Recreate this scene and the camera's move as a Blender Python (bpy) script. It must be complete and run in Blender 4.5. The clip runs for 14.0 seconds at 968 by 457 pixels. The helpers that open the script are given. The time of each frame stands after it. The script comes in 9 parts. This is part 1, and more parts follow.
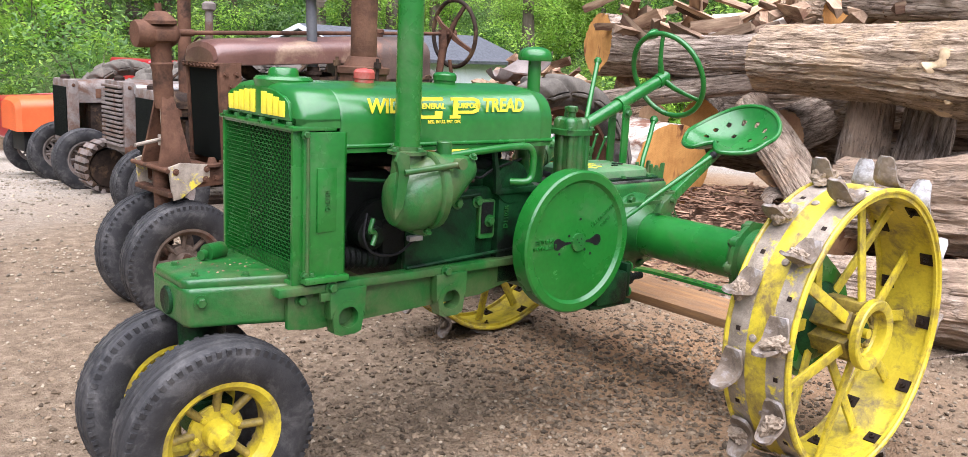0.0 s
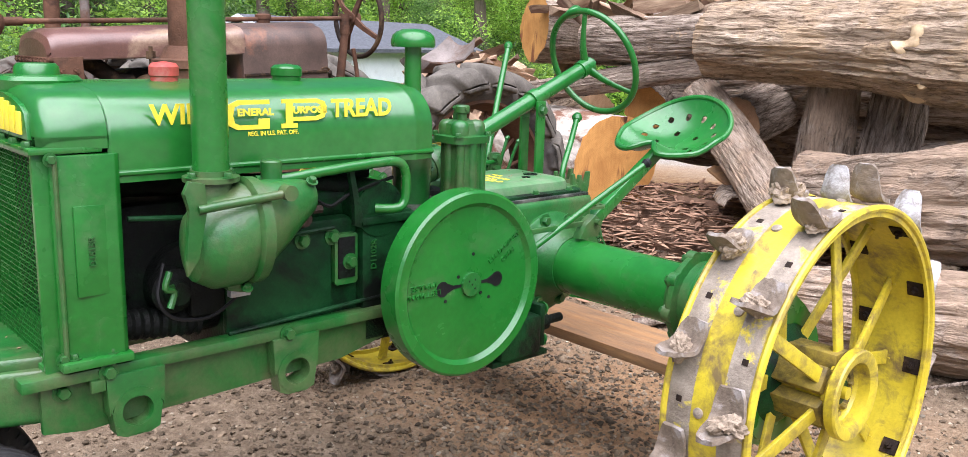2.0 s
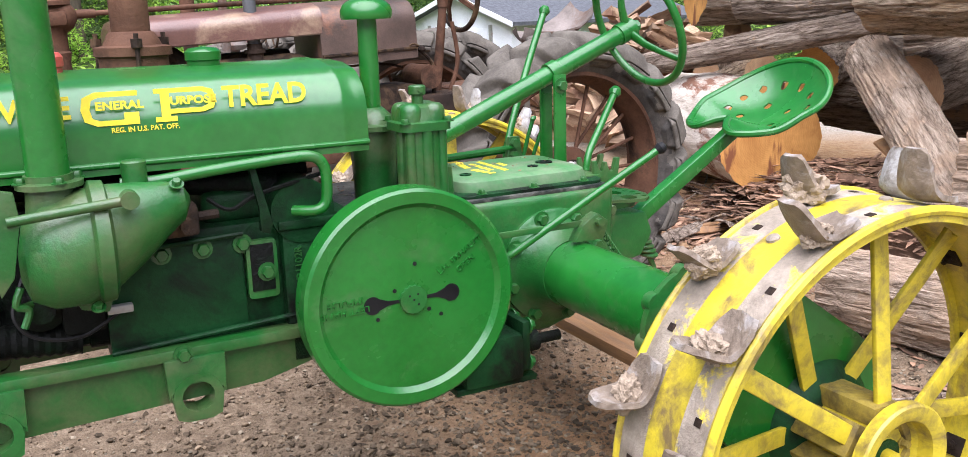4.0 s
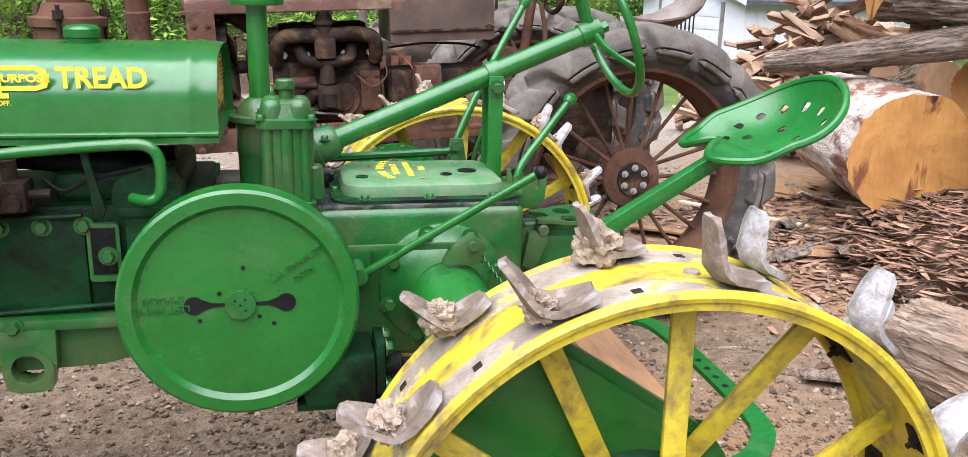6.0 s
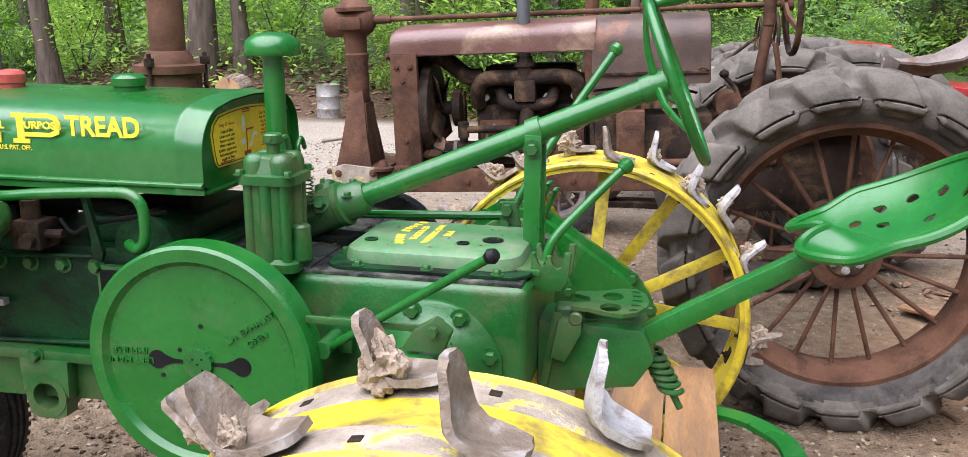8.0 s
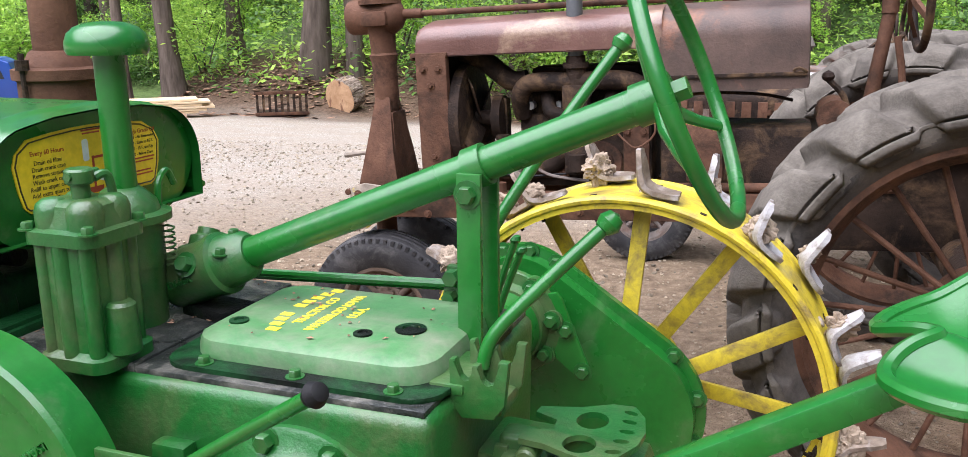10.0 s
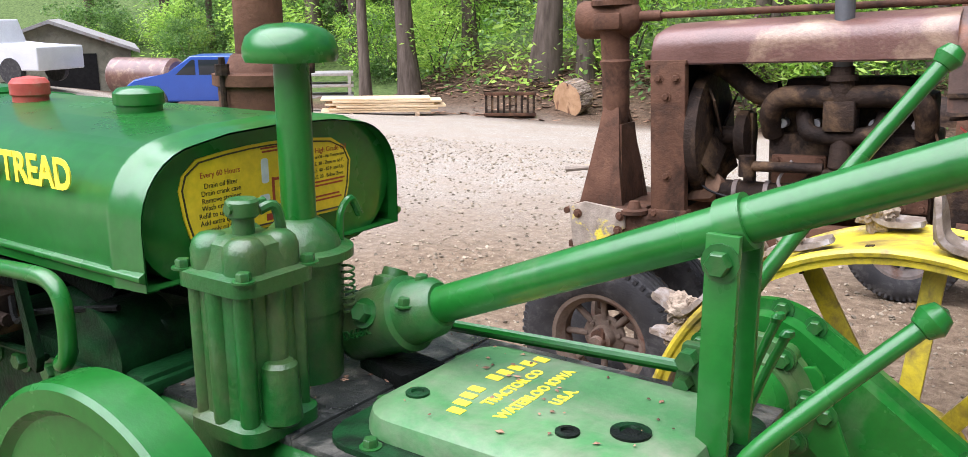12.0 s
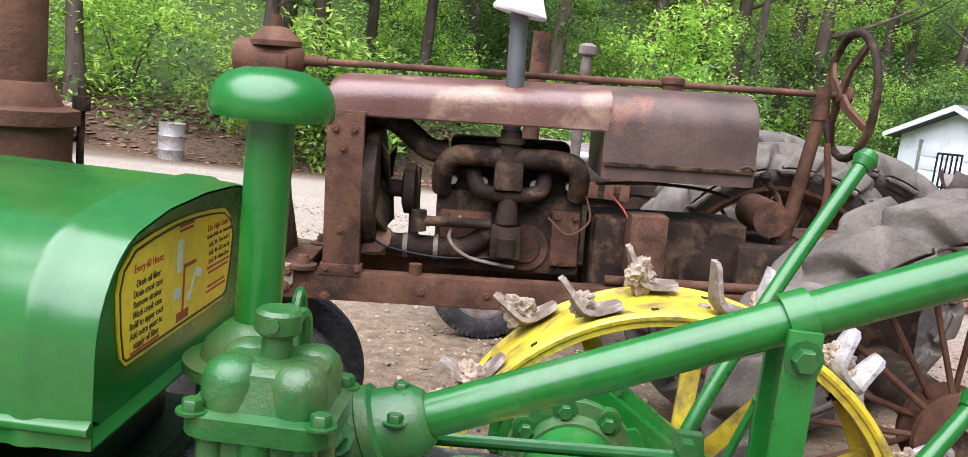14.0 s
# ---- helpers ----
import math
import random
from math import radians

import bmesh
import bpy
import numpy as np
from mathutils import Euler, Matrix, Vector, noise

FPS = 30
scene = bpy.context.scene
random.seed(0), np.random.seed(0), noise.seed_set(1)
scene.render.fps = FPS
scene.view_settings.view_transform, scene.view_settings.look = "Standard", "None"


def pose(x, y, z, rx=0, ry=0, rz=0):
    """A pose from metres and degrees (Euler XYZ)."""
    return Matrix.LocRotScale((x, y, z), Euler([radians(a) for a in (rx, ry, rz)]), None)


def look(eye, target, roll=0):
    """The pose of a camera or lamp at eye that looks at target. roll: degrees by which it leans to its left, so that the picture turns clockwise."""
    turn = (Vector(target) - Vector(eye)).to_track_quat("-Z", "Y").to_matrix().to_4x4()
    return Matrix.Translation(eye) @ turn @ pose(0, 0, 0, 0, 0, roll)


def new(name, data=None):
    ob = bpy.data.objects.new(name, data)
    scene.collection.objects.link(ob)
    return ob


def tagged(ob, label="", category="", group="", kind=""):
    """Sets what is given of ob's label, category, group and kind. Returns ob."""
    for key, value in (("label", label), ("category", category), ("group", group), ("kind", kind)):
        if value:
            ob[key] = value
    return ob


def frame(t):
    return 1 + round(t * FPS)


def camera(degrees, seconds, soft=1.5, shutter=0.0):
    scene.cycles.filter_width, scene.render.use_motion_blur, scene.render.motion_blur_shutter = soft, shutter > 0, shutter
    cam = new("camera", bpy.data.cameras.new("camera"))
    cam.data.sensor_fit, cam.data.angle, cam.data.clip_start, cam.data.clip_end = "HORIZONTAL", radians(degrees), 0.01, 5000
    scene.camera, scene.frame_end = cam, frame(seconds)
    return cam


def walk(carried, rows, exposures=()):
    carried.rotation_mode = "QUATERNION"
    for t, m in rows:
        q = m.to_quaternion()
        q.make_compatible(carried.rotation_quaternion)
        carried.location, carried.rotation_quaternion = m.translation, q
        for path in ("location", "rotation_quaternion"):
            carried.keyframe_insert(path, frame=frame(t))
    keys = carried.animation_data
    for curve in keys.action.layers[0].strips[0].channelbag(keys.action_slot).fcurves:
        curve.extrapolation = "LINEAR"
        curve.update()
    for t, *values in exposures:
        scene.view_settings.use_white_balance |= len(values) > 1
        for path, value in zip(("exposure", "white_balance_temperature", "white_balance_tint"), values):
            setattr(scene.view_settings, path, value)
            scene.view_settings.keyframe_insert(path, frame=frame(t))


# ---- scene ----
cam = camera(56.41, 14.0, 0.65)
# seconds, the eye in metres, then yaw, pitch and roll in degrees
ROWS = [
    (0.0, -3.596, -2.878, 1.649, -42.82, -11.06, 2.77),
    (0.5, -3.414, -2.655, 1.631, -44.38, -11.12, 3.09),
    (1.0, -3.241, -2.530, 1.632, -46.65, -11.12, 2.77),
    (1.5, -2.990, -2.465, 1.630, -47.00, -11.29, 2.32),
    (2.0, -2.765, -2.431, 1.646, -45.28, -11.68, 1.73),
    (2.2, -2.681, -2.410, 1.637, -44.63, -11.77, 1.42),
    (4.3, -1.652, -2.555, 1.632, -28.66, -13.88, -1.08),
    (4.5, -1.539, -2.556, 1.630, -28.41, -14.57, -0.29),
    (5.0, -1.305, -2.563, 1.647, -27.30, -15.85, 1.57),
    (5.5, -1.091, -2.627, 1.643, -21.22, -16.21, -0.01),
    (6.0, -0.809, -2.693, 1.703, -14.81, -15.44, 1.43),
    (6.5, -0.563, -2.655, 1.696, -12.75, -14.47, 2.22),
    (7.0, -0.310, -2.578, 1.737, -9.02, -14.53, 2.10),
    (7.5, -0.057, -2.492, 1.733, -2.34, -14.02, 0.58),
    (8.0, 0.171, -2.390, 1.749, 9.57, -13.83, 0.32),
    (8.2, 0.232, -2.324, 1.748, 12.36, -14.01, -0.18),
    (10.3, 0.395, -1.374, 1.696, 19.32, -13.52, -0.63),
    (10.5, 0.394, -1.294, 1.706, 20.93, -13.36, -0.82),
    (11.0, 0.347, -1.180, 1.693, 26.63, -13.29, -1.43),
    (11.5, 0.294, -1.158, 1.695, 30.81, -13.33, -0.83),
    (12.0, 0.234, -1.159, 1.696, 32.07, -13.51, -0.24),
    (12.5, 0.107, -1.156, 1.681, 26.81, -13.61, 1.18),
    (13.0, -0.060, -1.211, 1.717, 13.29, -13.37, 3.44),
    (13.5, -0.247, -1.240, 1.726, 6.92, -12.34, 5.41),
    (14.0, -0.532, -1.185, 1.701, -0.99, -9.67, 6.39),
]
walk(cam, [(t, pose(x, y, z, 90 + pitch, 0, yaw) @ pose(0, 0, 0, 0, 0, roll)) for t, x, y, z, yaw, pitch, roll in ROWS], exposures=((0.0, 1.14, 5850, 20), (4.5, 1.1, 5850, 20), (8.0, 1.0, 5850, 20), (11.0, 1.1, 5850, 20), (14.0, 1.1, 5850, 20)))

# ---------------------------------------------------------------- light
world = bpy.data.worlds.new("overcast_sky")
scene.world = world
world.use_nodes = True
_n = world.node_tree.nodes
_sky = _n.new("ShaderNodeTexSky")
_sky.sky_type = 'NISHITA'
_sky.sun_disc = False
_sky.sun_elevation = radians(66)
_sky.sun_rotation = radians(214)
_sky.air_density = 1.0
_sky.dust_density = 4.0
_sky.ozone_density = 1.0
_n["Background"].inputs[1].default_value = 0.044
world.node_tree.links.new(_sky.outputs[0], _n["Background"].inputs[0])
sun_data = bpy.data.lights.new("sun", 'SUN')
sun_data.energy, sun_data.angle, sun_data.color = 5.0, radians(90), (1.0, 0.98, 0.95)
sun = new("sun", sun_data)
sun.matrix_world = look((-3.6, -5.4, 15.0), (0, 0, 0))

# ---------------------------------------------------------------- materials


def surf(name, c1, c2, scale=5.0, rough=0.5, rvar=0.15, metal=0.0, bump=0.15, bscale=60.0, c3=None, sscale=3.0, amount=0.4,
         coat=0.0, stretch=(1, 1, 1), edge=0.08, rand=0.0, bdist=0.01, island=0.0, spec=None):
    """Paint, metal, wood or earth: two tones, a stain with ragged edges, uneven gloss and fine relief."""
    m = bpy.data.materials.new(name)
    m.use_nodes = True
    nt = m.node_tree
    N, L = nt.nodes, nt.links
    p = N["Principled BSDF"]
    tc = N.new("ShaderNodeTexCoord")
    mp = N.new("ShaderNodeMapping")
    mp.inputs["Scale"].default_value = stretch
    L.new(tc.outputs["Object"], mp.inputs[0])

    def noise_node(sc, det, rg=0.6, dist=0.0):
        q = N.new("ShaderNodeTexNoise")
        q.inputs["Scale"].default_value, q.inputs["Detail"].default_value = sc, det
        q.inputs["Roughness"].default_value, q.inputs["Distortion"].default_value = rg, dist
        L.new(mp.outputs[0], q.inputs["Vector"])
        return q

    def ramp(src, a, b, ca=(0, 0, 0, 1), cb=(1, 1, 1, 1)):
        r = N.new("ShaderNodeValToRGB")
        r.color_ramp.elements[0].position, r.color_ramp.elements[1].position = a, b
        r.color_ramp.elements[0].color, r.color_ramp.elements[1].color = ca, cb
        L.new(src, r.inputs[0])
        return r

    def mix(fac, a, b):
        q = N.new("ShaderNodeMix")
        q.data_type = 'RGBA'
        L.new(fac, q.inputs[0])
        L.new(a, q.inputs[6])
        L.new(b, q.inputs[7])
        return q.outputs[2]

    n1 = noise_node(scale, 5)
    col = ramp(n1.outputs[0], 0.32, 0.68, (*c1, 1), (*c2, 1)).outputs[0]
    n2 = noise_node(bscale, 4, 0.65)
    if c3:
        n3 = noise_node(sscale, 7, 0.68, 0.4)
        k = 0.75 - 0.5 * amount
        mask = ramp(n3.outputs[0], k - edge, k + edge)
        rgb = N.new("ShaderNodeRGB")
        rgb.outputs[0].default_value = (*c3, 1)
        col = mix(mask.outputs[0], col, rgb.outputs[0])
    fine = ramp(n2.outputs[0], 0.25, 0.75, (0.78, 0.78, 0.78, 1), (1.12, 1.12, 1.12, 1))
    mul = N.new("ShaderNodeMix")
    mul.data_type, mul.blend_type = 'RGBA', 'MULTIPLY'
    mul.inputs[0].default_value = 0.8
    L.new(col, mul.inputs[6])
    L.new(fine.outputs[0], mul.inputs[7])
    col = mul.outputs[2]
    if rand:
        oi = N.new("ShaderNodeObjectInfo")
        rr = ramp(oi.outputs["Random"], 0, 1, (1 - rand, 1 - rand, 1 - rand, 1), (1 + rand, 1 + rand * .9, 1 + rand * .8, 1))
        mul2 = N.new("ShaderNodeMix")
        mul2.data_type, mul2.blend_type = 'RGBA', 'MULTIPLY'
        mul2.inputs[0].default_value = 1.0
        L.new(col, mul2.inputs[6])
        L.new(rr.outputs[0], mul2.inputs[7])
        col = mul2.outputs[2]
    if island:
        ge = N.new("ShaderNodeNewGeometry")
        ri = ramp(ge.outputs["Random Per Island"], 0, 1, (1 - island, 1 - island, 1 - island, 1), (1 + island, 1 + island * .95, 1 + island * .88, 1))
        mul3 = N.new("ShaderNodeMix")
        mul3.data_type, mul3.blend_type = 'RGBA', 'MULTIPLY'
        mul3.inputs[0].default_value = 1.0
        L.new(col, mul3.inputs[6])
        L.new(ri.outputs[0], mul3.inputs[7])
        col = mul3.outputs[2]
    L.new(col, p.inputs["Base Color"])
    mr = N.new("ShaderNodeMapRange")
    mr.inputs[3].default_value, mr.inputs[4].default_value = max(0.03, rough - rvar), min(1.0, rough + rvar)
    L.new(n1.outputs[0], mr.inputs[0])
    L.new(mr.outputs[0], p.inputs["Roughness"])
    p.inputs["Metallic"].default_value = metal
    p.inputs["Specular IOR Level"].default_value = spec if spec is not None else (0.15 if rough >= 0.7 else 0.3 if rough >= 0.55 else 0.5)
    p.inputs["Coat Weight"].default_value = coat
    p.inputs["Coat Roughness"].default_value = 0.3
    if bump:
        b = N.new("ShaderNodeBump")
        b.inputs["Strength"].default_value, b.inputs["Distance"].default_value = bump, bdist
        L.new(n2.outputs[0], b.inputs["Height"])
        L.new(b.outputs[0], p.inputs["Normal"])
    return m


GREEN = surf("green_paint", (0.007, 0.108, 0.011), (0.013, 0.15, 0.018), 4, 0.27, 0.1, bump=0.06, bscale=45, c3=(0.05, 0.14, 0.04), sscale=5, amount=0.22, coat=0.25)
GREEN_HOOD = surf("dusty_green_hood", (0.007, 0.108, 0.011), (0.013, 0.15, 0.018), 3, 0.24, 0.1, bump=0.05, bscale=30, c3=(0.03, 0.135, 0.03), sscale=2.2, amount=0.3, coat=0.3, edge=0.2)
GREEN_DUSTY = surf("dust_filmed_green", (0.04, 0.16, 0.045), (0.08, 0.22, 0.075), 6, 0.5, 0.12, bump=0.1, bscale=70, c3=(0.19, 0.21, 0.14), sscale=7, amount=0.36, coat=0.1, edge=0.16)
GREEN_CAST = surf("green_painted_casting", (0.006, 0.075, 0.01), (0.013, 0.125, 0.019), 7, 0.36, 0.14, bump=0.2, bscale=80, c3=(0.09, 0.11, 0.045), sscale=5, amount=0.34, coat=0.15, edge=0.14)
# Grime and grease, coloured darker still to stand for the shade under the hood.
GREEN_GRIME_SHADE = surf("oily_shaded_green_casting", (0.003, 0.026, 0.007), (0.008, 0.058, 0.015), 6, 0.45, 0.15, bump=0.3, bscale=80, c3=(0.004, 0.006, 0.004), sscale=5, amount=0.45, spec=0.18)
GREASE_SHADE = surf("black_grease_and_shade", (0.003, 0.0035, 0.003), (0.008, 0.009, 0.0075), 14, 0.55, 0.18, bump=0.5, bscale=90, c3=(0.007, 0.018, 0.008), sscale=9, amount=0.35, spec=0.12)
# Base and pale blotches lifted to paint in the sky's sheen on wet oil.
DECK = surf("wet_oily_deck_sheen", (0.013, 0.015, 0.013), (0.036, 0.04, 0.035), 9, 0.3, 0.16, bump=0.4, bscale=60, c3=(0.15, 0.145, 0.12), sscale=9, amount=0.33)
CORE = surf("dark_radiator_core", (0.003, 0.004, 0.003), (0.007, 0.009, 0.007), 30, 0.8, 0.1, bump=0.5, bscale=240, spec=0.08)
YELLOW = surf("yellow_paint", (0.5, 0.39, 0.018), (0.64, 0.52, 0.03), 6, 0.36, 0.12, bump=0.15, bscale=60, c3=(0.17, 0.12, 0.05), sscale=10, amount=0.36, coat=0.15, edge=0.1)
YELLOW_WORN = surf("worn_yellow_rim", (0.2, 0.165, 0.125), (0.4, 0.34, 0.265), 16, 0.65, 0.15, bump=0.5, bscale=110, c3=(0.72, 0.58, 0.05), sscale=9, amount=0.33, edge=0.04)
DECAL = surf("yellow_lettering", (0.8, 0.66, 0.03), (0.86, 0.72, 0.05), 20, 0.4, 0.05, bump=0.02)
DECAL_BROWN = surf("yellow_decal", (0.82, 0.55, 0.012), (0.88, 0.62, 0.02), 8, 0.3, 0.05, bump=0.02, c3=(0.6, 0.4, 0.03), sscale=6, amount=0.2)
INK = surf("dark_ink", (0.03, 0.022, 0.012), (0.05, 0.035, 0.02), 20, 0.5, 0.05, bump=0)
YELLOW_DIRTY = surf("greasy_yellow_casting", (0.3, 0.22, 0.04), (0.5, 0.38, 0.05), 9, 0.5, 0.15, bump=0.3, bscale=70, c3=(0.07, 0.05, 0.03), sscale=9, amount=0.5, edge=0.12)
INK_RED = surf("red_ink", (0.35, 0.04, 0.02), (0.42, 0.06, 0.03), 20, 0.5, 0.05, bump=0)
INK_WHITE = surf("pale_ink", (0.7, 0.72, 0.72), (0.8, 0.8, 0.8), 20, 0.5, 0.05, bump=0)
STEEL = surf("muddy_steel", (0.13, 0.1, 0.072), (0.27, 0.215, 0.16), 14, 0.65, 0.18, 0.1, bump=0.6, bscale=60, c3=(0.36, 0.335, 0.31), sscale=12, amount=0.34)
WHITE_STEEL = surf("pale_lug_steel", (0.34, 0.335, 0.33), (0.5, 0.49, 0.48), 12, 0.55, 0.15, 0.1, bump=0.5, bscale=70, c3=(0.16, 0.128, 0.095), sscale=12, amount=0.42)
MUD = surf("dried_mud", (0.24, 0.185, 0.13), (0.42, 0.34, 0.25), 30, 0.95, 0.05, bump=1.0, bscale=110)
MUD_DARK = surf("damp_dirt", (0.0906, 0.0667, 0.0428), (0.247, 0.19, 0.127), 16, 0.95, 0.04, bump=0.7, bscale=60, island=0.55)
RUST = surf("brown_rust", (0.0739, 0.0353, 0.02), (0.16, 0.0823, 0.0496), 6, 0.72, 0.15, 0.0, bump=0.4, bscale=80, c3=(0.0336, 0.021, 0.0144), sscale=4, amount=0.38)
RUST_RED = surf("red_rust_hood", (0.1, 0.045, 0.032), (0.165, 0.08, 0.058), 4, 0.38, 0.15, 0.0, bump=0.25, bscale=80, c3=(0.32, 0.22, 0.14), sscale=3.4, amount=0.34, coat=0.3)
RUST_DARK = surf("dark_engine_rust", (0.009, 0.0065, 0.005), (0.045, 0.029, 0.02), 8, 0.7, 0.15, 0.0, bump=0.5, bscale=70, c3=(0.13, 0.08, 0.042), sscale=6, amount=0.33)
RUST_TANK = surf("sooty_tank_rust", (0.05, 0.034, 0.026), (0.125, 0.08, 0.06), 5, 0.55, 0.15, 0.0, bump=0.25, bscale=90, c3=(0.26, 0.11, 0.055), sscale=3, amount=0.27, coat=0.15)
RUST_DUSTY = surf("dusty_wheel_rust", (0.101, 0.0714, 0.052), (0.218, 0.168, 0.128), 8, 0.8, 0.1, 0.0, bump=0.4, bscale=80, c3=(0.126, 0.0588, 0.036), sscale=6, amount=0.34)
GREY_IRON = surf("grey_weathered_iron", (0.13, 0.11, 0.095), (0.25, 0.215, 0.19), 6, 0.7, 0.15, 0.0, bump=0.35, bscale=70, c3=(0.13, 0.075, 0.05), sscale=5, amount=0.38)
PIPE_GREY = surf("grey_pipe", (0.11, 0.115, 0.12), (0.17, 0.175, 0.18), 6, 0.5, 0.1, 0.5, bump=0.1)
RUBBER = surf("dusty_black_rubber", (0.02, 0.02, 0.021), (0.042, 0.041, 0.04), 9, 0.62, 0.12, bump=0.3, bscale=120, c3=(0.11, 0.105, 0.098), sscale=11, amount=0.24, edge=0.14)
RUBBER_DARK = surf("dark_worn_rubber", (0.03, 0.028, 0.025), (0.07, 0.064, 0.056), 7, 0.75, 0.1, bump=0.4, bscale=90, c3=(0.13, 0.115, 0.097), sscale=6, amount=0.36, edge=0.16)
RUBBER_GREY = surf("grey_dusty_rubber", (0.0629, 0.0554, 0.0456), (0.111, 0.0986, 0.0809), 6, 0.8, 0.1, bump=0.4, bscale=90, c3=(0.185, 0.166, 0.136), sscale=7, amount=0.36, edge=0.2)
BARK_BIRCH = surf("pale_flaking_bark", (0.4, 0.335, 0.265), (0.66, 0.6, 0.51), 9, 0.85, 0.1, bump=0.8, bscale=30, c3=(0.22, 0.115, 0.075), sscale=3.5, amount=0.38, stretch=(1, 1, 0.5), bdist=0.02, edge=0.035)
CHIP = surf("split_firewood", (0.22, 0.14, 0.088), (0.68, 0.52, 0.35), 10, 0.88, 0.1, bump=0.8, bscale=60, c3=(0.17, 0.1, 0.065), sscale=4, amount=0.5, stretch=(1, 1, 0.15), rand=0.5)
CHIP_RED = surf("red_bark_chips", (0.15, 0.085, 0.054), (0.34, 0.215, 0.14), 7, 0.9, 0.05, bump=0.4, bscale=60, island=0.6)
PLANK = surf("fresh_sawn_plank", (0.3, 0.15, 0.06), (0.44, 0.25, 0.105), 7, 0.6, 0.1, bump=0.25, bscale=50, c3=(0.2, 0.125, 0.075), sscale=5, amount=0.46, stretch=(3, 0.5, 3), edge=0.16)
LUMBER = surf("pale_lumber", (0.6, 0.44, 0.25), (0.78, 0.62, 0.4), 8, 0.75, 0.1, bump=0.2, stretch=(0.2, 1, 1), rand=0.16)
WHITE_WALL = surf("white_siding", (0.72, 0.75, 0.78), (0.8, 0.82, 0.84), 2, 0.7, 0.1, bump=0.05, c3=(0.62, 0.64, 0.64), sscale=1.5, amount=0.3)
ROOF = surf("dark_shingles", (0.07, 0.075, 0.085), (0.13, 0.135, 0.15), 8, 0.85, 0.1, bump=0.5, bscale=30)
BLACK = surf("black_metal", (0.005, 0.005, 0.0055), (0.014, 0.014, 0.014), 9, 0.55, 0.1, bump=0.1, spec=0.2)
BLUE = surf("blue_car_paint", (0.02, 0.07, 0.33), (0.025, 0.085, 0.38), 2, 0.25, 0.05, bump=0.0, coat=0.6)
RED = surf("red_car_paint", (0.32, 0.012, 0.018), (0.38, 0.018, 0.024), 2, 0.3, 0.05, bump=0.0, coat=0.5)
ORANGE = surf("orange_tractor_paint", (0.6, 0.1, 0.025), (0.7, 0.14, 0.035), 3, 0.45, 0.1, bump=0.05)
SILVER = surf("pale_vehicle_paint", (0.55, 0.56, 0.58), (0.66, 0.67, 0.68), 2, 0.3, 0.05, bump=0.0, coat=0.4)
RED_CAP = surf("faded_red_cap", (0.38, 0.05, 0.04), (0.48, 0.1, 0.07), 14, 0.55, 0.1, bump=0.1, c3=(0.35, 0.2, 0.15), sscale=9, amount=0.3)
OLIVE = surf("olive_siding", (0.18, 0.175, 0.13), (0.25, 0.24, 0.18), 3, 0.8, 0.1, bump=0.1, c3=(0.13, 0.125, 0.095), sscale=2, amount=0.3)
GALV = surf("galvanised_steel", (0.32, 0.31, 0.29), (0.45, 0.44, 0.42), 10, 0.55, 0.1, 0.5, bump=0.2, c3=(0.25, 0.15, 0.09), sscale=4, amount=0.28)
STONE = surf("grey_brown_stone", (0.18, 0.148, 0.104), (0.343, 0.294, 0.214), 14, 0.9, 0.05, bump=0.5, bscale=50, island=0.5)
TRUNK = surf("tree_bark", (0.07, 0.055, 0.042), (0.16, 0.13, 0.105), 8, 0.95, 0.04, bump=1.0, bscale=18, stretch=(1, 1, 0.2), bdist=0.03, rand=0.3)


def glass_mat():
    m = bpy.data.materials.new("tinted_glass")
    m.use_nodes = True
    p = m.node_tree.nodes["Principled BSDF"]
    p.inputs["Base Color"].default_value = (0.02, 0.025, 0.03, 1)
    p.inputs["Roughness"].default_value = 0.06
    return m


GLASS = glass_mat()


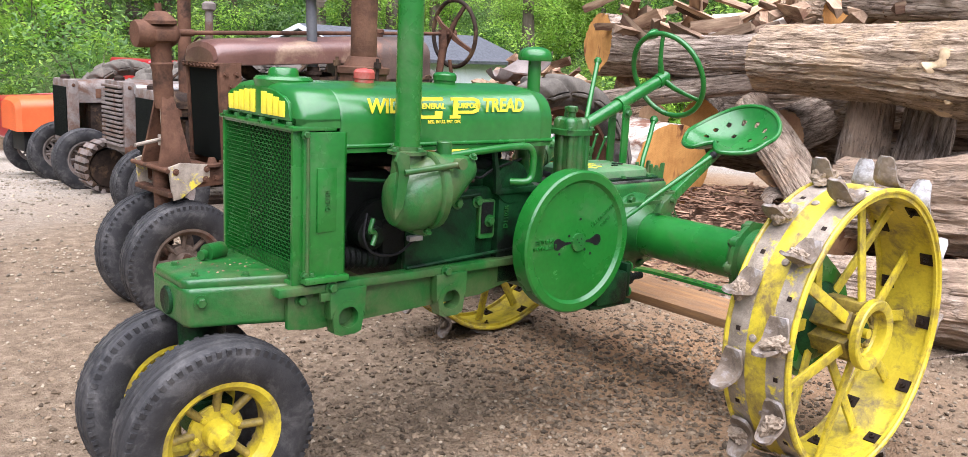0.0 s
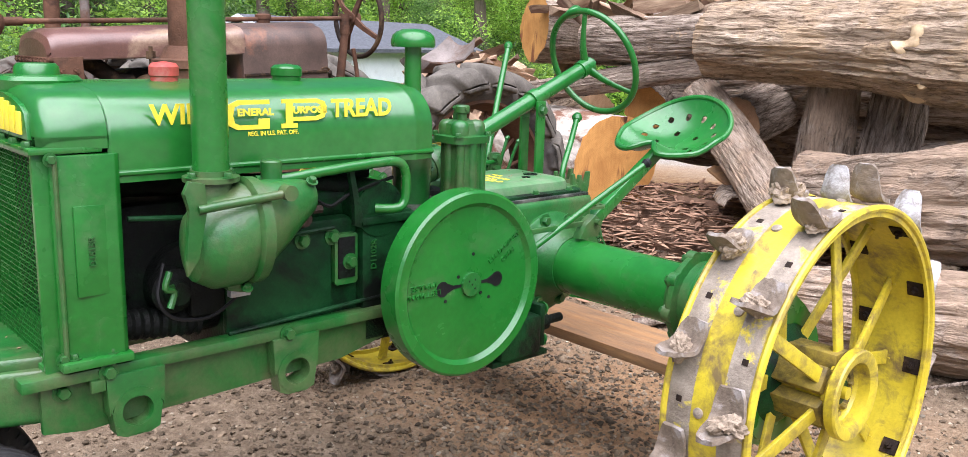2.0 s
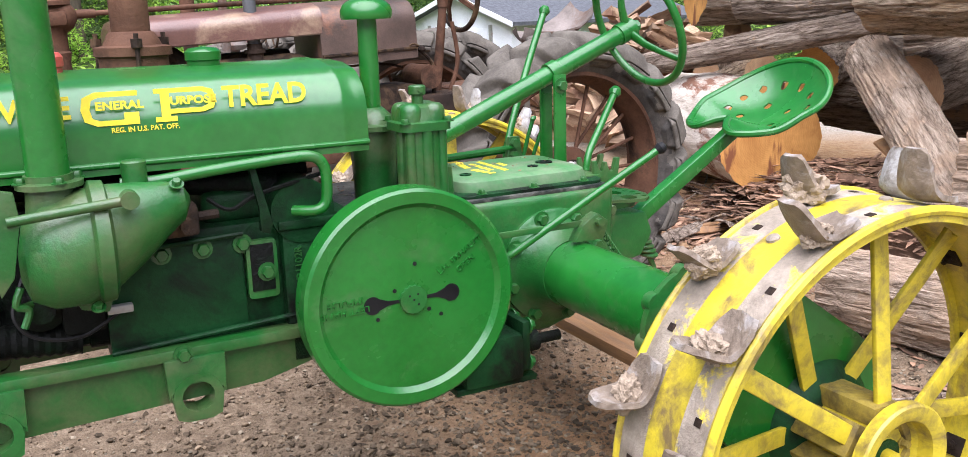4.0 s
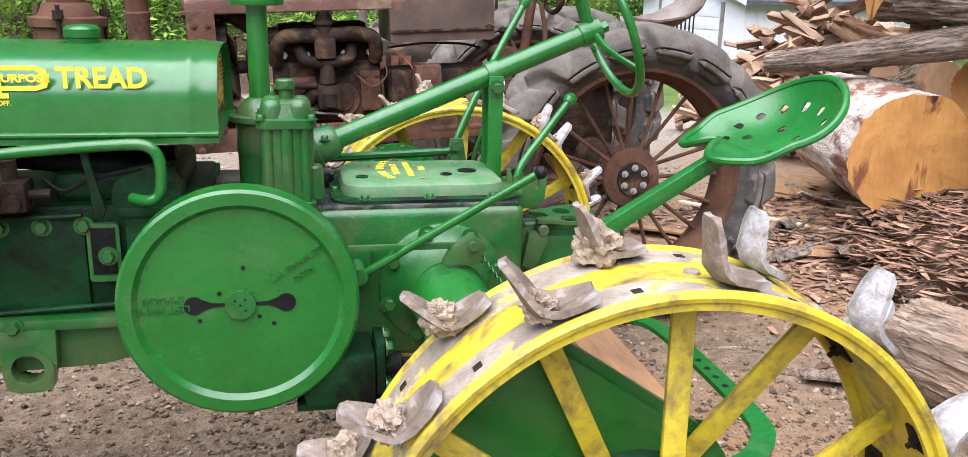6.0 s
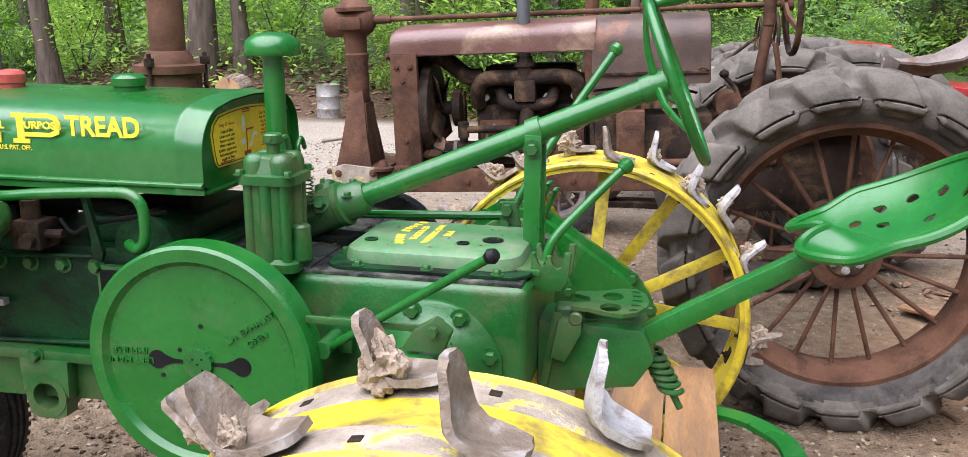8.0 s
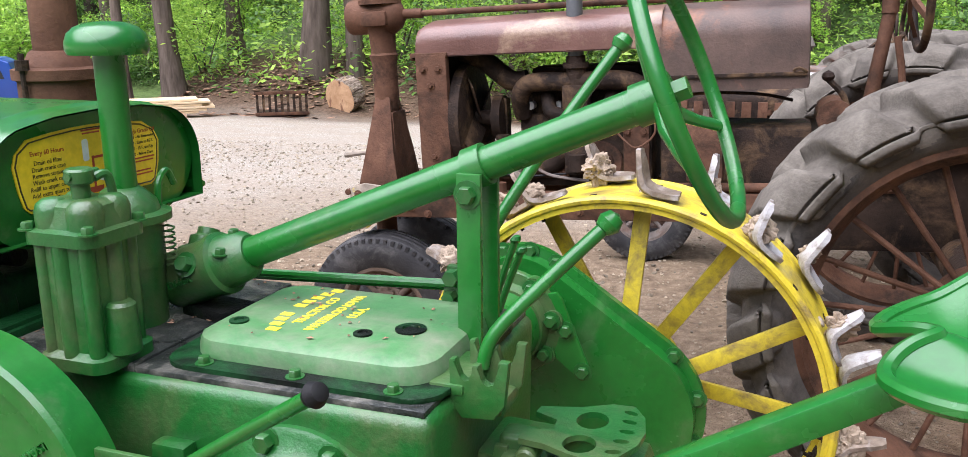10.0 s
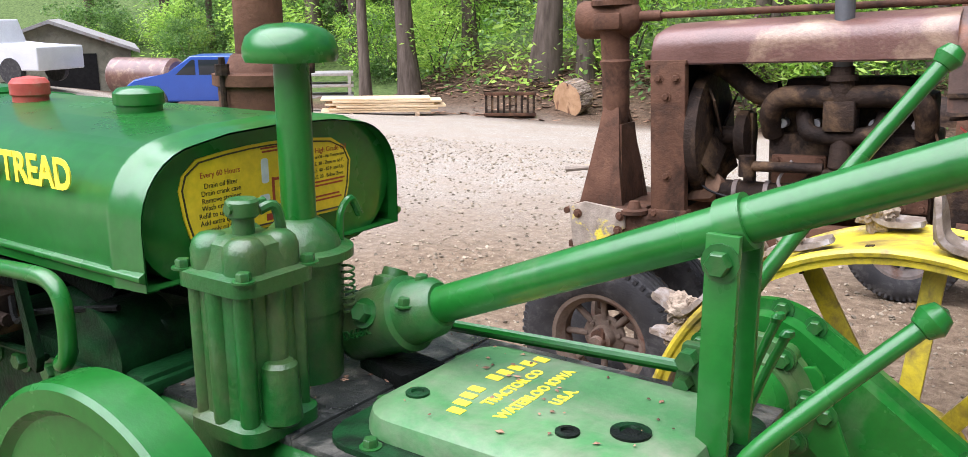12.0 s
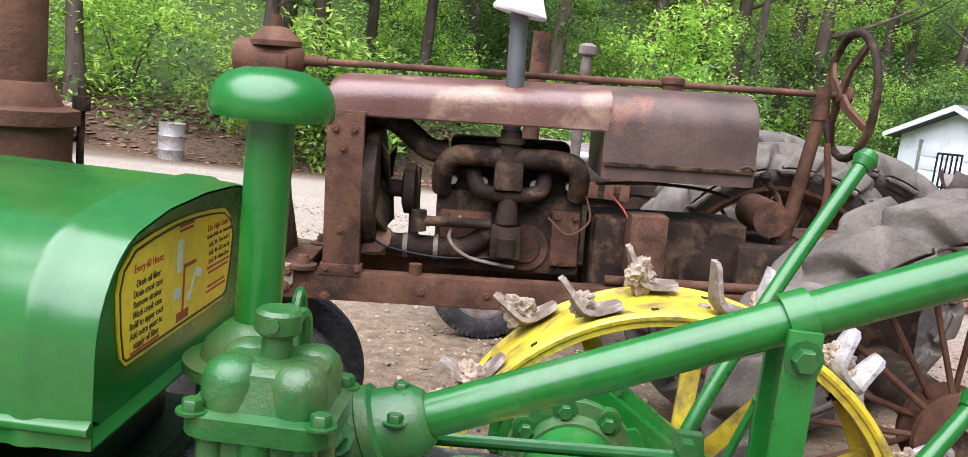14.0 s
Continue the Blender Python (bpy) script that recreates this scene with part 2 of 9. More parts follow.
def bark_mat(name, dark, mid, light, wood, plate, along, bare, rand):
    """Bark in cracked plates that run along the log, with bare wood where it has come off."""
    m = bpy.data.materials.new(name)
    m.use_nodes = True
    N, L = m.node_tree.nodes, m.node_tree.links
    p = N["Principled BSDF"]
    tc = N.new("ShaderNodeTexCoord")
    mp = N.new("ShaderNodeMapping")
    mp.inputs["Scale"].default_value = (1, 1, along)
    L.new(tc.outputs["Object"], mp.inputs[0])

    def nz(sc, det, rg=0.65, src=None):
        q = N.new("ShaderNodeTexNoise")
        q.inputs["Scale"].default_value, q.inputs["Detail"].default_value, q.inputs["Roughness"].default_value = sc, det, rg
        L.new(src or mp.outputs[0], q.inputs["Vector"])
        return q

    def ramp(src, *stops):
        r = N.new("ShaderNodeValToRGB")
        while len(r.color_ramp.elements) < len(stops):
            r.color_ramp.elements.new(0.5)
        for e, (pos, c) in zip(r.color_ramp.elements, stops):
            e.position, e.color = pos, (*c, 1)
        L.new(src, r.inputs[0])
        return r.outputs[0]

    def mixed(kind, fac, a, b):
        q = N.new("ShaderNodeMix")
        q.data_type, q.blend_type = 'RGBA', kind
        if isinstance(fac, float):
            q.inputs[0].default_value = fac
        else:
            L.new(fac, q.inputs[0])
        L.new(a, q.inputs[6])
        L.new(b, q.inputs[7])
        return q.outputs[2]
    wob = nz(plate * 0.9, 4)
    add = N.new("ShaderNodeVectorMath")
    add.operation = 'MULTIPLY_ADD'
    add.inputs[1].default_value = (1.3 / plate,) * 3
    L.new(wob.outputs[1], add.inputs[0])
    L.new(mp.outputs[0], add.inputs[2])
    vor = N.new("ShaderNodeTexVoronoi")
    vor.feature = 'DISTANCE_TO_EDGE'
    vor.inputs["Scale"].default_value = plate
    L.new(add.outputs[0], vor.inputs["Vector"])
    crack = ramp(vor.outputs["Distance"], (0.0, (0.5, 0.47, 0.44)), (0.07, (0.88, 0.87, 0.86)), (0.25, (1.05, 1.05, 1.05)))
    furrow = ramp(nz(plate * 2.2, 5, 0.8).outputs[0], (0.34, (0.42, 0.4, 0.38)), (0.46, (0.9, 0.89, 0.88)), (0.62, (1.12, 1.12, 1.12)))
    crack = mixed('MULTIPLY', 1.0, crack, furrow)
    tone = ramp(nz(plate * 0.55, 8, 0.72).outputs[0], (0.3, dark), (0.5, mid), (0.7, light))
    grain = ramp(nz(plate * 5, 6, 0.75).outputs[0], (0.3, (0.66, 0.64, 0.62)), (0.55, (1.0, 1.0, 1.0)), (0.75, (1.2, 1.19, 1.17)))
    col = mixed('MULTIPLY', 1.0, mixed('MULTIPLY', 1.0, tone, crack), grain)
    woody = mixed('MULTIPLY', 1.0, ramp(nz(plate * 1.6, 6, 0.7).outputs[0], (0.3, tuple(v * 0.6 for v in wood)), (0.65, wood)), grain)
    mask = ramp(nz(2.4, 7, 0.7, tc.outputs["Object"]).outputs[0], (0.66 - 0.4 * bare, (0, 0, 0)), (0.71 - 0.4 * bare, (1, 1, 1)))
    col = mixed('MIX', mask, col, woody)
    oi = N.new("ShaderNodeObjectInfo")
    col = mixed('MULTIPLY', 1.0, col, ramp(oi.outputs["Random"], (0.0, (1 - rand,) * 3), (1.0, (1 + rand, 1 + rand * 0.95, 1 + rand * 0.9))))
    L.new(col, p.inputs["Base Color"])
    p.inputs["Roughness"].default_value = 0.92
    p.inputs["Specular IOR Level"].default_value = 0.15
    hgt = mixed('MULTIPLY', 1.0, crack, grain)
    b = N.new("ShaderNodeBump")
    b.inputs["Strength"].default_value, b.inputs["Distance"].default_value = 1.0, 0.02
    L.new(hgt, b.inputs["Height"])
    L.new(b.outputs[0], p.inputs["Normal"])
    return m


BARK = bark_mat("furrowed_bark", (0.19, 0.145, 0.11), (0.4, 0.325, 0.255), (0.62, 0.53, 0.43), (0.58, 0.41, 0.25), 13, 0.16, 0.2, 0.25)
BARK_TAN = bark_mat("stripped_tan_trunk", (0.4, 0.29, 0.19), (0.62, 0.48, 0.34), (0.76, 0.63, 0.48), (0.72, 0.53, 0.34), 16, 0.17, 0.42, 0.12)
BARK_DULL = bark_mat("dull_grey_brown_bark", (0.28, 0.21, 0.155), (0.44, 0.35, 0.265), (0.58, 0.48, 0.38), (0.5, 0.37, 0.26), 14, 0.22, 0.5, 0.14)


def wood_end(name, ca, cb, cc):
    """Sawn end grain: faint rings round the log's own axis, saw marks across, patches of damp and dark streaks."""
    m = bpy.data.materials.new(name)
    m.use_nodes = True
    N, L = m.node_tree.nodes, m.node_tree.links
    p = N["Principled BSDF"]
    tc = N.new("ShaderNodeTexCoord")

    def nz(sc, det, rg, stretch, dist=0.0):
        mp = N.new("ShaderNodeMapping")
        mp.inputs["Scale"].default_value = stretch
        mp.inputs["Rotation"].default_value = (0, 0, 0.7)
        L.new(tc.outputs["Object"], mp.inputs[0])
        q = N.new("ShaderNodeTexNoise")
        q.inputs["Scale"].default_value, q.inputs["Detail"].default_value = sc, det
        q.inputs["Roughness"].default_value, q.inputs["Distortion"].default_value = rg, dist
        L.new(mp.outputs[0], q.inputs["Vector"])
        return q.outputs[0]

    def ramp(src, *stops):
        r = N.new("ShaderNodeValToRGB")
        while len(r.color_ramp.elements) < len(stops):
            r.color_ramp.elements.new(0.5)
        for e, (pos, c) in zip(r.color_ramp.elements, stops):
            e.position, e.color = pos, (*c, 1)
        L.new(src, r.inputs[0])
        return r.outputs[0]

    def mixed(kind, fac, a, b):
        q = N.new("ShaderNodeMix")
        q.data_type, q.blend_type = 'RGBA', kind
        if isinstance(fac, float):
            q.inputs[0].default_value = fac
        else:
            L.new(fac, q.inputs[0])
        L.new(a, q.inputs[6])
        L.new(b, q.inputs[7])
        return q.outputs[2]
    w = N.new("ShaderNodeTexWave")
    w.wave_type, w.rings_direction = 'RINGS', 'Z'
    w.inputs["Scale"].default_value, w.inputs["Distortion"].default_value = 22, 5
    w.inputs["Detail"].default_value, w.inputs["Detail Scale"].default_value = 3, 1.2
    L.new(tc.outputs["Object"], w.inputs[0])
    rings = ramp(w.outputs[1], (0.1, (0.95, 0.94, 0.92)), (0.6, (1.02, 1.02, 1.02)))
    tone = ramp(nz(3.2, 6, 0.65, (1, 1, 1), 0.6), (0.3, ca), (0.62, cb))
    saw = ramp(nz(40, 4, 0.7, (1, 0.2, 1)), (0.3, (0.88, 0.87, 0.85)), (0.7, (1.06, 1.06, 1.06)))
    col = mixed('MULTIPLY', 1.0, mixed('MULTIPLY', 1.0, tone, rings), saw)
    rgb = N.new("ShaderNodeRGB")
    rgb.outputs[0].default_value = (*cc, 1)
    streak = ramp(nz(4.2, 5, 0.6, (1.0, 0.28, 1), 0.4), (0.535, (0, 0, 0)), (0.59, (1, 1, 1)))
    col = mixed('MIX', streak, col, rgb.outputs[0])
    check = ramp(nz(7.0, 3, 0.5, (1.0, 0.2, 1), 0.8), (0.62, (1, 1, 1)), (0.66, (0.16, 0.1, 0.07)))
    col = mixed('MULTIPLY', 1.0, col, check)
    L.new(col, p.inputs["Base Color"])
    p.inputs["Roughness"].default_value = 0.8
    b = N.new("ShaderNodeBump")
    b.inputs["Strength"].default_value, b.inputs["Distance"].default_value = 0.5, 0.008
    L.new(saw, b.inputs["Height"])
    L.new(b.outputs[0], p.inputs["Normal"])
    return m


CUT = wood_end("orange_end_grain", (0.38, 0.165, 0.036), (0.62, 0.32, 0.085), (0.19, 0.065, 0.022))
CUT_PALE = wood_end("pale_end_grain", (0.36, 0.2, 0.095), (0.56, 0.36, 0.2), (0.22, 0.11, 0.06))


def leaf_mat(name, a, b):
    m = bpy.data.materials.new(name)
    m.use_nodes = True
    N, L = m.node_tree.nodes, m.node_tree.links
    out = N["Material Output"]
    p = N["Principled BSDF"]
    g = N.new("ShaderNodeNewGeometry")
    oi = N.new("ShaderNodeObjectInfo")
    r = N.new("ShaderNodeValToRGB")
    r.color_ramp.elements[0].color, r.color_ramp.elements[1].color = (*a, 1), (*b, 1)
    L.new(g.outputs["Random Per Island"], r.inputs[0])
    hs = N.new("ShaderNodeHueSaturation")
    mr = N.new("ShaderNodeMapRange")
    mr.inputs[3].default_value, mr.inputs[4].default_value = 0.6, 1.35
    L.new(oi.outputs["Random"], mr.inputs[0])
    L.new(mr.outputs[0], hs.inputs["Value"])
    L.new(r.outputs[0], hs.inputs["Color"])
    L.new(hs.outputs[0], p.inputs["Base Color"])
    p.inputs["Roughness"].default_value = 0.5
    t = N.new("ShaderNodeBsdfTranslucent")
    L.new(hs.outputs[0], t.inputs[0])
    mx = N.new("ShaderNodeMixShader")
    mx.inputs[0].default_value = 0.5
    L.new(p.outputs[0], mx.inputs[1])
    L.new(t.outputs[0], mx.inputs[2])
    L.new(mx.outputs[0], out.inputs[0])
    return m


LEAF = leaf_mat("bright_leaves", (0.15, 0.32, 0.035), (0.5, 0.7, 0.12))
LEAF_DARK = leaf_mat("forest_leaves", (0.05, 0.13, 0.03), (0.22, 0.38, 0.085))


def ground_mat():
    m = bpy.data.materials.new("dirt_and_gravel")
    m.use_nodes = True
    N, L = m.node_tree.nodes, m.node_tree.links
    p = N["Principled BSDF"]
    tc = N.new("ShaderNodeTexCoord")

    def nz(sc, det, rg=0.6, dist=0.0):
        q = N.new("ShaderNodeTexNoise")
        q.inputs["Scale"].default_value, q.inputs["Detail"].default_value = sc, det
        q.inputs["Roughness"].default_value, q.inputs["Distortion"].default_value = rg, dist
        L.new(tc.outputs["Object"], q.inputs["Vector"])
        return q.outputs[0]

    def rp(src, *stops):
        r = N.new("ShaderNodeValToRGB")
        while len(r.color_ramp.elements) < len(stops):
            r.color_ramp.elements.new(0.5)
        for e, (pos, c) in zip(r.color_ramp.elements, stops):
            e.position, e.color = pos, (*c, 1)
        L.new(src, r.inputs[0])
        return r.outputs[0]

    def mix(fac, a, b):
        q = N.new("ShaderNodeMix")
        q.data_type = 'RGBA'
        L.new(fac, q.inputs[0])
        L.new(a, q.inputs[6])
        L.new(b, q.inputs[7])
        return q.outputs[2]
    big = nz(0.7, 5, 0.6, 0.3)
    mid = nz(5, 6, 0.65)
    vor = N.new("ShaderNodeTexVoronoi")
    vor.inputs["Scale"].default_value = 95
    L.new(tc.outputs["Object"], vor.inputs["Vector"])
    pebble = rp(vor.outputs["Color"], (0.0, (0.185, 0.156, 0.12)), (0.5, (0.346, 0.309, 0.251)), (1.0, (0.584, 0.542, 0.457)))
    dirt = rp(nz(11, 10, 0.82), (0.3, (0.0872, 0.062, 0.0391)), (0.5, (0.206, 0.152, 0.0992)), (0.7, (0.38, 0.299, 0.205)))
    saw = rp(nz(14, 10, 0.82), (0.3, (0.198, 0.112, 0.0573)), (0.5, (0.356, 0.217, 0.114)), (0.7, (0.523, 0.359, 0.209)))
    sep = N.new("ShaderNodeSeparateXYZ")
    L.new(tc.outputs["Object"], sep.inputs[0])

    def blotch(ax, ay, rad, soft):
        v = N.new("ShaderNodeVectorMath")
        v.operation = 'DISTANCE'
        L.new(tc.outputs["Object"], v.inputs[0])
        v.inputs[1].default_value = (ax, ay, 0)
        ma = N.new("ShaderNodeMath")
        ma.operation = 'MULTIPLY_ADD'
        L.new(big, ma.inputs[0])
        ma.inputs[1].default_value = 2.2
        L.new(v.outputs[1], ma.inputs[2])
        mr = N.new("ShaderNodeMapRange")
        mr.inputs[1].default_value, mr.inputs[2].default_value = rad - soft + 1.1, rad + soft + 1.1
        mr.inputs[3].default_value, mr.inputs[4].default_value = 1, 0
        L.new(ma.outputs[0], mr.inputs[0])
        return mr.outputs[0]
    soil = rp(nz(1.6, 6, 0.7, 0.5), (0.42, (0, 0, 0)), (0.6, (0.85, 0.85, 0.85)))
    col = mix(soil, pebble, rp(nz(30, 6, 0.75), (0.3, (0.185, 0.145, 0.105)), (0.5, (0.339, 0.286, 0.221)), (0.72, (0.554, 0.492, 0.404))))
    col = mix(blotch(-0.6, 0.6, 5.6, 1.6), col, dirt)
    col = mix(blotch(0.4, -0.3, 0.9, 0.6), col, saw)
    col = mix(blotch(4.2, 2.0, 2.3, 0.8), col, saw)
    litter = rp(nz(9, 8, 0.8), (0.35, (0.05, 0.034, 0.022)), (0.6, (0.17, 0.115, 0.075)))
    far = N.new("ShaderNodeMapRange")
    far.inputs[1].default_value, far.inputs[2].default_value = 16.5, 18.5
    L.new(sep.outputs[1], far.inputs[0])
    col = mix(far.outputs[0], col, litter)
    wood_floor = rp(mid, (0.3, (0.035, 0.06, 0.018)), (0.6, (0.11, 0.16, 0.05)))
    deep = N.new("ShaderNodeMapRange")
    deep.inputs[1].default_value, deep.inputs[2].default_value = 21.5, 24.0
    L.new(sep.outputs[1], deep.inputs[0])
    col = mix(deep.outputs[0], col, wood_floor)
    east = N.new("ShaderNodeMapRange")
    east.inputs[1].default_value, east.inputs[2].default_value = 14.0, 17.0
    L.new(sep.outputs[0], east.inputs[0])
    col = mix(east.outputs[0], col, wood_floor)
    grass = rp(mid, (0.3, (0.06, 0.11, 0.03)), (0.7, (0.16, 0.23, 0.06)))
    col = mix(blotch(7.5, 14.5, 5.0, 1.0), col, grass)
    L.new(col, p.inputs["Base Color"])
    p.inputs["Roughness"].default_value = 0.95
    p.inputs["Specular IOR Level"].default_value = 0.1
    add = N.new("ShaderNodeMath")
    add.operation = 'ADD'
    L.new(nz(55, 8, 0.85), add.inputs[0])
    L.new(vor.outputs["Distance"], add.inputs[1])
    b = N.new("ShaderNodeBump")
    b.inputs["Strength"].default_value, b.inputs["Distance"].default_value = 0.75, 0.018
    L.new(add.outputs[0], b.inputs["Height"])
    L.new(b.outputs[0], p.inputs["Normal"])
    return m


GROUND = ground_mat()

# ---------------------------------------------------------------- mesh tools


def finish(bm, angle=38):
    bmesh.ops.recalc_face_normals(bm, faces=bm.faces)
    lim = radians(angle)
    for f in bm.faces:
        f.smooth = True
    for e in bm.edges:
        if len(e.link_faces) == 2:
            e.smooth = e.calc_face_angle(0.0) < lim


def mesh_of(name, bm, *mats):
    finish(bm)
    me = bpy.data.meshes.new(name)
    bm.to_mesh(me)
    bm.free()
    for m in mats:
        me.materials.append(m)
    return me


def part(name, bm, material, parent, label="", m=None):
    """One mesh object under a thing or a part. bm may be a mesh that is shared."""
    me = bm if isinstance(bm, bpy.types.Mesh) else mesh_of(name, bm, *(material if isinstance(material, tuple) else (material,)))
    ob = new(name, me)
    ob.parent = parent
    if m is not None:
        ob.matrix_basis = m
    if label:
        ob["label"] = label
    return ob


def thing(name, label, category, m=None, group="", kind="", bm=None, material=None):
    """A top-level thing: an Empty at its base, or a mesh."""
    ob = new(name, mesh_of(name, bm, *(material if isinstance(material, tuple) else (material,))) if bm else None)
    if not bm:
        ob.empty_display_size = 0.1
    if m is not None:
        ob.matrix_basis = m
    return tagged(ob, label, category, group, kind)


def B():
    return bmesh.new()


def bevel_new(bm, verts, off, seg=2):
    if off > 0:
        es = list({e for v in verts for e in v.link_edges})
        bmesh.ops.bevel(bm, geom=es, offset=off, segments=seg, affect='EDGES', profile=0.6, clamp_overlap=True)


def box(bm, x0, x1, y0, y1, z0, z1, bev=0.0, m=None, seg=2):
    mat4 = Matrix.Translation(((x0 + x1) / 2, (y0 + y1) / 2, (z0 + z1) / 2)) @ Matrix.Diagonal((abs(x1 - x0), abs(y1 - y0), abs(z1 - z0), 1))
    r = bmesh.ops.create_cube(bm, size=1, matrix=(m @ mat4) if m is not None else mat4)
    bevel_new(bm, r["verts"], bev, seg)
    return bm


def prism(bm, pts, axis, d0, d1, bev=0.0, seg=2, m=None):
    """A polygon, drawn in the two axes that are left (x z for 'y', x y for 'z', y z for 'x'), pushed from d0 to d1."""
    def put(a, b, d):
        v = {'y': (a, d, b), 'z': (a, b, d), 'x': (d, a, b)}[axis]
        return m @ Vector(v) if m is not None else Vector(v)
    lo = [bm.verts.new(put(a, b, d0)) for a, b in pts]
    hi = [bm.verts.new(put(a, b, d1)) for a, b in pts]
    n = len(pts)
    bm.faces.new(lo[::-1])
    bm.faces.new(hi)
    for i in range(n):
        bm.faces.new((lo[i], lo[(i + 1) % n], hi[(i + 1) % n], hi[i]))
    bevel_new(bm, lo + hi, bev, seg)
    return bm


def basis(d):
    d = Vector(d).normalized()
    u = d.orthogonal().normalized()
    return u, d.cross(u)


def lathe(bm, prof, origin, axis, seg=32, closed=False):
    """Turn a profile of (radius, height) round an axis."""
    o, ax = Vector(origin), Vector(axis).normalized()
    if abs(ax.z) < 0.9:
        u = ax.cross(Vector((0, 0, 1))).normalized()
    else:
        u = Vector((1, 0, 0))
    w = ax.cross(u)
    rings = []
    for r, h in prof:
        if r < 1e-6:
            rings.append([bm.verts.new(o + ax * h)])
        else:
            rings.append([bm.verts.new(o + ax * h + (u * math.cos(a) + w * math.sin(a)) * r) for a in (2 * math.pi * i / seg for i in range(seg))])
    pairs = list(zip(rings, rings[1:]))
    if closed:
        pairs.append((rings[-1], rings[0]))
    for a, b in pairs:
        for i in range(seg):
            j = (i + 1) % seg
            if len(a) == 1 and len(b) == 1:
                continue
            if len(a) == 1:
                bm.faces.new((a[0], b[i], b[j]))
            elif len(b) == 1:
                bm.faces.new((a[i], b[0], a[j]))
            else:
                bm.faces.new((a[i], b[i], b[j], a[j]))
    if not closed:
        for r in (rings[0], rings[-1]):
            if len(r) > 1:
                bm.faces.new(r)
    return bm


def cyl(bm, a, b, r, r2=None, seg=20, bev=0.0):
    a, b = Vector(a), Vector(b)
    h = (b - a).length
    r2 = r if r2 is None else r2
    if bev:
        prof = [(r - bev, 0), (r, bev), (r2, h - bev), (r2 - bev, h)]
    else:
        prof = [(r, 0), (r2, h)]
    return lathe(bm, prof, a, b - a, seg)


def smooth_path(pts, steps=6):
    pts = [Vector(p) for p in pts]
    out = []
    for i in range(len(pts) - 1):
        p0, p1, p2, p3 = pts[max(i - 1, 0)], pts[i], pts[i + 1], pts[min(i + 2, len(pts) - 1)]
        for k in range(steps):
            t = k / steps
            out.append(0.5 * ((2 * p1) + (p2 - p0) * t + (2 * p0 - 5 * p1 + 4 * p2 - p3) * t * t + (3 * p1 - p0 - 3 * p2 + p3) * t ** 3))
    out.append(pts[-1])
    return out


def tube(bm, pts, r, seg=10, closed=False):
    pts = [Vector(p) for p in pts]
    n = len(pts)
    rr = r if hasattr(r, "__len__") else [r] * n
    u = None
    rings = []
    for i, p in enumerate(pts):
        d = (pts[(i + 1) % n] - pts[i - 1]) if closed else (pts[min(i + 1, n - 1)] - pts[max(i - 1, 0)])
        d.normalize()
        if u is None:
            u = d.orthogonal()
        u = (u - d * u.dot(d)).normalized()
        w = d.cross(u)
        rings.append([bm.verts.new(p + (u * math.cos(a) + w * math.sin(a)) * rr[i]) for a in (2 * math.pi * k / seg for k in range(seg))])
    for i in range(n if closed else n - 1):
        a, b = rings[i], rings[(i + 1) % n]
        for k in range(seg):
            bm.faces.new((a[k], a[(k + 1) % seg], b[(k + 1) % seg], b[k]))
    if not closed:
        bm.faces.new(rings[0])
        bm.faces.new(rings[-1])
    return bm


def skin(bm, rings, cap=True):
    vs = [[bm.verts.new(p) for p in r] for r in rings]
    n = len(vs[0])
    for a, b in zip(vs, vs[1:]):
        for k in range(n):
            bm.faces.new((a[k], a[(k + 1) % n], b[(k + 1) % n], b[k]))
    if cap:
        bm.faces.new(vs[0])
        bm.faces.new(vs[-1])
    return bm


def arc(cx, cz, r, a0, a1, n=8):
    return [(cx + r * math.cos(radians(a0 + (a1 - a0) * i / n)), cz + r * math.sin(radians(a0 + (a1 - a0) * i / n))) for i in range(n + 1)]


def rbox2(x0, x1, z0, z1, r, n=5):
    return arc(x1 - r, z1 - r, r, 0, 90, n) + arc(x0 + r, z1 - r, r, 90, 180, n) + arc(x0 + r, z0 + r, r, 180, 270, n) + arc(x1 - r, z0 + r, r, 270, 360, n)


def lump(bm, c, r, seed, sx=1.0, sy=1.0, sz=1.0, sub=2, amp=0.35):
    r0 = bmesh.ops.create_icosphere(bm, subdivisions=sub, radius=1.0)
    off = Vector((seed * 3.7, seed * 1.3, seed * 2.1))
    for v in r0["verts"]:
        k = 1 + amp * noise.noise(v.co * 1.6 + off) + amp * 0.6 * noise.noise(v.co * 4 + off)
        v.co = Vector((v.co.x * sx, v.co.y * sy, v.co.z * sz)) * (r * k) + Vector(c)


def bolt_mesh(name, r, h, material):
    bm = B()
    lathe(bm, [(r * 1.5, 0), (r * 1.5, h * 0.2)], (0, 0, 0), (0, 0, 1), 12)
    lathe(bm, [(r, h * 0.2), (r, h * 0.85), (r * 0.85, h)], (0, 0, 0), (0, 0, 1), 6)
    return mesh_of(name, bm, material)


def aim(p, d):
    return Matrix.Translation(p) @ Vector(d).to_track_quat('Z', 'Y').to_matrix().to_4x4()


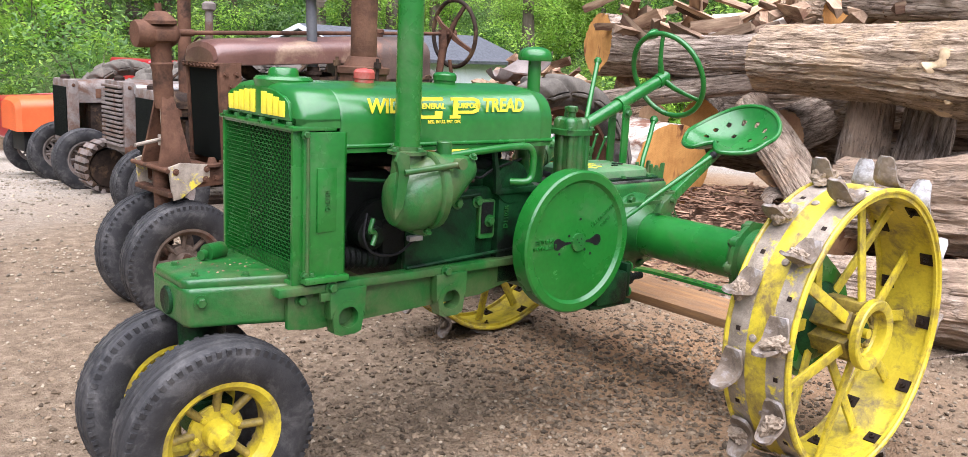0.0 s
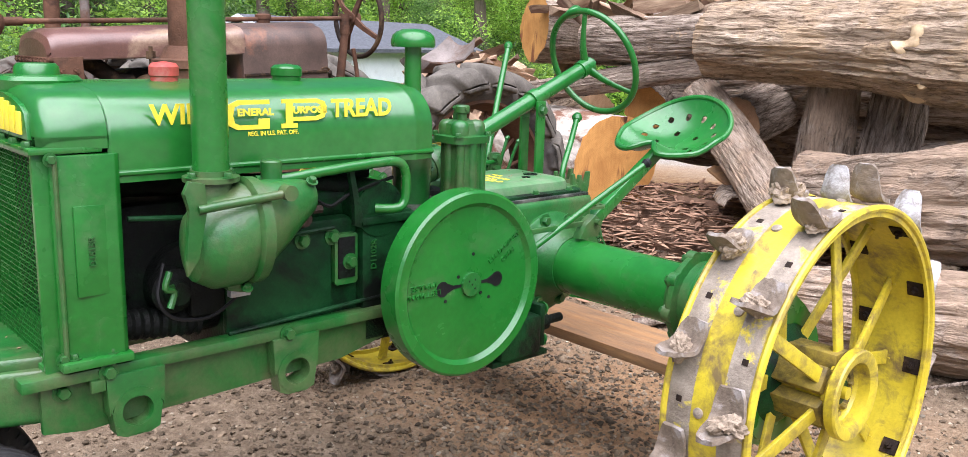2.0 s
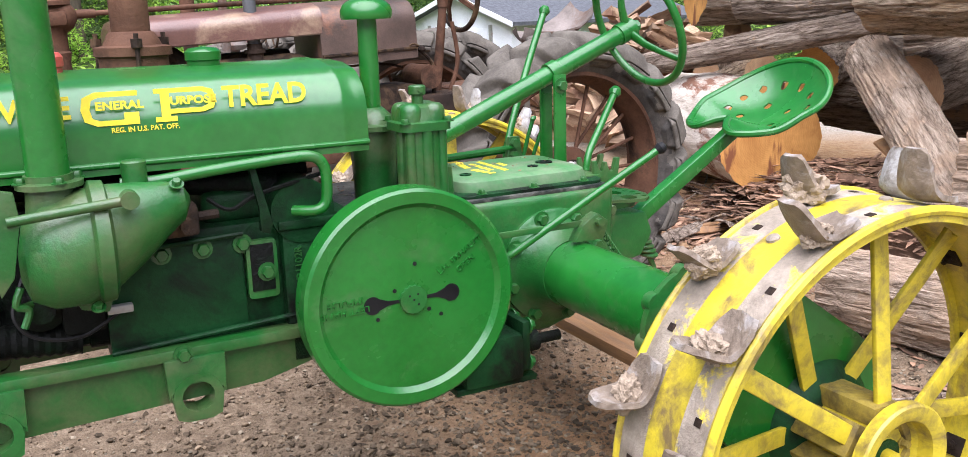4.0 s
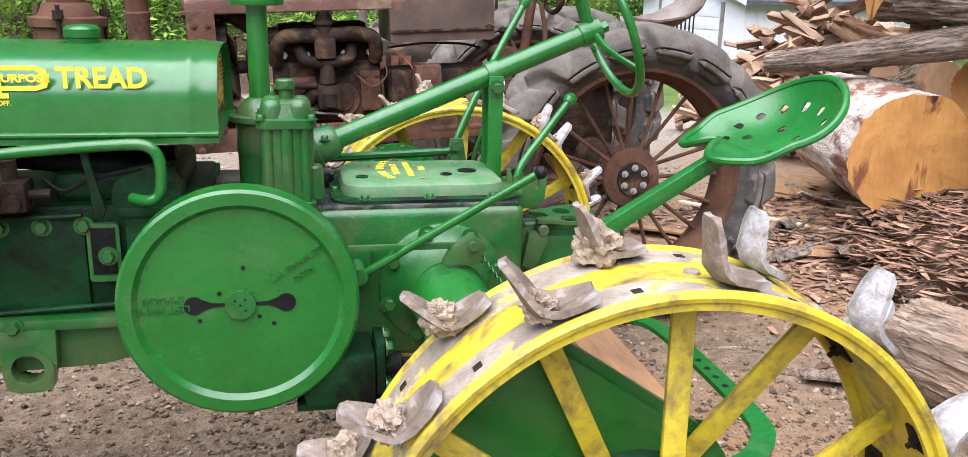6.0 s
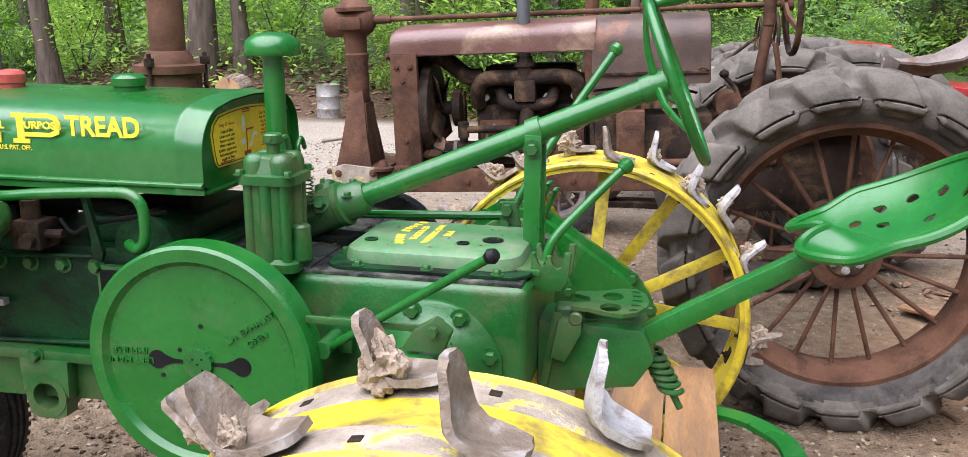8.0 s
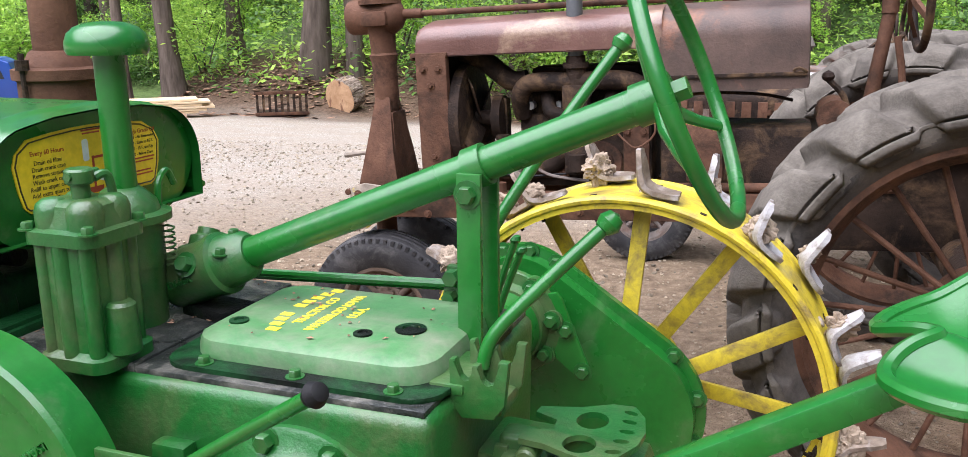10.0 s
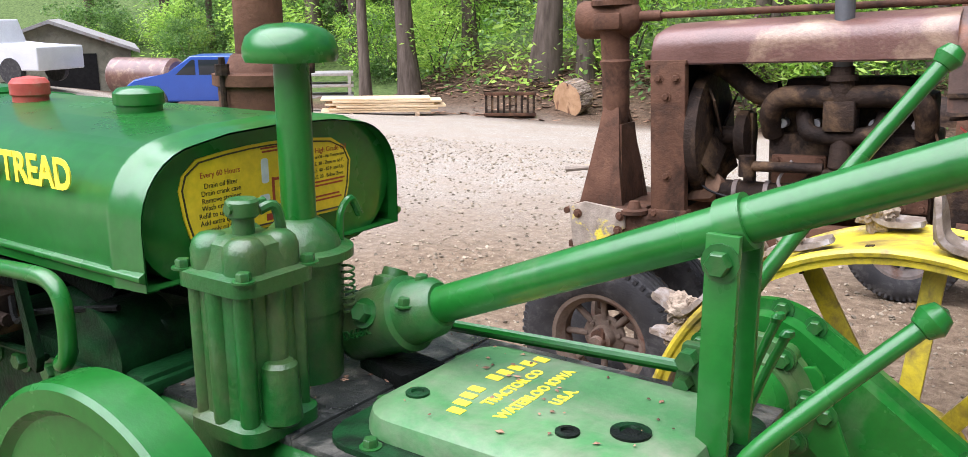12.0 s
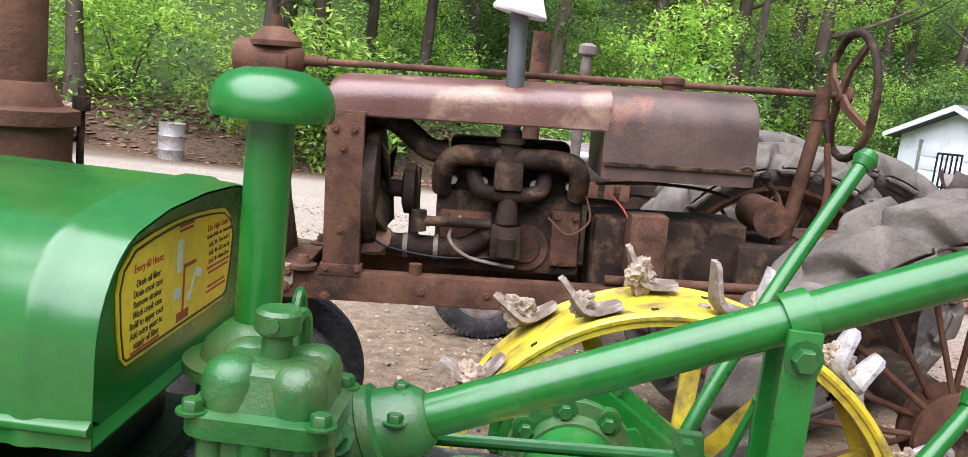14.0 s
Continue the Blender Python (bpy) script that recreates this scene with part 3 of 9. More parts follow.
BOLT = bolt_mesh("bolt", 0.011, 0.014, GREEN_CAST)
BOLT_BIG = bolt_mesh("bolt", 0.017, 0.02, GREEN_CAST)
BOLT_RUST = bolt_mesh("bolt", 0.013, 0.016, RUST)


def bolts(mesh, places, d, parent, label=""):
    for p in places:
        part("bolt", mesh, None, parent, label, aim(p, d))


def words(name, text, size, m, material, parent, extrude=0.001, offset=0.0, xs=1.0, align='CENTER'):
    """Lettering in the built-in font, as a mesh."""
    cu = bpy.data.curves.new(name, 'FONT')
    cu.body, cu.size, cu.extrude, cu.offset, cu.align_x, cu.align_y = text, size, extrude, offset, align, 'CENTER'
    cu.resolution_u = 3
    tmp = bpy.data.objects.new(name, cu)
    scene.collection.objects.link(tmp)
    dg = bpy.context.evaluated_depsgraph_get()
    me = bpy.data.meshes.new_from_object(tmp.evaluated_get(dg))
    bpy.data.objects.remove(tmp)
    bpy.data.curves.remove(cu)
    me.materials.clear()
    me.materials.append(material)
    ob = new(name, me)
    ob.parent = parent
    ob.matrix_basis = m @ Matrix.Diagonal((xs, 1, 1, 1))
    return ob

# ---------------------------------------------------------------- ground


def sstep(a, b, x):
    t = min(1.0, max(0.0, (x - a) / (b - a)))
    return t * t * (3 - 2 * t)


def bank(x):
    """Where the wooded bank begins."""
    return 18.3 + 0.9 * noise.noise(Vector((x * 0.25, 3.3, 0))) - 1.2 * sstep(-9, -12, x) + 2.5 * sstep(-2.5, 1.0, x) + 8.0 * sstep(5.5, 9.0, x) + 9.0 * sstep(-14.5, -19.0, x)


def gz(x, y):
    """Height of the yard, which falls away from the tractors, of the bank behind it and of the wooded hill."""
    far = max(0.0, y - bank(x))
    d = min(max(0.0, y - 6.0), 15.0)
    z = -0.08 * (d * d / 4 if d < 2 else d - 1) * (1 - 0.35 * sstep(2, 8, x))
    z += 1.3 * sstep(0.0, 4.0, far) + 10.0 * sstep(2.0, 34.0, far)
    z += 8.0 * sstep(0.0, 30.0, x - 15.0 - 14.0 * sstep(12, 18, y))
    z += 0.35 * math.exp(-((x + 26.5) ** 2 + (y - 14.0) ** 2) / 14) - 0.4 * math.exp(-((x + 22.3) ** 2 + (y - 19.0) ** 2) / 14)
    z += 0.25 * sstep(1.6, 4.5, x) * sstep(-3, 0.5, y) * (1 - sstep(5.5, 8.0, y))
    z += 0.02 * noise.noise(Vector((x * 0.6, y * 0.6, 1.0)))
    near = 1 - sstep(4.0, 9.0, math.hypot(x, y))
    z += near * (0.02 * noise.noise(Vector((x * 3.1, y * 3.1, 5.0))) + 0.014 * noise.noise(Vector((x * 11, y * 11, 9.0))))
    return z


def axis_steps(lo, hi, dense0, dense1, fine, coarse):
    out, v = [], lo
    while v < hi:
        out.append(v)
        d = 0 if dense0 <= v <= dense1 else min(abs(v - dense0), abs(v - dense1))
        v += fine + (coarse - fine) * min(1.0, d / 30.0)
    out.append(hi)
    return out


xs = [-400, -200, -110] + axis_steps(-70, 60, -3.2, 4.5, 0.055, 3.0) + [110, 200, 400]
ys = [-400, -200, -80, -40] + axis_steps(-20, 60, -1.8, 4.0, 0.055, 3.0) + [110, 200, 400]
gv = [(x, y, gz(x, y)) for y in ys for x in xs]
nx = len(xs)
gf = [(j * nx + i, j * nx + i + 1, (j + 1) * nx + i + 1, (j + 1) * nx + i) for j in range(len(ys) - 1) for i in range(nx - 1)]
me = bpy.data.meshes.new("ground")
me.from_pydata(gv, [], gf)
me.shade_smooth()
me.materials.append(GROUND)
ground = tagged(new("ground", me), "brown dirt and pale gravel yard rising into a wooded bank", "ground", kind="structure")


def scatter(name, label, category, count, region, size, material, seed, flat=0.7, jitter=0.35, lift=0.25, elong=1.0, base=None):
    """Loose stones, clods or chips joined into one object."""
    rnd = random.Random(seed)
    base_v = [(1, 0, 0), (-1, 0, 0), (0, 1, 0), (0, -1, 0), (0, 0, 1), (0, 0, -1), (.6, .6, .55), (-.6, .6, .55), (.6, -.6, .55), (-.6, -.6, .55)]
    base_f = [(0, 6, 8), (6, 2, 7), (7, 1, 9), (9, 3, 8), (6, 7, 4), (7, 9, 4), (9, 8, 4), (8, 6, 4), (0, 2, 6), (2, 1, 7), (1, 3, 9), (3, 0, 8), (2, 0, 5), (1, 2, 5), (3, 1, 5), (0, 3, 5)]
    V, F = [], []
    for _ in range(count):
        x, y = region(rnd)
        r = size[0] + (size[1] - size[0]) * rnd.random() ** 3
        a, t = rnd.uniform(0, 6.283), rnd.uniform(-0.35, 0.35) * max(1.0, elong * 0.5)
        ca, sa, n0 = math.cos(a), math.sin(a), len(V)
        z = (base or gz)(x, y) + r * lift
        for px, py, pz in base_v:
            k = r * (1 + rnd.uniform(-jitter, jitter))
            qx, qy, qz = px * k * elong, py * k, pz * k * flat + px * t * r
            V.append((x + qx * ca - qy * sa, y + qx * sa + qy * ca, z + qz))
        F += [tuple(n0 + i for i in f) for f in base_f]
    me = bpy.data.meshes.new(name)
    me.from_pydata(V, [], F)
    me.materials.append(material)
    return tagged(new(name, me), label, category, kind="stuff")


# ---------------------------------------------------------------- trees and undergrowth


def leaf_cloud(count, shape, size, rnd):
    """Small folded leaves: each a quad bent along its middle."""
    V, F = [], []
    for _ in range(count):
        c = shape(rnd)
        s = size * rnd.uniform(0.6, 1.3)
        d = Vector((rnd.gauss(0, 1), rnd.gauss(0, 1), rnd.gauss(-0.25, 0.5))).normalized()
        u = d.orthogonal().normalized()
        u = Matrix.Rotation(rnd.uniform(-0.6, 0.6), 3, d) @ (Vector((0, 0, 1)) - d * d.z if abs(d.z) < 0.95 else u)
        w = d.cross(u.normalized())
        n0 = len(V)
        up = u.normalized() * s * 0.18
        V += [c - d * s, c + w * s * 0.45 + up, c + d * s, c - w * s * 0.45 + up]
        F.append((n0, n0 + 1, n0 + 2))
        F.append((n0, n0 + 2, n0 + 3))
    return V, F


def clumpy(rnd_seed, n_clumps, rx, rz, zc, clump):
    r = random.Random(rnd_seed)
    cs = []
    for _ in range(n_clumps):
        a, q, h = r.uniform(0, 6.283), r.random() ** 0.5, r.uniform(-1, 1)
        k = math.sqrt(max(0.05, 1 - h * h * 0.8))
        cs.append((Vector((math.cos(a) * rx * q * k, math.sin(a) * rx * q * k, zc + rz * h)), clump * r.uniform(0.6, 1.4)))

    def shape(rnd):
        c, s = cs[rnd.randrange(len(cs))]
        v = Vector((rnd.gauss(0, 1), rnd.gauss(0, 1), rnd.gauss(0, 0.7)))
        return c + v.normalized() * s * rnd.uniform(0.45, 1.0)
    return shape


def leaf_mesh(name, count, shape, size, seed, material):
    rnd = random.Random(seed)
    V, F = leaf_cloud(count, shape, size, rnd)
    me = bpy.data.meshes.new(name)
    me.from_pydata(V, [], F)
    me.materials.append(material)
    return me


def trunk_mesh(h, r, seed, limbs):
    rnd = random.Random(seed)
    bm = B()
    lean = Vector((rnd.uniform(-0.06, 0.06), rnd.uniform(-0.06, 0.06), 1))
    pts, rad = [], []
    for k in range(9):
        t = k / 8
        p = lean * h * t + Vector((0.12 * math.sin(t * 4 + seed), 0.1 * math.cos(t * 3 + seed), 0)) * t
        pts.append(p - Vector((0, 0, 0.3 if k == 0 else 0)))
        rad.append(r * (1.35 if k == 0 else 1 - 0.75 * t))
    tube(bm, pts, rad, 10)
    for q in range(limbs):
        t = rnd.uniform(0.3, 0.9)
        p = lean * h * t
        a = rnd.uniform(0, 6.283)
        ln = rnd.uniform(1.2, 2.6)
        d = Vector((math.cos(a), math.sin(a), rnd.uniform(0.05, 0.5)))
        tube(bm, smooth_path([p, p + d * ln * 0.5, p + d * ln + Vector((0, 0, 0.2))], 3), [r * 0.28 * (1 - 0.8 * i / 6) for i in range(7)], 6)
    return mesh_of("trunk", bm, TRUNK)


BUSHES = [leaf_mesh("bush", 2600, clumpy(10 + i, 26, 1.0, 0.75, 0.75, 0.42), 0.052, i, LEAF if i < 3 else LEAF_DARK) for i in range(5)]
CROWNS = [leaf_mesh("crown", 5200, clumpy(40 + i, 34, 2.2, 2.6, 6.2, 0.75), 0.11, 60 + i, LEAF_DARK if i else LEAF) for i in range(3)]
THIN_CROWNS = [leaf_mesh("crown", 1100, clumpy(140 + i, 18, 2.0, 2.4, 7.4, 0.55), 0.1, 160 + i, LEAF_DARK if i else LEAF) for i in range(3)]
LOWS = [leaf_mesh("low_foliage", 1500, clumpy(80 + i, 16, 1.9, 0.9, 3.0, 0.5), 0.07, 90 + i, LEAF_DARK if i else LEAF) for i in range(3)]
bm = B()
for k in range(4):
    a = k * 1.7
    tube(bm, smooth_path([(0.05 * math.cos(a), 0.05 * math.sin(a), 0), (0.2 * math.cos(a), 0.2 * math.sin(a), 0.5), (0.5 * math.cos(a + 0.3), 0.5 * math.sin(a + 0.3), 1.0)], 3), [0.02 - 0.0025 * i for i in range(7)], 5)
BUSH_STEM = mesh_of("stem", bm, TRUNK)
TRUNKS = [trunk_mesh(9.0, 0.16 + 0.05 * i, i, 7) for i in range(3)]


def tree(x, y, i, scale, turn, bare=False, crowned=True):
    t = thing("tree", "slender woodland tree with pale green leaves" if i % 2 else "dark-trunked woodland tree in full leaf", "tree", Matrix.Translation((x, y, gz(x, y) - 0.05)) @ Matrix.Rotation(turn, 4, 'Z') @ Matrix.Scale(scale, 4), "trees on the wooded bank")
    part("trunk", TRUNKS[i % 3], None, t)
    part("crown", CROWNS[i % 3] if crowned else THIN_CROWNS[i % 3], None, t)
    if not bare:
        part("low_foliage", LOWS[(i + 1) % 3], None, t)
    return t


rnd = random.Random(21)
spots = [(-11.3, 20.3), (-10.2, 20.6), (-16.0, 18.6), (-14.9, 19.2), (-5.9, 20.9), (-2.2, 22.4)]
for i, (x, y) in enumerate(spots):
    tree(x, y, 2 - i % 3, 1.5 if i == 0 else 1.1, i, True, i > 3)


def wooded(rnd, lo, k, power, deep):
    """A place on the hill: behind the yard or, for every third, beyond the log pile."""
    if k % 3 == 0:
        y = rnd.uniform(-6, 26)
        return 15.0 + 13.0 * sstep(12, 18, y) + lo + rnd.random() ** power * deep, y
    x = rnd.uniform(-44, 56)
    return x, bank(x) + lo + rnd.random() ** power * deep


for k in range(240):
    x, y = wooded(rnd, 2.2, k, 1.2, 24)
    if any(math.hypot(x - a, y - b) < 1.7 for a, b in spots):
        continue
    spots.append((x, y))
    tree(x, y, k, rnd.uniform(0.9, 1.5), rnd.uniform(0, 6.28), k % 5 == 0, y > bank(x) + 15 or k % 7 == 0)
for k in range(296):
    x, y = wooded(rnd, 0.9, k, 1.6, 18)
    if -13.5 < x < -8.5 and y < bank(x) + 2.2:
        continue
    b = thing("bush", "leafy green undergrowth bush", "bush", Matrix.Translation((x, y, gz(x, y) - 0.15)) @ Matrix.Rotation(rnd.uniform(0, 6.28), 4, 'Z') @ Matrix.Scale(rnd.uniform(0.7, 2.2), 4), "undergrowth on the bank")
    part("foliage", BUSHES[rnd.randrange(5)], None, b)
    part("stem", BUSH_STEM, None, b)

# low saplings and ferns over the whole hill, too many to count
rnd = random.Random(55)
V, F = [], []
for k in range(170000):
    x, y = wooded(rnd, 1.6, k, 1.1, 30)
    h = rnd.random() ** 1.6 * (0.5 + 2.2 * max(0.0, 0.3 + noise.noise(Vector((x * 0.35, y * 0.35, 2.0)))))
    s_ = rnd.uniform(0.05, 0.15)
    c = Vector((x, y, gz(x, y) + h))
    d = Vector((rnd.gauss(0, 1), rnd.gauss(0, 1), rnd.gauss(-0.2, 0.4))).normalized() * s_
    w = d.cross(Vector((0, 0, 1))) * 0.45 + Vector((0, 0, rnd.uniform(-0.03, 0.05)))
    n0 = len(V)
    V += [c - d, c + w, c + d, c - w]
    F += [(n0, n0 + 1, n0 + 2), (n0, n0 + 2, n0 + 3)]
me = bpy.data.meshes.new("undergrowth")
me.from_pydata(V, [], F)
me.materials.append(LEAF)
me.materials.append(LEAF_DARK)
# patches of darker shrubs among the bright saplings
me.polygons.foreach_set("material_index", [1 if noise.noise(Vector((V[f[0]][0] * 0.22, V[f[0]][1] * 0.22, 8.0))) + 0.35 * noise.noise(Vector((V[f[0]][0], V[f[0]][1], 3.0))) > 0.02 else 0 for f in F])
tagged(new("undergrowth", me), "dense pale green saplings and ferns on the hill", "undergrowth", kind="stuff")

# ---------------------------------------------------------------- log pile


def log(p0, p1, r0, r1, bark, cut, seed, label, rough=0.06, group="logs in the pile", furrow=0.035):
    """A sawn log from p0 to p1, its axis along its own z, with furrowed sides and two sawn ends."""
    p0, p1 = Vector(p0), Vector(p1)
    h = (p1 - p0).length
    segs, rings = (150 if r0 > 0.14 else 72), max(10, int(h * 32))
    off = Vector((seed * 5.1, seed * 2.3, seed * 1.7))
    bm = B()
    rows = []
    for i in range(rings + 1):
        t = i / rings
        r = r0 + (r1 - r0) * t
        sway = Vector((noise.noise(off + Vector((t * 2, 0, 0))), noise.noise(off + Vector((0, t * 2, 7))), 0)) * 0.03 * h * math.sin(math.pi * t)
        row = []
        for k in range(segs):
            a = 2 * math.pi * k / segs
            n1 = noise.noise(off + Vector((math.cos(a) * 1.4, math.sin(a) * 1.4, t * h * 1.1)))
            n2 = noise.noise(off + Vector((math.cos(a) * 7, math.sin(a) * 7, t * h * 1.8)))
            n3 = noise.noise(off + Vector((math.cos(a) * 13, math.sin(a) * 13, t * h * 3.2)))
            n4 = noise.noise(off + Vector((math.cos(a) * 26, math.sin(a) * 26, t * h * 7.0)))
            n5 = noise.noise(off + Vector((math.cos(a) * 40, math.sin(a) * 40, t * h * 22.0)))
            rr = r * (1 + rough * 1.6 * n1 + rough * 0.8 * n2 - furrow * (1 - min(1.0, abs(n3) * 4)) - furrow * 0.7 * (1 - min(1.0, abs(n4) * 4)) + 0.35 * furrow * n5)
            row.append(bm.verts.new(Vector((math.cos(a) * rr, math.sin(a) * rr, t * h)) + sway))
        rows.append(row)
    for a, b in zip(rows, rows[1:]):
        for k in range(segs):
            bm.faces.new((a[k], a[(k + 1) % segs], b[(k + 1) % segs], b[k]))
    ends = [[v.co.copy() for v in rows[0]], [v.co.copy() for v in rows[-1]]]
    m = aim(p0, p1 - p0)
    lg = thing("log", label, "log", m, group)
    part("bark", bm, bark, lg)
    for row, dz in ((ends[0], -0.002), (ends[1], 0.002)):
        bm = B()
        c = sum(row, Vector()) / len(row)
        inner = [bm.verts.new(c + (v - c) * 0.5 + Vector((0, 0, dz + 0.004 * noise.noise(v * 9)))) for v in row]
        outer = [bm.verts.new(v + Vector((0, 0, dz))) for v in row]
        cen = bm.verts.new(c + Vector((0, 0, dz)))
        for k in range(segs):
            j = (k + 1) % segs
            bm.faces.new((outer[k], outer[j], inner[j], inner[k]))
            bm.faces.new((inner[k], inner[j], cen))
        part("sawn_end", bm, cut, lg)
    return lg


log((3.14, 1.94, 0.7), (3.6, 3.35, 0.7), 0.395, 0.38, BARK_BIRCH, CUT, 1, "pale-barked log with a broad orange sawn end", rough=0.04, furrow=0.008)
log((3.15, 1.15, 1.7), (3.1, -1.4, 1.66), 0.25, 0.36, BARK_TAN, CUT_PALE, 2, "long stripped tan log, splintered along its side", rough=0.1)
log((3.45, 2.5, 1.68), (3.55, 0.6, 1.74), 0.2, 0.22, BARK, CUT_PALE, 3, "rough-barked log lying in the pile")
log((3.22, 3.75, 1.12), (3.5, 0.95, 1.56), 0.085, 0.12, BARK, CUT_PALE, 10, "long thin grey-barked log", rough=0.08)
log((4.05, 3.7, 1.8), (5.0, 3.3, 1.75), 0.33, 0.32, BARK, CUT, 4, "short thick log with an orange sawn end")
log((3.28, 1.3, 1.3), (2.62, 0.05, 0.4), 0.15, 0.175, BARK_DULL, CUT_PALE, 5, "leaning peeled log propped on the pile", rough=0.08)
log((3.62, 2.02, 1.12), (4.9, 2.7, 1.2), 0.185, 0.18, BARK, CUT, 11, "round log with a bright sawn end")
log((3.48, 1.1, 1.09), (4.8, 1.2, 1.3), 0.215, 0.2, BARK, CUT_PALE, 12, "dark-barked log with a brown sawn end")
log((3.35, 0.35, 0.35), (3.35, 0.3, 1.48), 0.2, 0.17, BARK_DULL, CUT_PALE, 6, "upright weathered stump under the logs", rough=0.12)
log((3.5, 0.0, 0.4), (3.5, -0.1, 1.4), 0.17, 0.17, BARK, CUT_PALE, 13, "upright bark-covered stump under the logs", rough=0.12)
log((2.0, 0.42, 0.2), (2.25, -2.4, 0.42), 0.21, 0.3, BARK_DULL, CUT_PALE, 7, "thick weathered log lying on the ground", rough=0.1)
log((2.75, 0.15, 0.72), (2.75, -2.3, 1.0), 0.28, 0.4, BARK_DULL, CUT_PALE, 8, "large half-rotten log in the pile", rough=0.14)
log((3.3, -0.4, 0.75), (3.3, -3.0, 1.0), 0.35, 0.4, BARK, CUT_PALE, 14, "large bark-shedding log in the pile", rough=0.12)
log((3.75, 0.75, 2.2), (3.3, -1.2, 2.12), 0.12, 0.2, BARK, CUT_PALE, 9, "dark-barked log on top of the pile")
log((4.3, 1.6, 1.35), (4.6, -1.0, 1.5), 0.3, 0.3, BARK, CUT_PALE, 15, "bark-covered log at the back of the pile")
log((4.6, 2.6, 1.0), (5.0, -0.8, 1.0), 0.4, 0.4, BARK, CUT_PALE, 16, "bark-covered log low in the pile")
log((4.4, 2.5, 1.95), (4.9, 1.3, 2.0), 0.18, 0.2, BARK_BIRCH, CUT, 17, "short pale log on top of the pile")
log((4.5, 1.2, 2.1), (4.9, 2.1, 2.2), 0.22, 0.18, BARK_TAN, CUT, 18, "short split log on top of the pile", rough=0.15)
log((4.75, 4.05, 0.6), (4.5, 3.62, 1.42), 0.12, 0.125, BARK_TAN, CUT_PALE, 19, "short upright log with a pale sawn top")
log((4.4, 3.9, 1.0), (5.5, 4.6, 0.95), 0.13, 0.14, BARK, CUT_PALE, 20, "small log with a pale sawn end")
log((4.6, 4.3, 0.75), (4.1, 2.9, 1.05), 0.16, 0.18, BARK_TAN, CUT_PALE, 21, "bare log across the split firewood", rough=0.12)


# fresh torn wood where a limb broke from the long log
rnd = random.Random(91)
torn = thing("torn_patch", "bright yellow splintered wood on a broken log", "splinters")
bm = B()
lump(bm, (3.0, -0.46, 1.64), 0.2, 31, 0.8, 1.5, 1.05, 5, 0.5)
for v in bm.verts:
    f = noise.noise(Vector((v.co.x * 30, v.co.y * 4, v.co.z * 34)))
    v.co.x -= 0.03 * abs(f)
    v.co.z += 0.015 * f
part("torn_face", bm, LUMBER, torn, "bright fibrous broken face")
for k in range(190):
    ln, w = rnd.uniform(0.04, 0.16), rnd.uniform(0.003, 0.009)
    y, a = rnd.gauss(-0.46, 0.13), rnd.uniform(-1.1, 0.75)
    q = max(0.1, 1 - ((y + 0.46) / 0.34) ** 2) ** 0.5
    z = 1.64 + 0.2 * q * math.sin(a)
    x = 3.0 - 0.165 * q * math.cos(a)
    bm = B()
    skin(bm, [[(-w, -w * 0.5, -ln / 2), (w, -w * 0.4, -ln / 2), (0, w * 0.6, -ln / 2)], [(-w * 0.9, -w * 0.5, 0), (w, -w * 0.5, 0), (0, w * 0.7, 0)], [(-w * 0.15, 0, ln / 2), (w * 0.15, 0, ln / 2), (0, w * 0.15, ln / 2)]])
    part("splinter", bm, LUMBER if k % 4 else CHIP, torn, "", Matrix.Translation((x, y, z)) @ Euler((radians(90) + rnd.uniform(-0.3, 0.15), rnd.uniform(-0.12, 0.12), rnd.uniform(-0.15, 0.15))).to_matrix().to_4x4())


# split firewood heaped behind the logs
def split_mesh(seed):
    r = random.Random(seed)
    bm = B()
    rings = []
    wdt, hgt, ln = r.uniform(0.04, 0.07), r.uniform(0.022, 0.05), r.uniform(0.38, 0.6)
    for i in range(9):
        t = i / 8
        rings.append([(wdt * math.cos(2.094 * k + 0.3) * (1 + r.uniform(-0.12, 0.12)), hgt * math.sin(2.094 * k + 0.3) * (1 + r.uniform(-0.12, 0.12)), ln * (t - 0.5)) for k in range(3)])
    skin(bm, rings)
    return mesh_of("split_log", bm, CHIP)


SPLITS = [split_mesh(i) for i in range(6)]
rnd = random.Random(12)
for k in range(90):
    x, y = rnd.uniform(3.55, 5.0), rnd.uniform(-1.2, 3.4)
    ob = new("split_log", SPLITS[k % 6])
    ob.matrix_basis = Matrix.Translation((x, y, rnd.uniform(1.85, 2.25))) @ Euler((rnd.uniform(1.0, 2.1), rnd.uniform(-0.5, 0.5), rnd.uniform(0, 6.28))).to_matrix().to_4x4() @ Matrix.Diagonal((rnd.uniform(1.0, 1.6), rnd.uniform(1.0, 1.5), rnd.uniform(0.9, 1.5), 1))
    tagged(ob, "thick split wedge of wood on the log pile", "firewood", "split wood on the log pile")
rnd = random.Random(8)
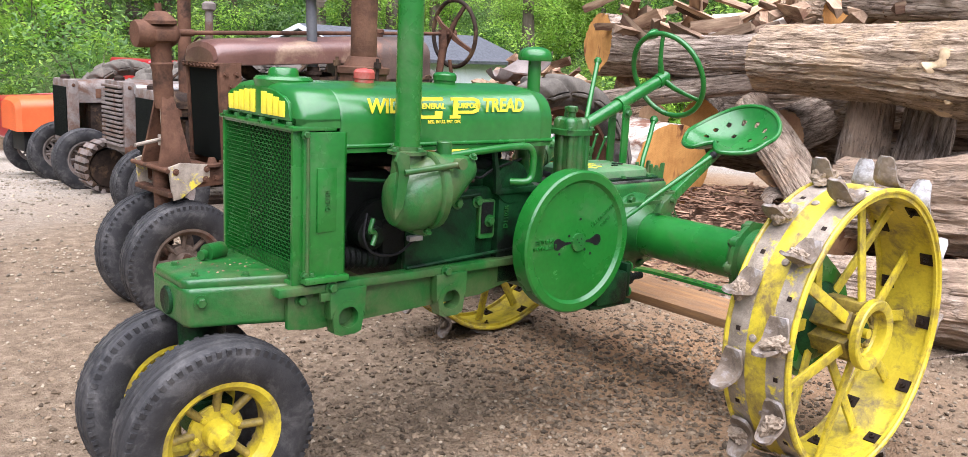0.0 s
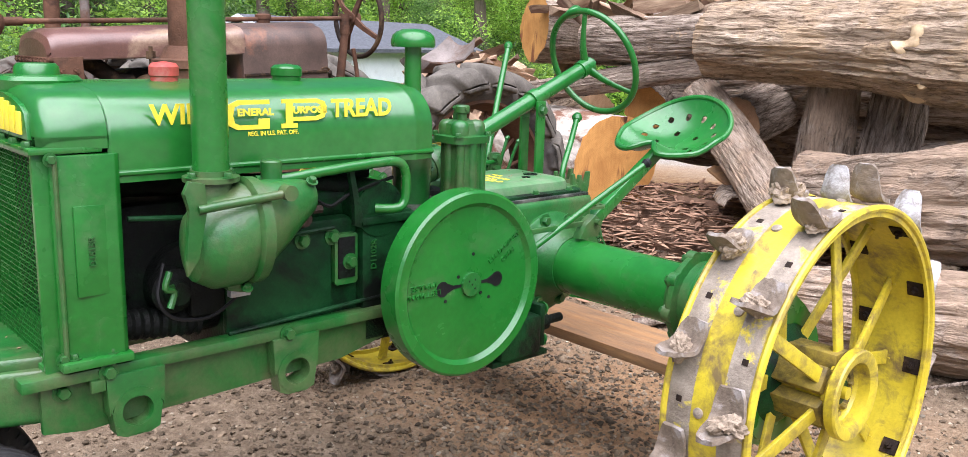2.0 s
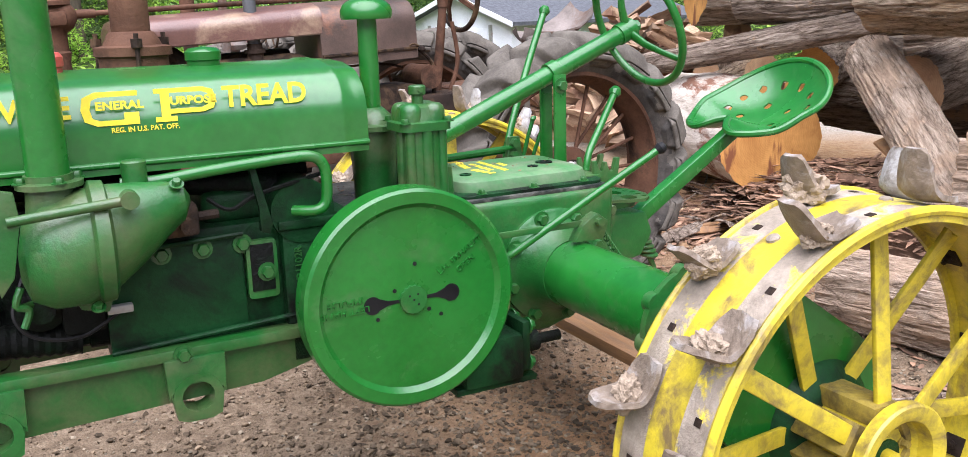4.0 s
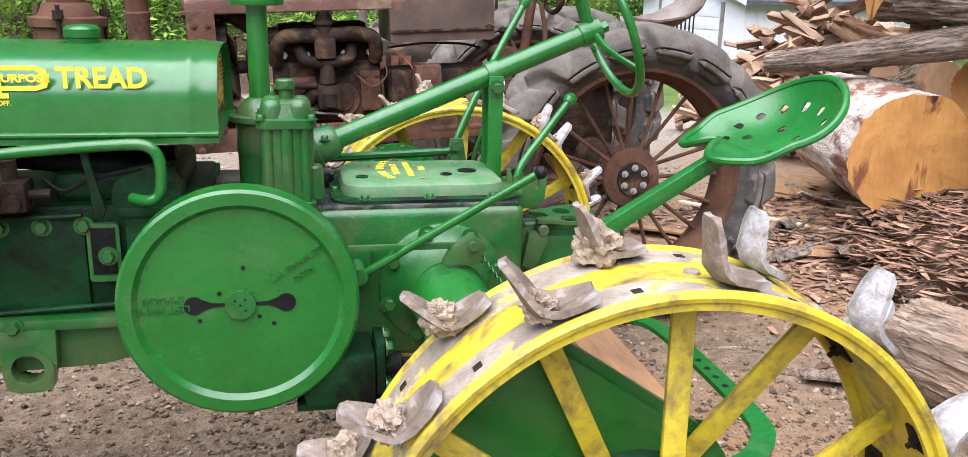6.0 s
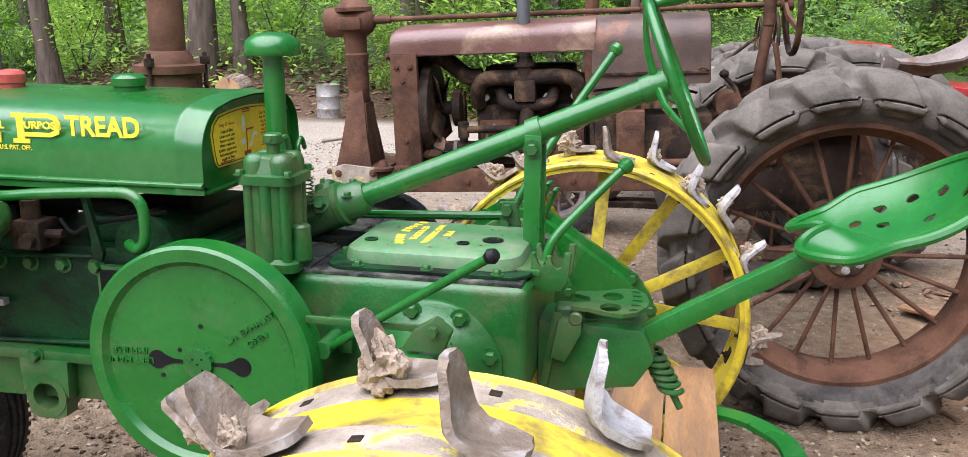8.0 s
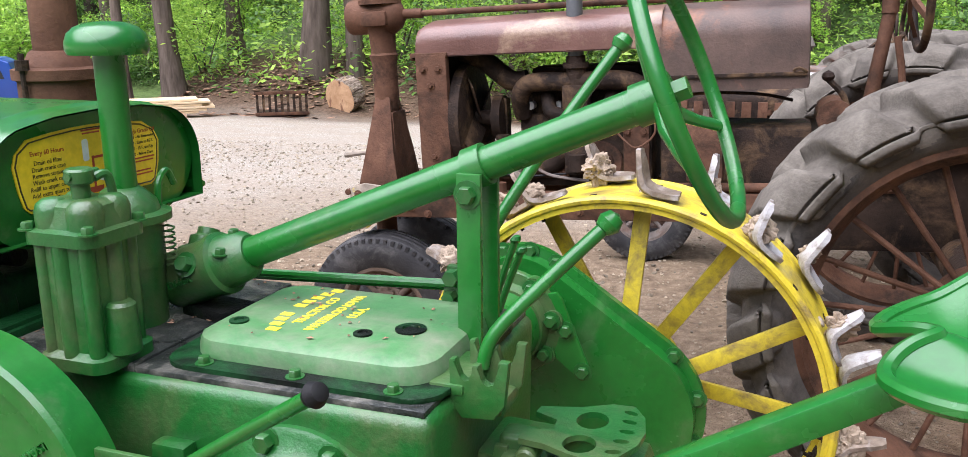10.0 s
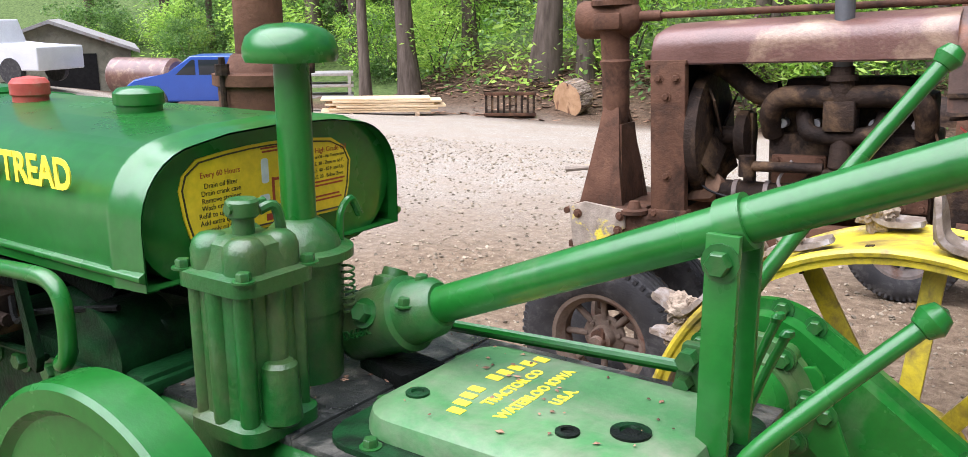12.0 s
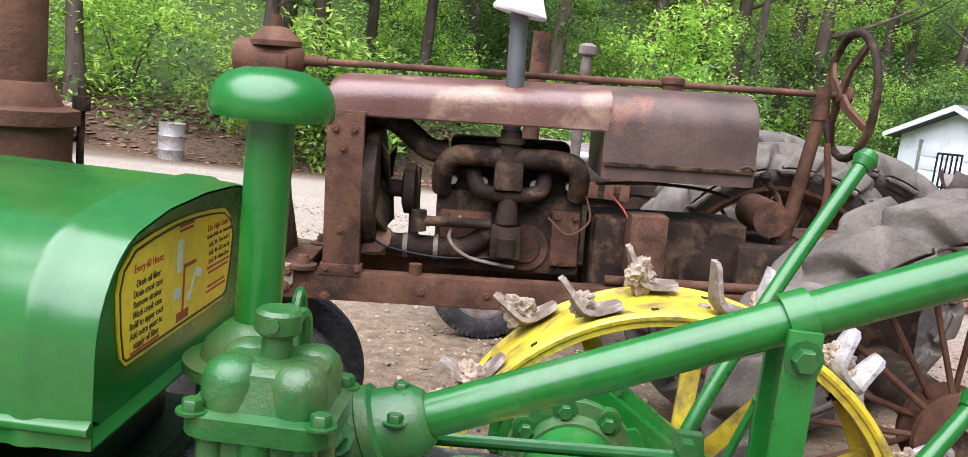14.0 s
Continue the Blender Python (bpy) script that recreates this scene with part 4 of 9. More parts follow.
for k in range(260):
    t = rnd.random()
    x = 3.75 + rnd.uniform(0, 1.9)
    y = 4.2 + rnd.random() * 2.3
    top = 1.35 * max(0.08, 1 - ((x - 4.75) / 1.15) ** 2) * max(0.08, 1 - ((y - 5.3) / 1.3) ** 2)
    z = gz(x, y) + 0.05 + top * rnd.random() ** 0.35
    ob = new("split_log", SPLITS[rnd.randrange(6)])
    ob.matrix_basis = Matrix.Translation((x, y, z)) @ Euler((rnd.uniform(0.9, 2.2), rnd.uniform(-0.6, 0.6), rnd.uniform(0, 6.28))).to_matrix().to_4x4() @ Matrix.Diagonal((rnd.uniform(0.9, 1.5), rnd.uniform(0.9, 1.5), rnd.uniform(0.8, 1.15), 1))
    tagged(ob, "split piece of firewood in a loose heap", "firewood", "split firewood heap")
bm = B()
lump(bm, (4.75, 5.4, 0.45), 0.85, 4, 1.0, 1.1, 0.75, 3, 0.3)
thing("heap_core", "dark inside of the firewood heap", "firewood", bm=bm, material=CHIP_RED, kind="stuff")
bm = B()
lump(bm, (3.5, 0.7, 0.05), 0.72, 6, 1.05, 2.1, 0.62, 4, 0.3)
thing("bark_mound", "mound of broken bark under the logs", "bark", bm=bm, material=CHIP_RED, kind="stuff")

# loose chips, clods and stones
scatter("gravel", "loose grey-brown stones and clods on the yard", "gravel", 17000, lambda r: (r.uniform(-3.8, 3.0), r.uniform(-2.0, 4.5)), (0.002, 0.013), STONE, 5, 0.8, 0.3, 0.1)
scatter("mud_clods", "crumbled dirt clods round the wheels", "dirt", 30000, lambda r: (r.gauss(-0.3, 1.3), r.gauss(-0.1, 0.9)), (0.0015, 0.017), MUD_DARK, 6, 0.85, 0.4, 0.1)
scatter("bark_chips", "red-brown bark chips at the foot of the pile", "bark chips", 4200, lambda r: (r.gauss(2.75, 0.4), r.uniform(-0.9, 3.6)), (0.006, 0.026), CHIP_RED, 7, 0.35, 0.3, 0.5, 3.2)


def mound(x, y):
    """Top of the broken bark heaped under the logs."""
    q = 1 - ((x - 3.4) / 0.95) ** 2 - ((y - 0.7) / 1.9) ** 2
    return gz(x, y) + (0.42 * math.sqrt(q) if q > 0 else 0.0)


scatter("bark_strips", "torn red-brown strips of bark heaped under the logs", "bark strips", 3800, lambda r: (r.uniform(2.45, 3.6), r.uniform(-1.0, 2.5)), (0.006, 0.022), CHIP_RED, 17, 0.4, 0.45, 0.7, 6.0, mound)
scatter("far_gravel", "loose pale stones on the yard", "gravel", 14000, lambda r: (r.uniform(-9, 3), r.uniform(3.5, 11)), (0.005, 0.02), STONE, 9, 0.8, 0.3, 0.1)
scatter("leaf_litter", "dead leaves on the bank", "leaf litter", 5000, lambda r: (lambda x: (x, bank(x) + 0.2 + r.random() * 3.4))(r.uniform(-17, 2)), (0.03, 0.09), CHIP_RED, 10, 0.15, 0.3, 0.4, 1.3)
rnd = random.Random(31)
for k in range(46):
    # curved slabs of fallen bark, lying on the pile and at its foot
    ln, wd, cv = rnd.uniform(0.18, 0.6), rnd.uniform(0.05, 0.13), rnd.uniform(0.4, 1.1)
    x, y = rnd.gauss(3.0, 0.45), rnd.uniform(-1.4, 3.4)
    z = gz(x, y) + (0.05 if x < 2.75 or y > 0.9 else rnd.uniform(0.15, 0.75))
    bm = B()
    rows = []
    for i in range(6):
        t = i / 5
        wi = wd * (0.6 + 0.4 * math.sin(math.pi * (0.15 + 0.7 * t))) * rnd.uniform(0.85, 1.1)
        out_r = [((t - 0.5) * ln + rnd.uniform(-0.008, 0.008), wi * math.sin(cv * u), wd * math.cos(cv * u) - wd + 0.012) for u in (-1, -0.5, 0, 0.5, 1)]
        in_r = [(px, py * 0.93, pz - 0.013) for px, py, pz in out_r[::-1]]
        rows.append(out_r + in_r)
    skin(bm, rows)
    thing("bark_slab", "curved slab of fallen brown bark", "bark", Matrix.Translation((x, y, z)) @ Euler((rnd.uniform(-0.5, 0.5), rnd.uniform(-0.4, 0.4), rnd.uniform(0, 6.28))).to_matrix().to_4x4(), "fallen bark", bm=bm, material=BARK if k % 3 else PLANK)
rnd = random.Random(77)
for k in range(60):
    x, y = rnd.gauss(2.85, 0.5), rnd.uniform(-1.2, 2.8)
    a = rnd.uniform(0, 6.28)
    ln = rnd.uniform(0.25, 0.7)
    z = gz(x, y) + (0.03 if x < 2.8 or y > 0.9 else rnd.uniform(0.05, 0.6))
    bm = B()
    tube(bm, smooth_path([(x, y, z), (x + math.cos(a) * ln * 0.5, y + math.sin(a) * ln * 0.5, z + rnd.uniform(0.02, 0.12)), (x + math.cos(a + 0.2) * ln, y + math.sin(a + 0.2) * ln, z + rnd.uniform(0, 0.1))], 4), [rnd.uniform(0.004, 0.016) * (1 - 0.6 * i / 8) for i in range(9)], 6)
    thing("stick", "thin dry stick on the ground", "stick", None, "sticks by the log pile", bm=bm, material=BARK)
bm = B()
box(bm, -0.75, 0.75, -0.03, 0.03, 0, 0.02, 0.003)
thing("wood_strip", "pale sawn strip on the dirt", "board", Matrix.Translation((2.75, 2.75, gz(2.75, 2.75) + 0.012)) @ Matrix.Rotation(radians(125), 4, 'Z'), bm=bm, material=LUMBER)

# ---------------------------------------------------------------- shed
shed = thing("shed", "white wooden garage with a dark shingle roof", "shed", Matrix.Translation((13.45, 21.8, -0.8)) @ Matrix.Rotation(radians(14), 4, 'Z'))
bm = B()
box(bm, 0, 10.0, 0, 4.8, -0.5, 2.1)
prism(bm, [(0, 2.1), (4.8, 2.1), (2.4, 2.93)], 'x', 0, 10.0)
part("wall", bm, WHITE_WALL, shed)
bm = B()
prism(bm, [(-0.35, 1.98), (2.4, 2.95), (5.15, 1.98), (5.15, 2.1), (2.4, 3.1), (-0.35, 2.1)], 'x', -0.35, 10.3)
roof = part("roof", bm, ROOF, shed)
bm = B()
prism(bm, [(-0.37, 1.96), (2.4, 2.93), (5.17, 1.96), (5.17, 2.1), (2.4, 3.09), (-0.37, 2.1)], 'x', -0.4, -0.35)
part("barge_board", bm, WHITE_WALL, roof)
door = part("garage_door", box(B(), -0.03, 0.0, 1.0, 3.8, -0.5, 1.95), WHITE_WALL, shed, "white panelled garage door")
for k in range(5):
    part("door_panel", box(B(), -0.05, -0.03, 1.05, 3.75, 0.0 + 0.39 * k, 0.35 + 0.39 * k, 0.01), WHITE_WALL, door)
for y in (0.93, 3.87):
    part("door_trim", box(B(), -0.04, 0.0, y - 0.07, y + 0.07, -0.5, 2.02), GALV, door)
rail_t = thing("gate_trailer", "black metal trailer rail by the garage", "trailer", Matrix.Translation((11.7, 22.9, -0.45)))
for z in (0.5, 1.4):
    part("rail_bar", tube(B(), [(0, 0, z), (0.8, 0.25, z)], 0.03, 6), BLACK, rail_t)
for k in range(6):
    part("rail_post", tube(B(), [(0.16 * k, 0.05 * k, 0), (0.16 * k, 0.05 * k, 1.4)], 0.025, 6), BLACK, rail_t)

# ---------------------------------------------------------------- the green tractor
# x runs to its rear, y to its right side, z up; the origin lies on the ground under the rear axle.
tractor = thing("tractor", "restored green row-crop tractor with yellow steel-lugged rear wheels", "tractor", Matrix.Translation((0, -0.08, 0)) @ Matrix.Rotation(radians(-2.8), 4, 'Z'))


def hood_profile(yc, hw, z0, z1, r, n=8, crown=0.02):
    """Open profile of a hood, from the near lower edge over the top to the far one."""
    pts = [(yc - hw, z0), (yc - hw, z0 + 0.03)]
    pts += [(a, b) for a, b in arc(yc - hw + r, z1 - r, r, 180, 95, n)]
    pts += [(yc - hw * 0.4, z1 + crown * 0.7), (yc, z1 + crown), (yc + hw * 0.4, z1 + crown * 0.7)]
    pts += [(a, b) for a, b in arc(yc + hw - r, z1 - r, r, 85, 0, n)]
    pts += [(yc + hw, z0 + 0.03), (yc + hw, z0)]
    return pts


# radiator with its wire screen
HY = 0.0
bm = B()
prism(bm, [(-0.275, 0.84), (0.275, 0.84), (0.275, 1.355), (-0.275, 1.355)], 'x', -1.93, -1.87, 0.004, m=Matrix.Translation((0, HY, 0)))
radiator = part("radiator", bm, CORE, tractor, "dark radiator core in a green shell")
bm = B()
for y0, y1 in ((-0.28, -0.262), (0.262, 0.28)):
    box(bm, -2.035, -1.95, HY + y0, HY + y1, 0.83, 1.372, 0.003)
box(bm, -2.035, -1.95, HY - 0.262, HY + 0.262, 1.355, 1.372, 0.003)
box(bm, -2.035, -1.95, HY - 0.262, HY + 0.262, 0.83, 0.848, 0.003)
shell = part("screen_frame", bm, GREEN, radiator)
NX, NZ = 34, 36
screen = part("wire_screen", box(B(), -2.02, -2.014, HY - 0.262, HY + 0.262, 0.848, 0.856), GREEN, radiator, "woven green wire screen")
for i in range(NX + 1):
    y = HY - 0.262 + 0.524 * i / NX
    bm = B()
    tube(bm, [(-2.026 + (0.003 if (k + i) % 2 else -0.003), y, 0.848 + 0.507 * k / NZ) for k in range(0, NZ + 1)], 0.0013, 4)
    part("wire", bm, GREEN, screen)
for k in range(NZ + 1):
    z = 0.848 + 0.507 * k / NZ
    part("wire", tube(B(), [(-2.026, HY - 0.262, z), (-2.026, HY + 0.262, z)], 0.0014, 4), GREEN, screen)
for s in (-1, 1):
    bm = B()
    prism(bm, [(-2.0, s * 0.285 + HY), (-1.985, s * 0.3 + HY), (-1.86, s * 0.318 + HY), (-1.845, s * 0.305 + HY), (-1.85, s * 0.27 + HY), (-2.0, s * 0.265 + HY)], 'z', 0.865, 1.36, 0.004)
    side = part("side_tank", bm, GREEN, radiator)
    bm = B()
    a = s * 0.302 + HY
    prism(bm, [(-1.96, 1.02), (-1.885, 1.02), (-1.885, 1.24), (-1.96, 1.24)], 'y', a, a + s * 0.012, 0.002, m=None)
    part("raised_panel", bm, GREEN, side)
    bm = B()
    cyl(bm, (-1.992, s * 0.303 + HY, 0.85), (-1.992, s * 0.303 + HY, 1.35), 0.006, seg=8)
    part("shutter_rod", bm, GREEN_CAST, side)
    bm = B()
    box(bm, -2.01, -1.84, min(s * 0.27, s * 0.33) + HY, max(s * 0.27, s * 0.33) + HY, 0.843, 0.866, 0.006)
    lug_plate = part("side_foot", bm, GREEN, side)
    for zz in (0.872, 1.352):
        part("bolt", BOLT, None, side, "", aim((-2.0, s * 0.3 + HY, zz), (0, s, 0)))
    bolts(BOLT, [(-1.975, s * 0.3 + HY, 0.866), (-1.885, s * 0.305 + HY, 0.866)], (0, 0, 1), lug_plate)
ob = words("cast_number", "D1515R", 0.022, Matrix.Translation((-1.923, HY - 0.3175, 1.13)) @ Euler((radians(90), 0, 0)).to_matrix().to_4x4() @ Euler((0, 0, radians(90))).to_matrix().to_4x4(), GREEN_CAST, radiator, 0.003)

# top tank of the radiator with its name plate
bm = B()
rings = []
for x, dw, dz in ((-2.02, -0.026, -0.03), (-2.01, -0.01, -0.01), (-1.99, 0.002, 0.002), (-1.9, 0.006, 0.006), (-1.868, 0.006, 0.006), (-1.862, 0.0, 0.0)):
    rings.append([(x, y, z) for y, z in hood_profile(HY, 0.292 + dw, 1.372, 1.499 + dz, 0.11, crown=0.014)])
skin(bm, rings)
nose = part("radiator_top", bm, GREEN_HOOD, tractor)
bm = B()
box(bm, -2.045, -1.88, HY - 0.298, HY + 0.288, 1.363, 1.378, 0.005)
rim_p = part("seam_flange", bm, GREEN, nose)
bolts(BOLT, [(-2.035, HY - 0.25 + 0.1 * i, 1.377) for i in range(6)], (0, 0, 1), rim_p)
# the maker's name stands as plain yellow blocks
bm = B()
plate_pts = [(-0.245, 1.392), (0.235, 1.392)] + [(HY + 0.01 + 0.24 * math.cos(radians(a)) * 1.0, 1.445 + 0.05 * math.sin(radians(a))) for a in range(10, 171, 20)]
prism(bm, plate_pts, 'x', -2.029, -2.016, 0.003)
plate = part("name_plate", bm, GREEN, nose)
for i in range(10):
    if i == 4:
        continue
    y = HY + 0.01 - 0.2 + 0.4 * i / 9
    h = 0.081 - 0.027 * (abs(i - 4.5) / 4.5) ** 2
    bm = B()
    prism(bm, [(y - 0.0185, 1.402), (y + 0.0185, 1.402), (y + 0.0185, 1.402 + h), (y - 0.0185, 1.402 + h)], 'x', -2.0345, -2.027, 0.003)
    part("name_block", bm, DECAL, plate, "plain raised yellow block")
bm = B()
lathe(bm, [(0.001, -0.02), (0.1, -0.02), (0.105, 0.008), (0.095, 0.018), (0.055, 0.02), (0.052, 0.04), (0.045, 0.048), (0.0, 0.05)], (-1.928, HY, 1.512), (0, 0, 1), 36)
part("radiator_cap", bm, GREEN, nose)

# fuel tank hood
bm = B()
TY, TW = 0.0, 0.292
rings = []
for x, d in ((-1.866, -0.002), (-1.86, 0.003), (-1.855, 0.004), (-1.6, 0.004), (-0.955, 0.004), (-0.945, 0.008), (-0.935, 0.008), (-0.925, 0.004), (-0.9, 0.003), (-0.872, 0.0)):
    rings.append([(x, y, z) for y, z in hood_profile(TY, TW + d, 1.285, 1.499 + d, 0.12, crown=0.014)])
skin(bm, rings, cap=False)
inner = []
for x in (-0.872, -0.895):
    inner.append([(x, y, z) for y, z in hood_profile(TY, TW - 0.003, 1.287, 1.496, 0.119, crown=0.014)])
skin(bm, inner, cap=False)
tank = part("fuel_tank_hood", bm, GREEN_HOOD, tractor, "green sheet-metal hood, glossy with fine dust on top")
for s in (-1, 1):
    bm = B()
    y = TY + s * (TW + 0.004)
    prism(bm, [(y - s * 0.004, 1.318), (y + s * 0.007, 1.312), (y + s * 0.007, 1.304), (y - s * 0.004, 1.298)], 'x', -1.855, -0.872, 0.002)
    part("hood_bead", bm, GREEN, tank)
bm = B()
end = hood_profile(TY, TW - 0.002, 1.285, 1.498, 0.12, crown=0.014)[2:-2]
poly = end + arc(TY + TW - 0.002 - 0.12, 1.27 + 0.12, 0.12, 0, -90, 7) + arc(TY - TW + 0.002 + 0.12, 1.27 + 0.12, 0.12, 270, 180, 7)
prism(bm, poly, 'x', -1.7, -0.8925, 0.004, 2)
part("tank_end", bm, GREEN, tank)
# oil decal on the tank's end: broad, arched along its top


DY = 0.026


def decal_outline(ins):
    top = [(-0.046 + u * (0.178 - ins), 1.472 - ins + 0.014 * (1 - u * u)) for u in (0.85, 0.55, 0.25, 0, -0.25, -0.55, -0.85)]
    left = [(-0.226 + ins, 1.452), (-0.234 + ins, 1.43), (-0.228 + ins, 1.385), (-0.219 + ins, 1.352), (-0.205, 1.34 + ins)]
    right = [(0.118, 1.338 + ins), (0.136 - ins, 1.35), (0.147 - ins, 1.385), (0.153 - ins, 1.43), (0.14 - ins, 1.455)]
    return [(a + DY, b - 0.004) for a, b in top + left + right]


DX = -0.891
bm = B()
prism(bm, decal_outline(0.0), 'x', DX - 0.001, DX + 0.0015)
decal = part("oil_decal", bm, DECAL_BROWN, tank, "yellow oil-change decal with a dark border")
bm = B()
tube(bm, [(DX + 0.0016, a, b) for a, b in decal_outline(0.006)], 0.0018, 4, closed=True)
part("decal_border", bm, INK, decal)
RX = Euler((radians(90), 0, radians(90))).to_matrix().to_4x4()
TX = DX + 0.0018
for txt, sz, y, z, mt in (("Every 60 Hours", 0.0135, -0.152, 1.448, INK_RED), ("Drain oil filter", 0.0125, -0.152, 1.43, INK), ("Drain crank case", 0.0125, -0.152, 1.418, INK), ("Remove strainer", 0.0125, -0.152, 1.406, INK), ("Wash crank case", 0.0125, -0.152, 1.394, INK), ("Refill to upper cock", 0.0125, -0.152, 1.382, INK), ("Add extra quart to", 0.0125, -0.152, 1.37, INK), ("supply oil filter", 0.0125, -0.152, 1.358, INK),
                          ("Use High Grade Oil", 0.0135, 0.09, 1.456, INK_RED), ("Grade of Oil - Air Temperature", 0.0085, 0.09, 1.444, INK), ("S.A.E. 30 - Zero to 65 F.", 0.0095, 0.09, 1.432, INK), ("S.A.E. 40 - 65 F. and Up", 0.0095, 0.09, 1.42, INK), ("S.A.E. 20 - Below Zero", 0.0095, 0.09, 1.408, INK)):
    words("decal_text", txt, sz, Matrix.Translation((TX, y + DY, z - 0.004)) @ RX, mt, decal, 0.0003, 0.0, 0.95)
for y, z, w in ((-0.155, 1.346, 0.08), (0.09, 1.395, 0.09), (0.09, 1.388, 0.08), (0.085, 1.368, 0.07), (0.085, 1.361, 0.08), (-0.04, 1.472, 0.05), (-0.04, 1.466, 0.045)):
    bm = B()
    box(bm, TX - 0.0004, TX + 0.0002, y - w / 2 + DY, y + w / 2 + DY, z - 0.0016, z + 0.0016)
    part("small_print", bm, INK_RED, decal)
bm = B()
prism(bm, rbox2(-0.066 + DY, -0.050 + DY, 1.412, 1.455, 0.005, 3), 'x', TX - 0.0006, TX)
part("diagram_filter", bm, INK_WHITE, decal)
bm = B()
prism(bm, rbox2(-0.074 + DY, -0.050 + DY, 1.378, 1.393, 0.005, 3), 'x', TX - 0.0006, TX)
part("diagram_pump", bm, INK_WHITE, decal)
bm = B()
prism(bm, [(a + DY, b) for a, b in ((-0.03, 1.37), (-0.015, 1.365), (0.0, 1.395), (0.02, 1.39), (0.022, 1.4), (0.0, 1.408), (-0.016, 1.38))], 'x', TX - 0.0006, TX)
part("diagram_spout", bm, INK_WHITE, decal)
for y0, y1, z0, z1 in ((-0.044, -0.038, 1.35, 1.42), (-0.044, 0.0, 1.414, 1.419), (-0.06, -0.02, 1.346, 1.358)):
    bm = B()
    box(bm, TX - 0.0005, TX + 0.0001, y0 + DY, y1 + DY, z0, z1)
    part("diagram_line", bm, INK_RED, decal)
# lettering along the hood's near side
LY = TY - TW - 0.0045


def on_side(x, z, tilt=0):
    return Matrix.Translation((x, LY, z - 0.012)) @ Euler((radians(90), 0, 0)).to_matrix().to_4x4()


for txt, sz, x, z, off, xs in (("WIDE", 0.07, -1.672, 1.456, 0.002, 1.0), ("TREAD", 0.07, -1.138, 1.459, 0.002, 0.96),
                               ("ENERAL", 0.026, -1.478, 1.457, 0.001, 1.15), ("URPOSE", 0.026, -1.312, 1.459, 0.001, 1.15), ("REG. IN U.S. PAT. OFF.", 0.0165, -1.425, 1.4, 0.0003, 0.95)):
    words("lettering", txt, sz, on_side(x, z), DECAL, tank, 0.0012, off, xs)
# two wide initials drawn as flat strokes round the smaller words
for strokes in (([(-1.437, 1.49), (-1.53, 1.49), (-1.557, 1.478), (-1.562, 1.45), (-1.556, 1.424), (-1.53, 1.412), (-1.437, 1.412), (-1.437, 1.44), (-1.47, 1.44), (-1.47, 1.424), (-1.522, 1.424), (-1.538, 1.43), (-1.543, 1.45), (-1.538, 1.472), (-1.522, 1.478), (-1.437, 1.478)],),
                ([(-1.401, 1.49), (-1.29, 1.49), (-1.265, 1.482), (-1.258, 1.46), (-1.265, 1.438), (-1.29, 1.43), (-1.366, 1.43), (-1.366, 1.441), (-1.292, 1.441), (-1.278, 1.447), (-1.274, 1.46), (-1.278, 1.473), (-1.292, 1.479), (-1.401, 1.479)], [(-1.387, 1.479), (-1.366, 1.479), (-1.366, 1.424), (-1.352, 1.424), (-1.352, 1.412), (-1.401, 1.412), (-1.401, 1.424), (-1.387, 1.424)])):
    bm = B()
    for st in strokes:
        prism(bm, [(a, b - 0.012) for a, b in st], 'y', LY - 0.0012, LY + 0.002)
    part("lettering", bm, DECAL, tank, "wide yellow initial")
for x, r, h, cm, lab in ((-1.61, 0.04, 0.05, RED_CAP, "faded red filler cap"), (-1.23, 0.047, 0.045, GREEN, "green filler cap")):
    bm = B()
    lathe(bm, [(r * 0.9, -0.03), (r * 0.9, 0.0), (r, 0.004), (r, h * 0.55), (r * 0.8, h * 0.75), (0, h * 0.85)], (x, TY - 0.03, 1.526), (0, 0, 1), 28)
    cap = part("filler_cap", bm, cm, tank, lab)
    bm = B()
    lathe(bm, [(r * 0.85, -0.02), (r * 0.85, 0.03)], (x, TY - 0.03, 1.495), (0, 0, 1), 24)
    part("filler_neck", bm, GREEN, tank)

# front bolster and frame rails
bm = B()
plan = [(-2.36, -0.13), (-2.345, -0.16), (-2.0, -0.255), (-1.85, -0.275), (-1.85, 0.275), (-2.0, 0.255), (-2.345, 0.16), (-2.36, 0.13)]
prism(bm, plan, 'z', 0.7, 0.835, 0.018, 3)
prism(bm, [(x * 0.995 - 0.01, y * 0.9) for x, y in plan], 'z', 0.825, 0.862, 0.016, 3)
bolster = part("front_bolster", bm, GREEN_CAST, tractor, "heavy cast green front bolster")
bm = B()
cyl(bm, (-2.37, 0.0, 0.765), (-2.35, 0.0, 0.765), 0.05, bev=0.006)
part("pivot_cap", bm, GREEN_GRIME_SHADE, bolster)
bm = B()
tube(bm, [(-2.17, 0.12, 0.885), (-2.1, 0.15, 0.885)], 0.032, 12)
tube(bm, [(-2.2, 0.1, 0.882), (-2.18, 0.11, 0.884)], 0.018, 10)
part("crank_collar", bm, GREEN_CAST, bolster)
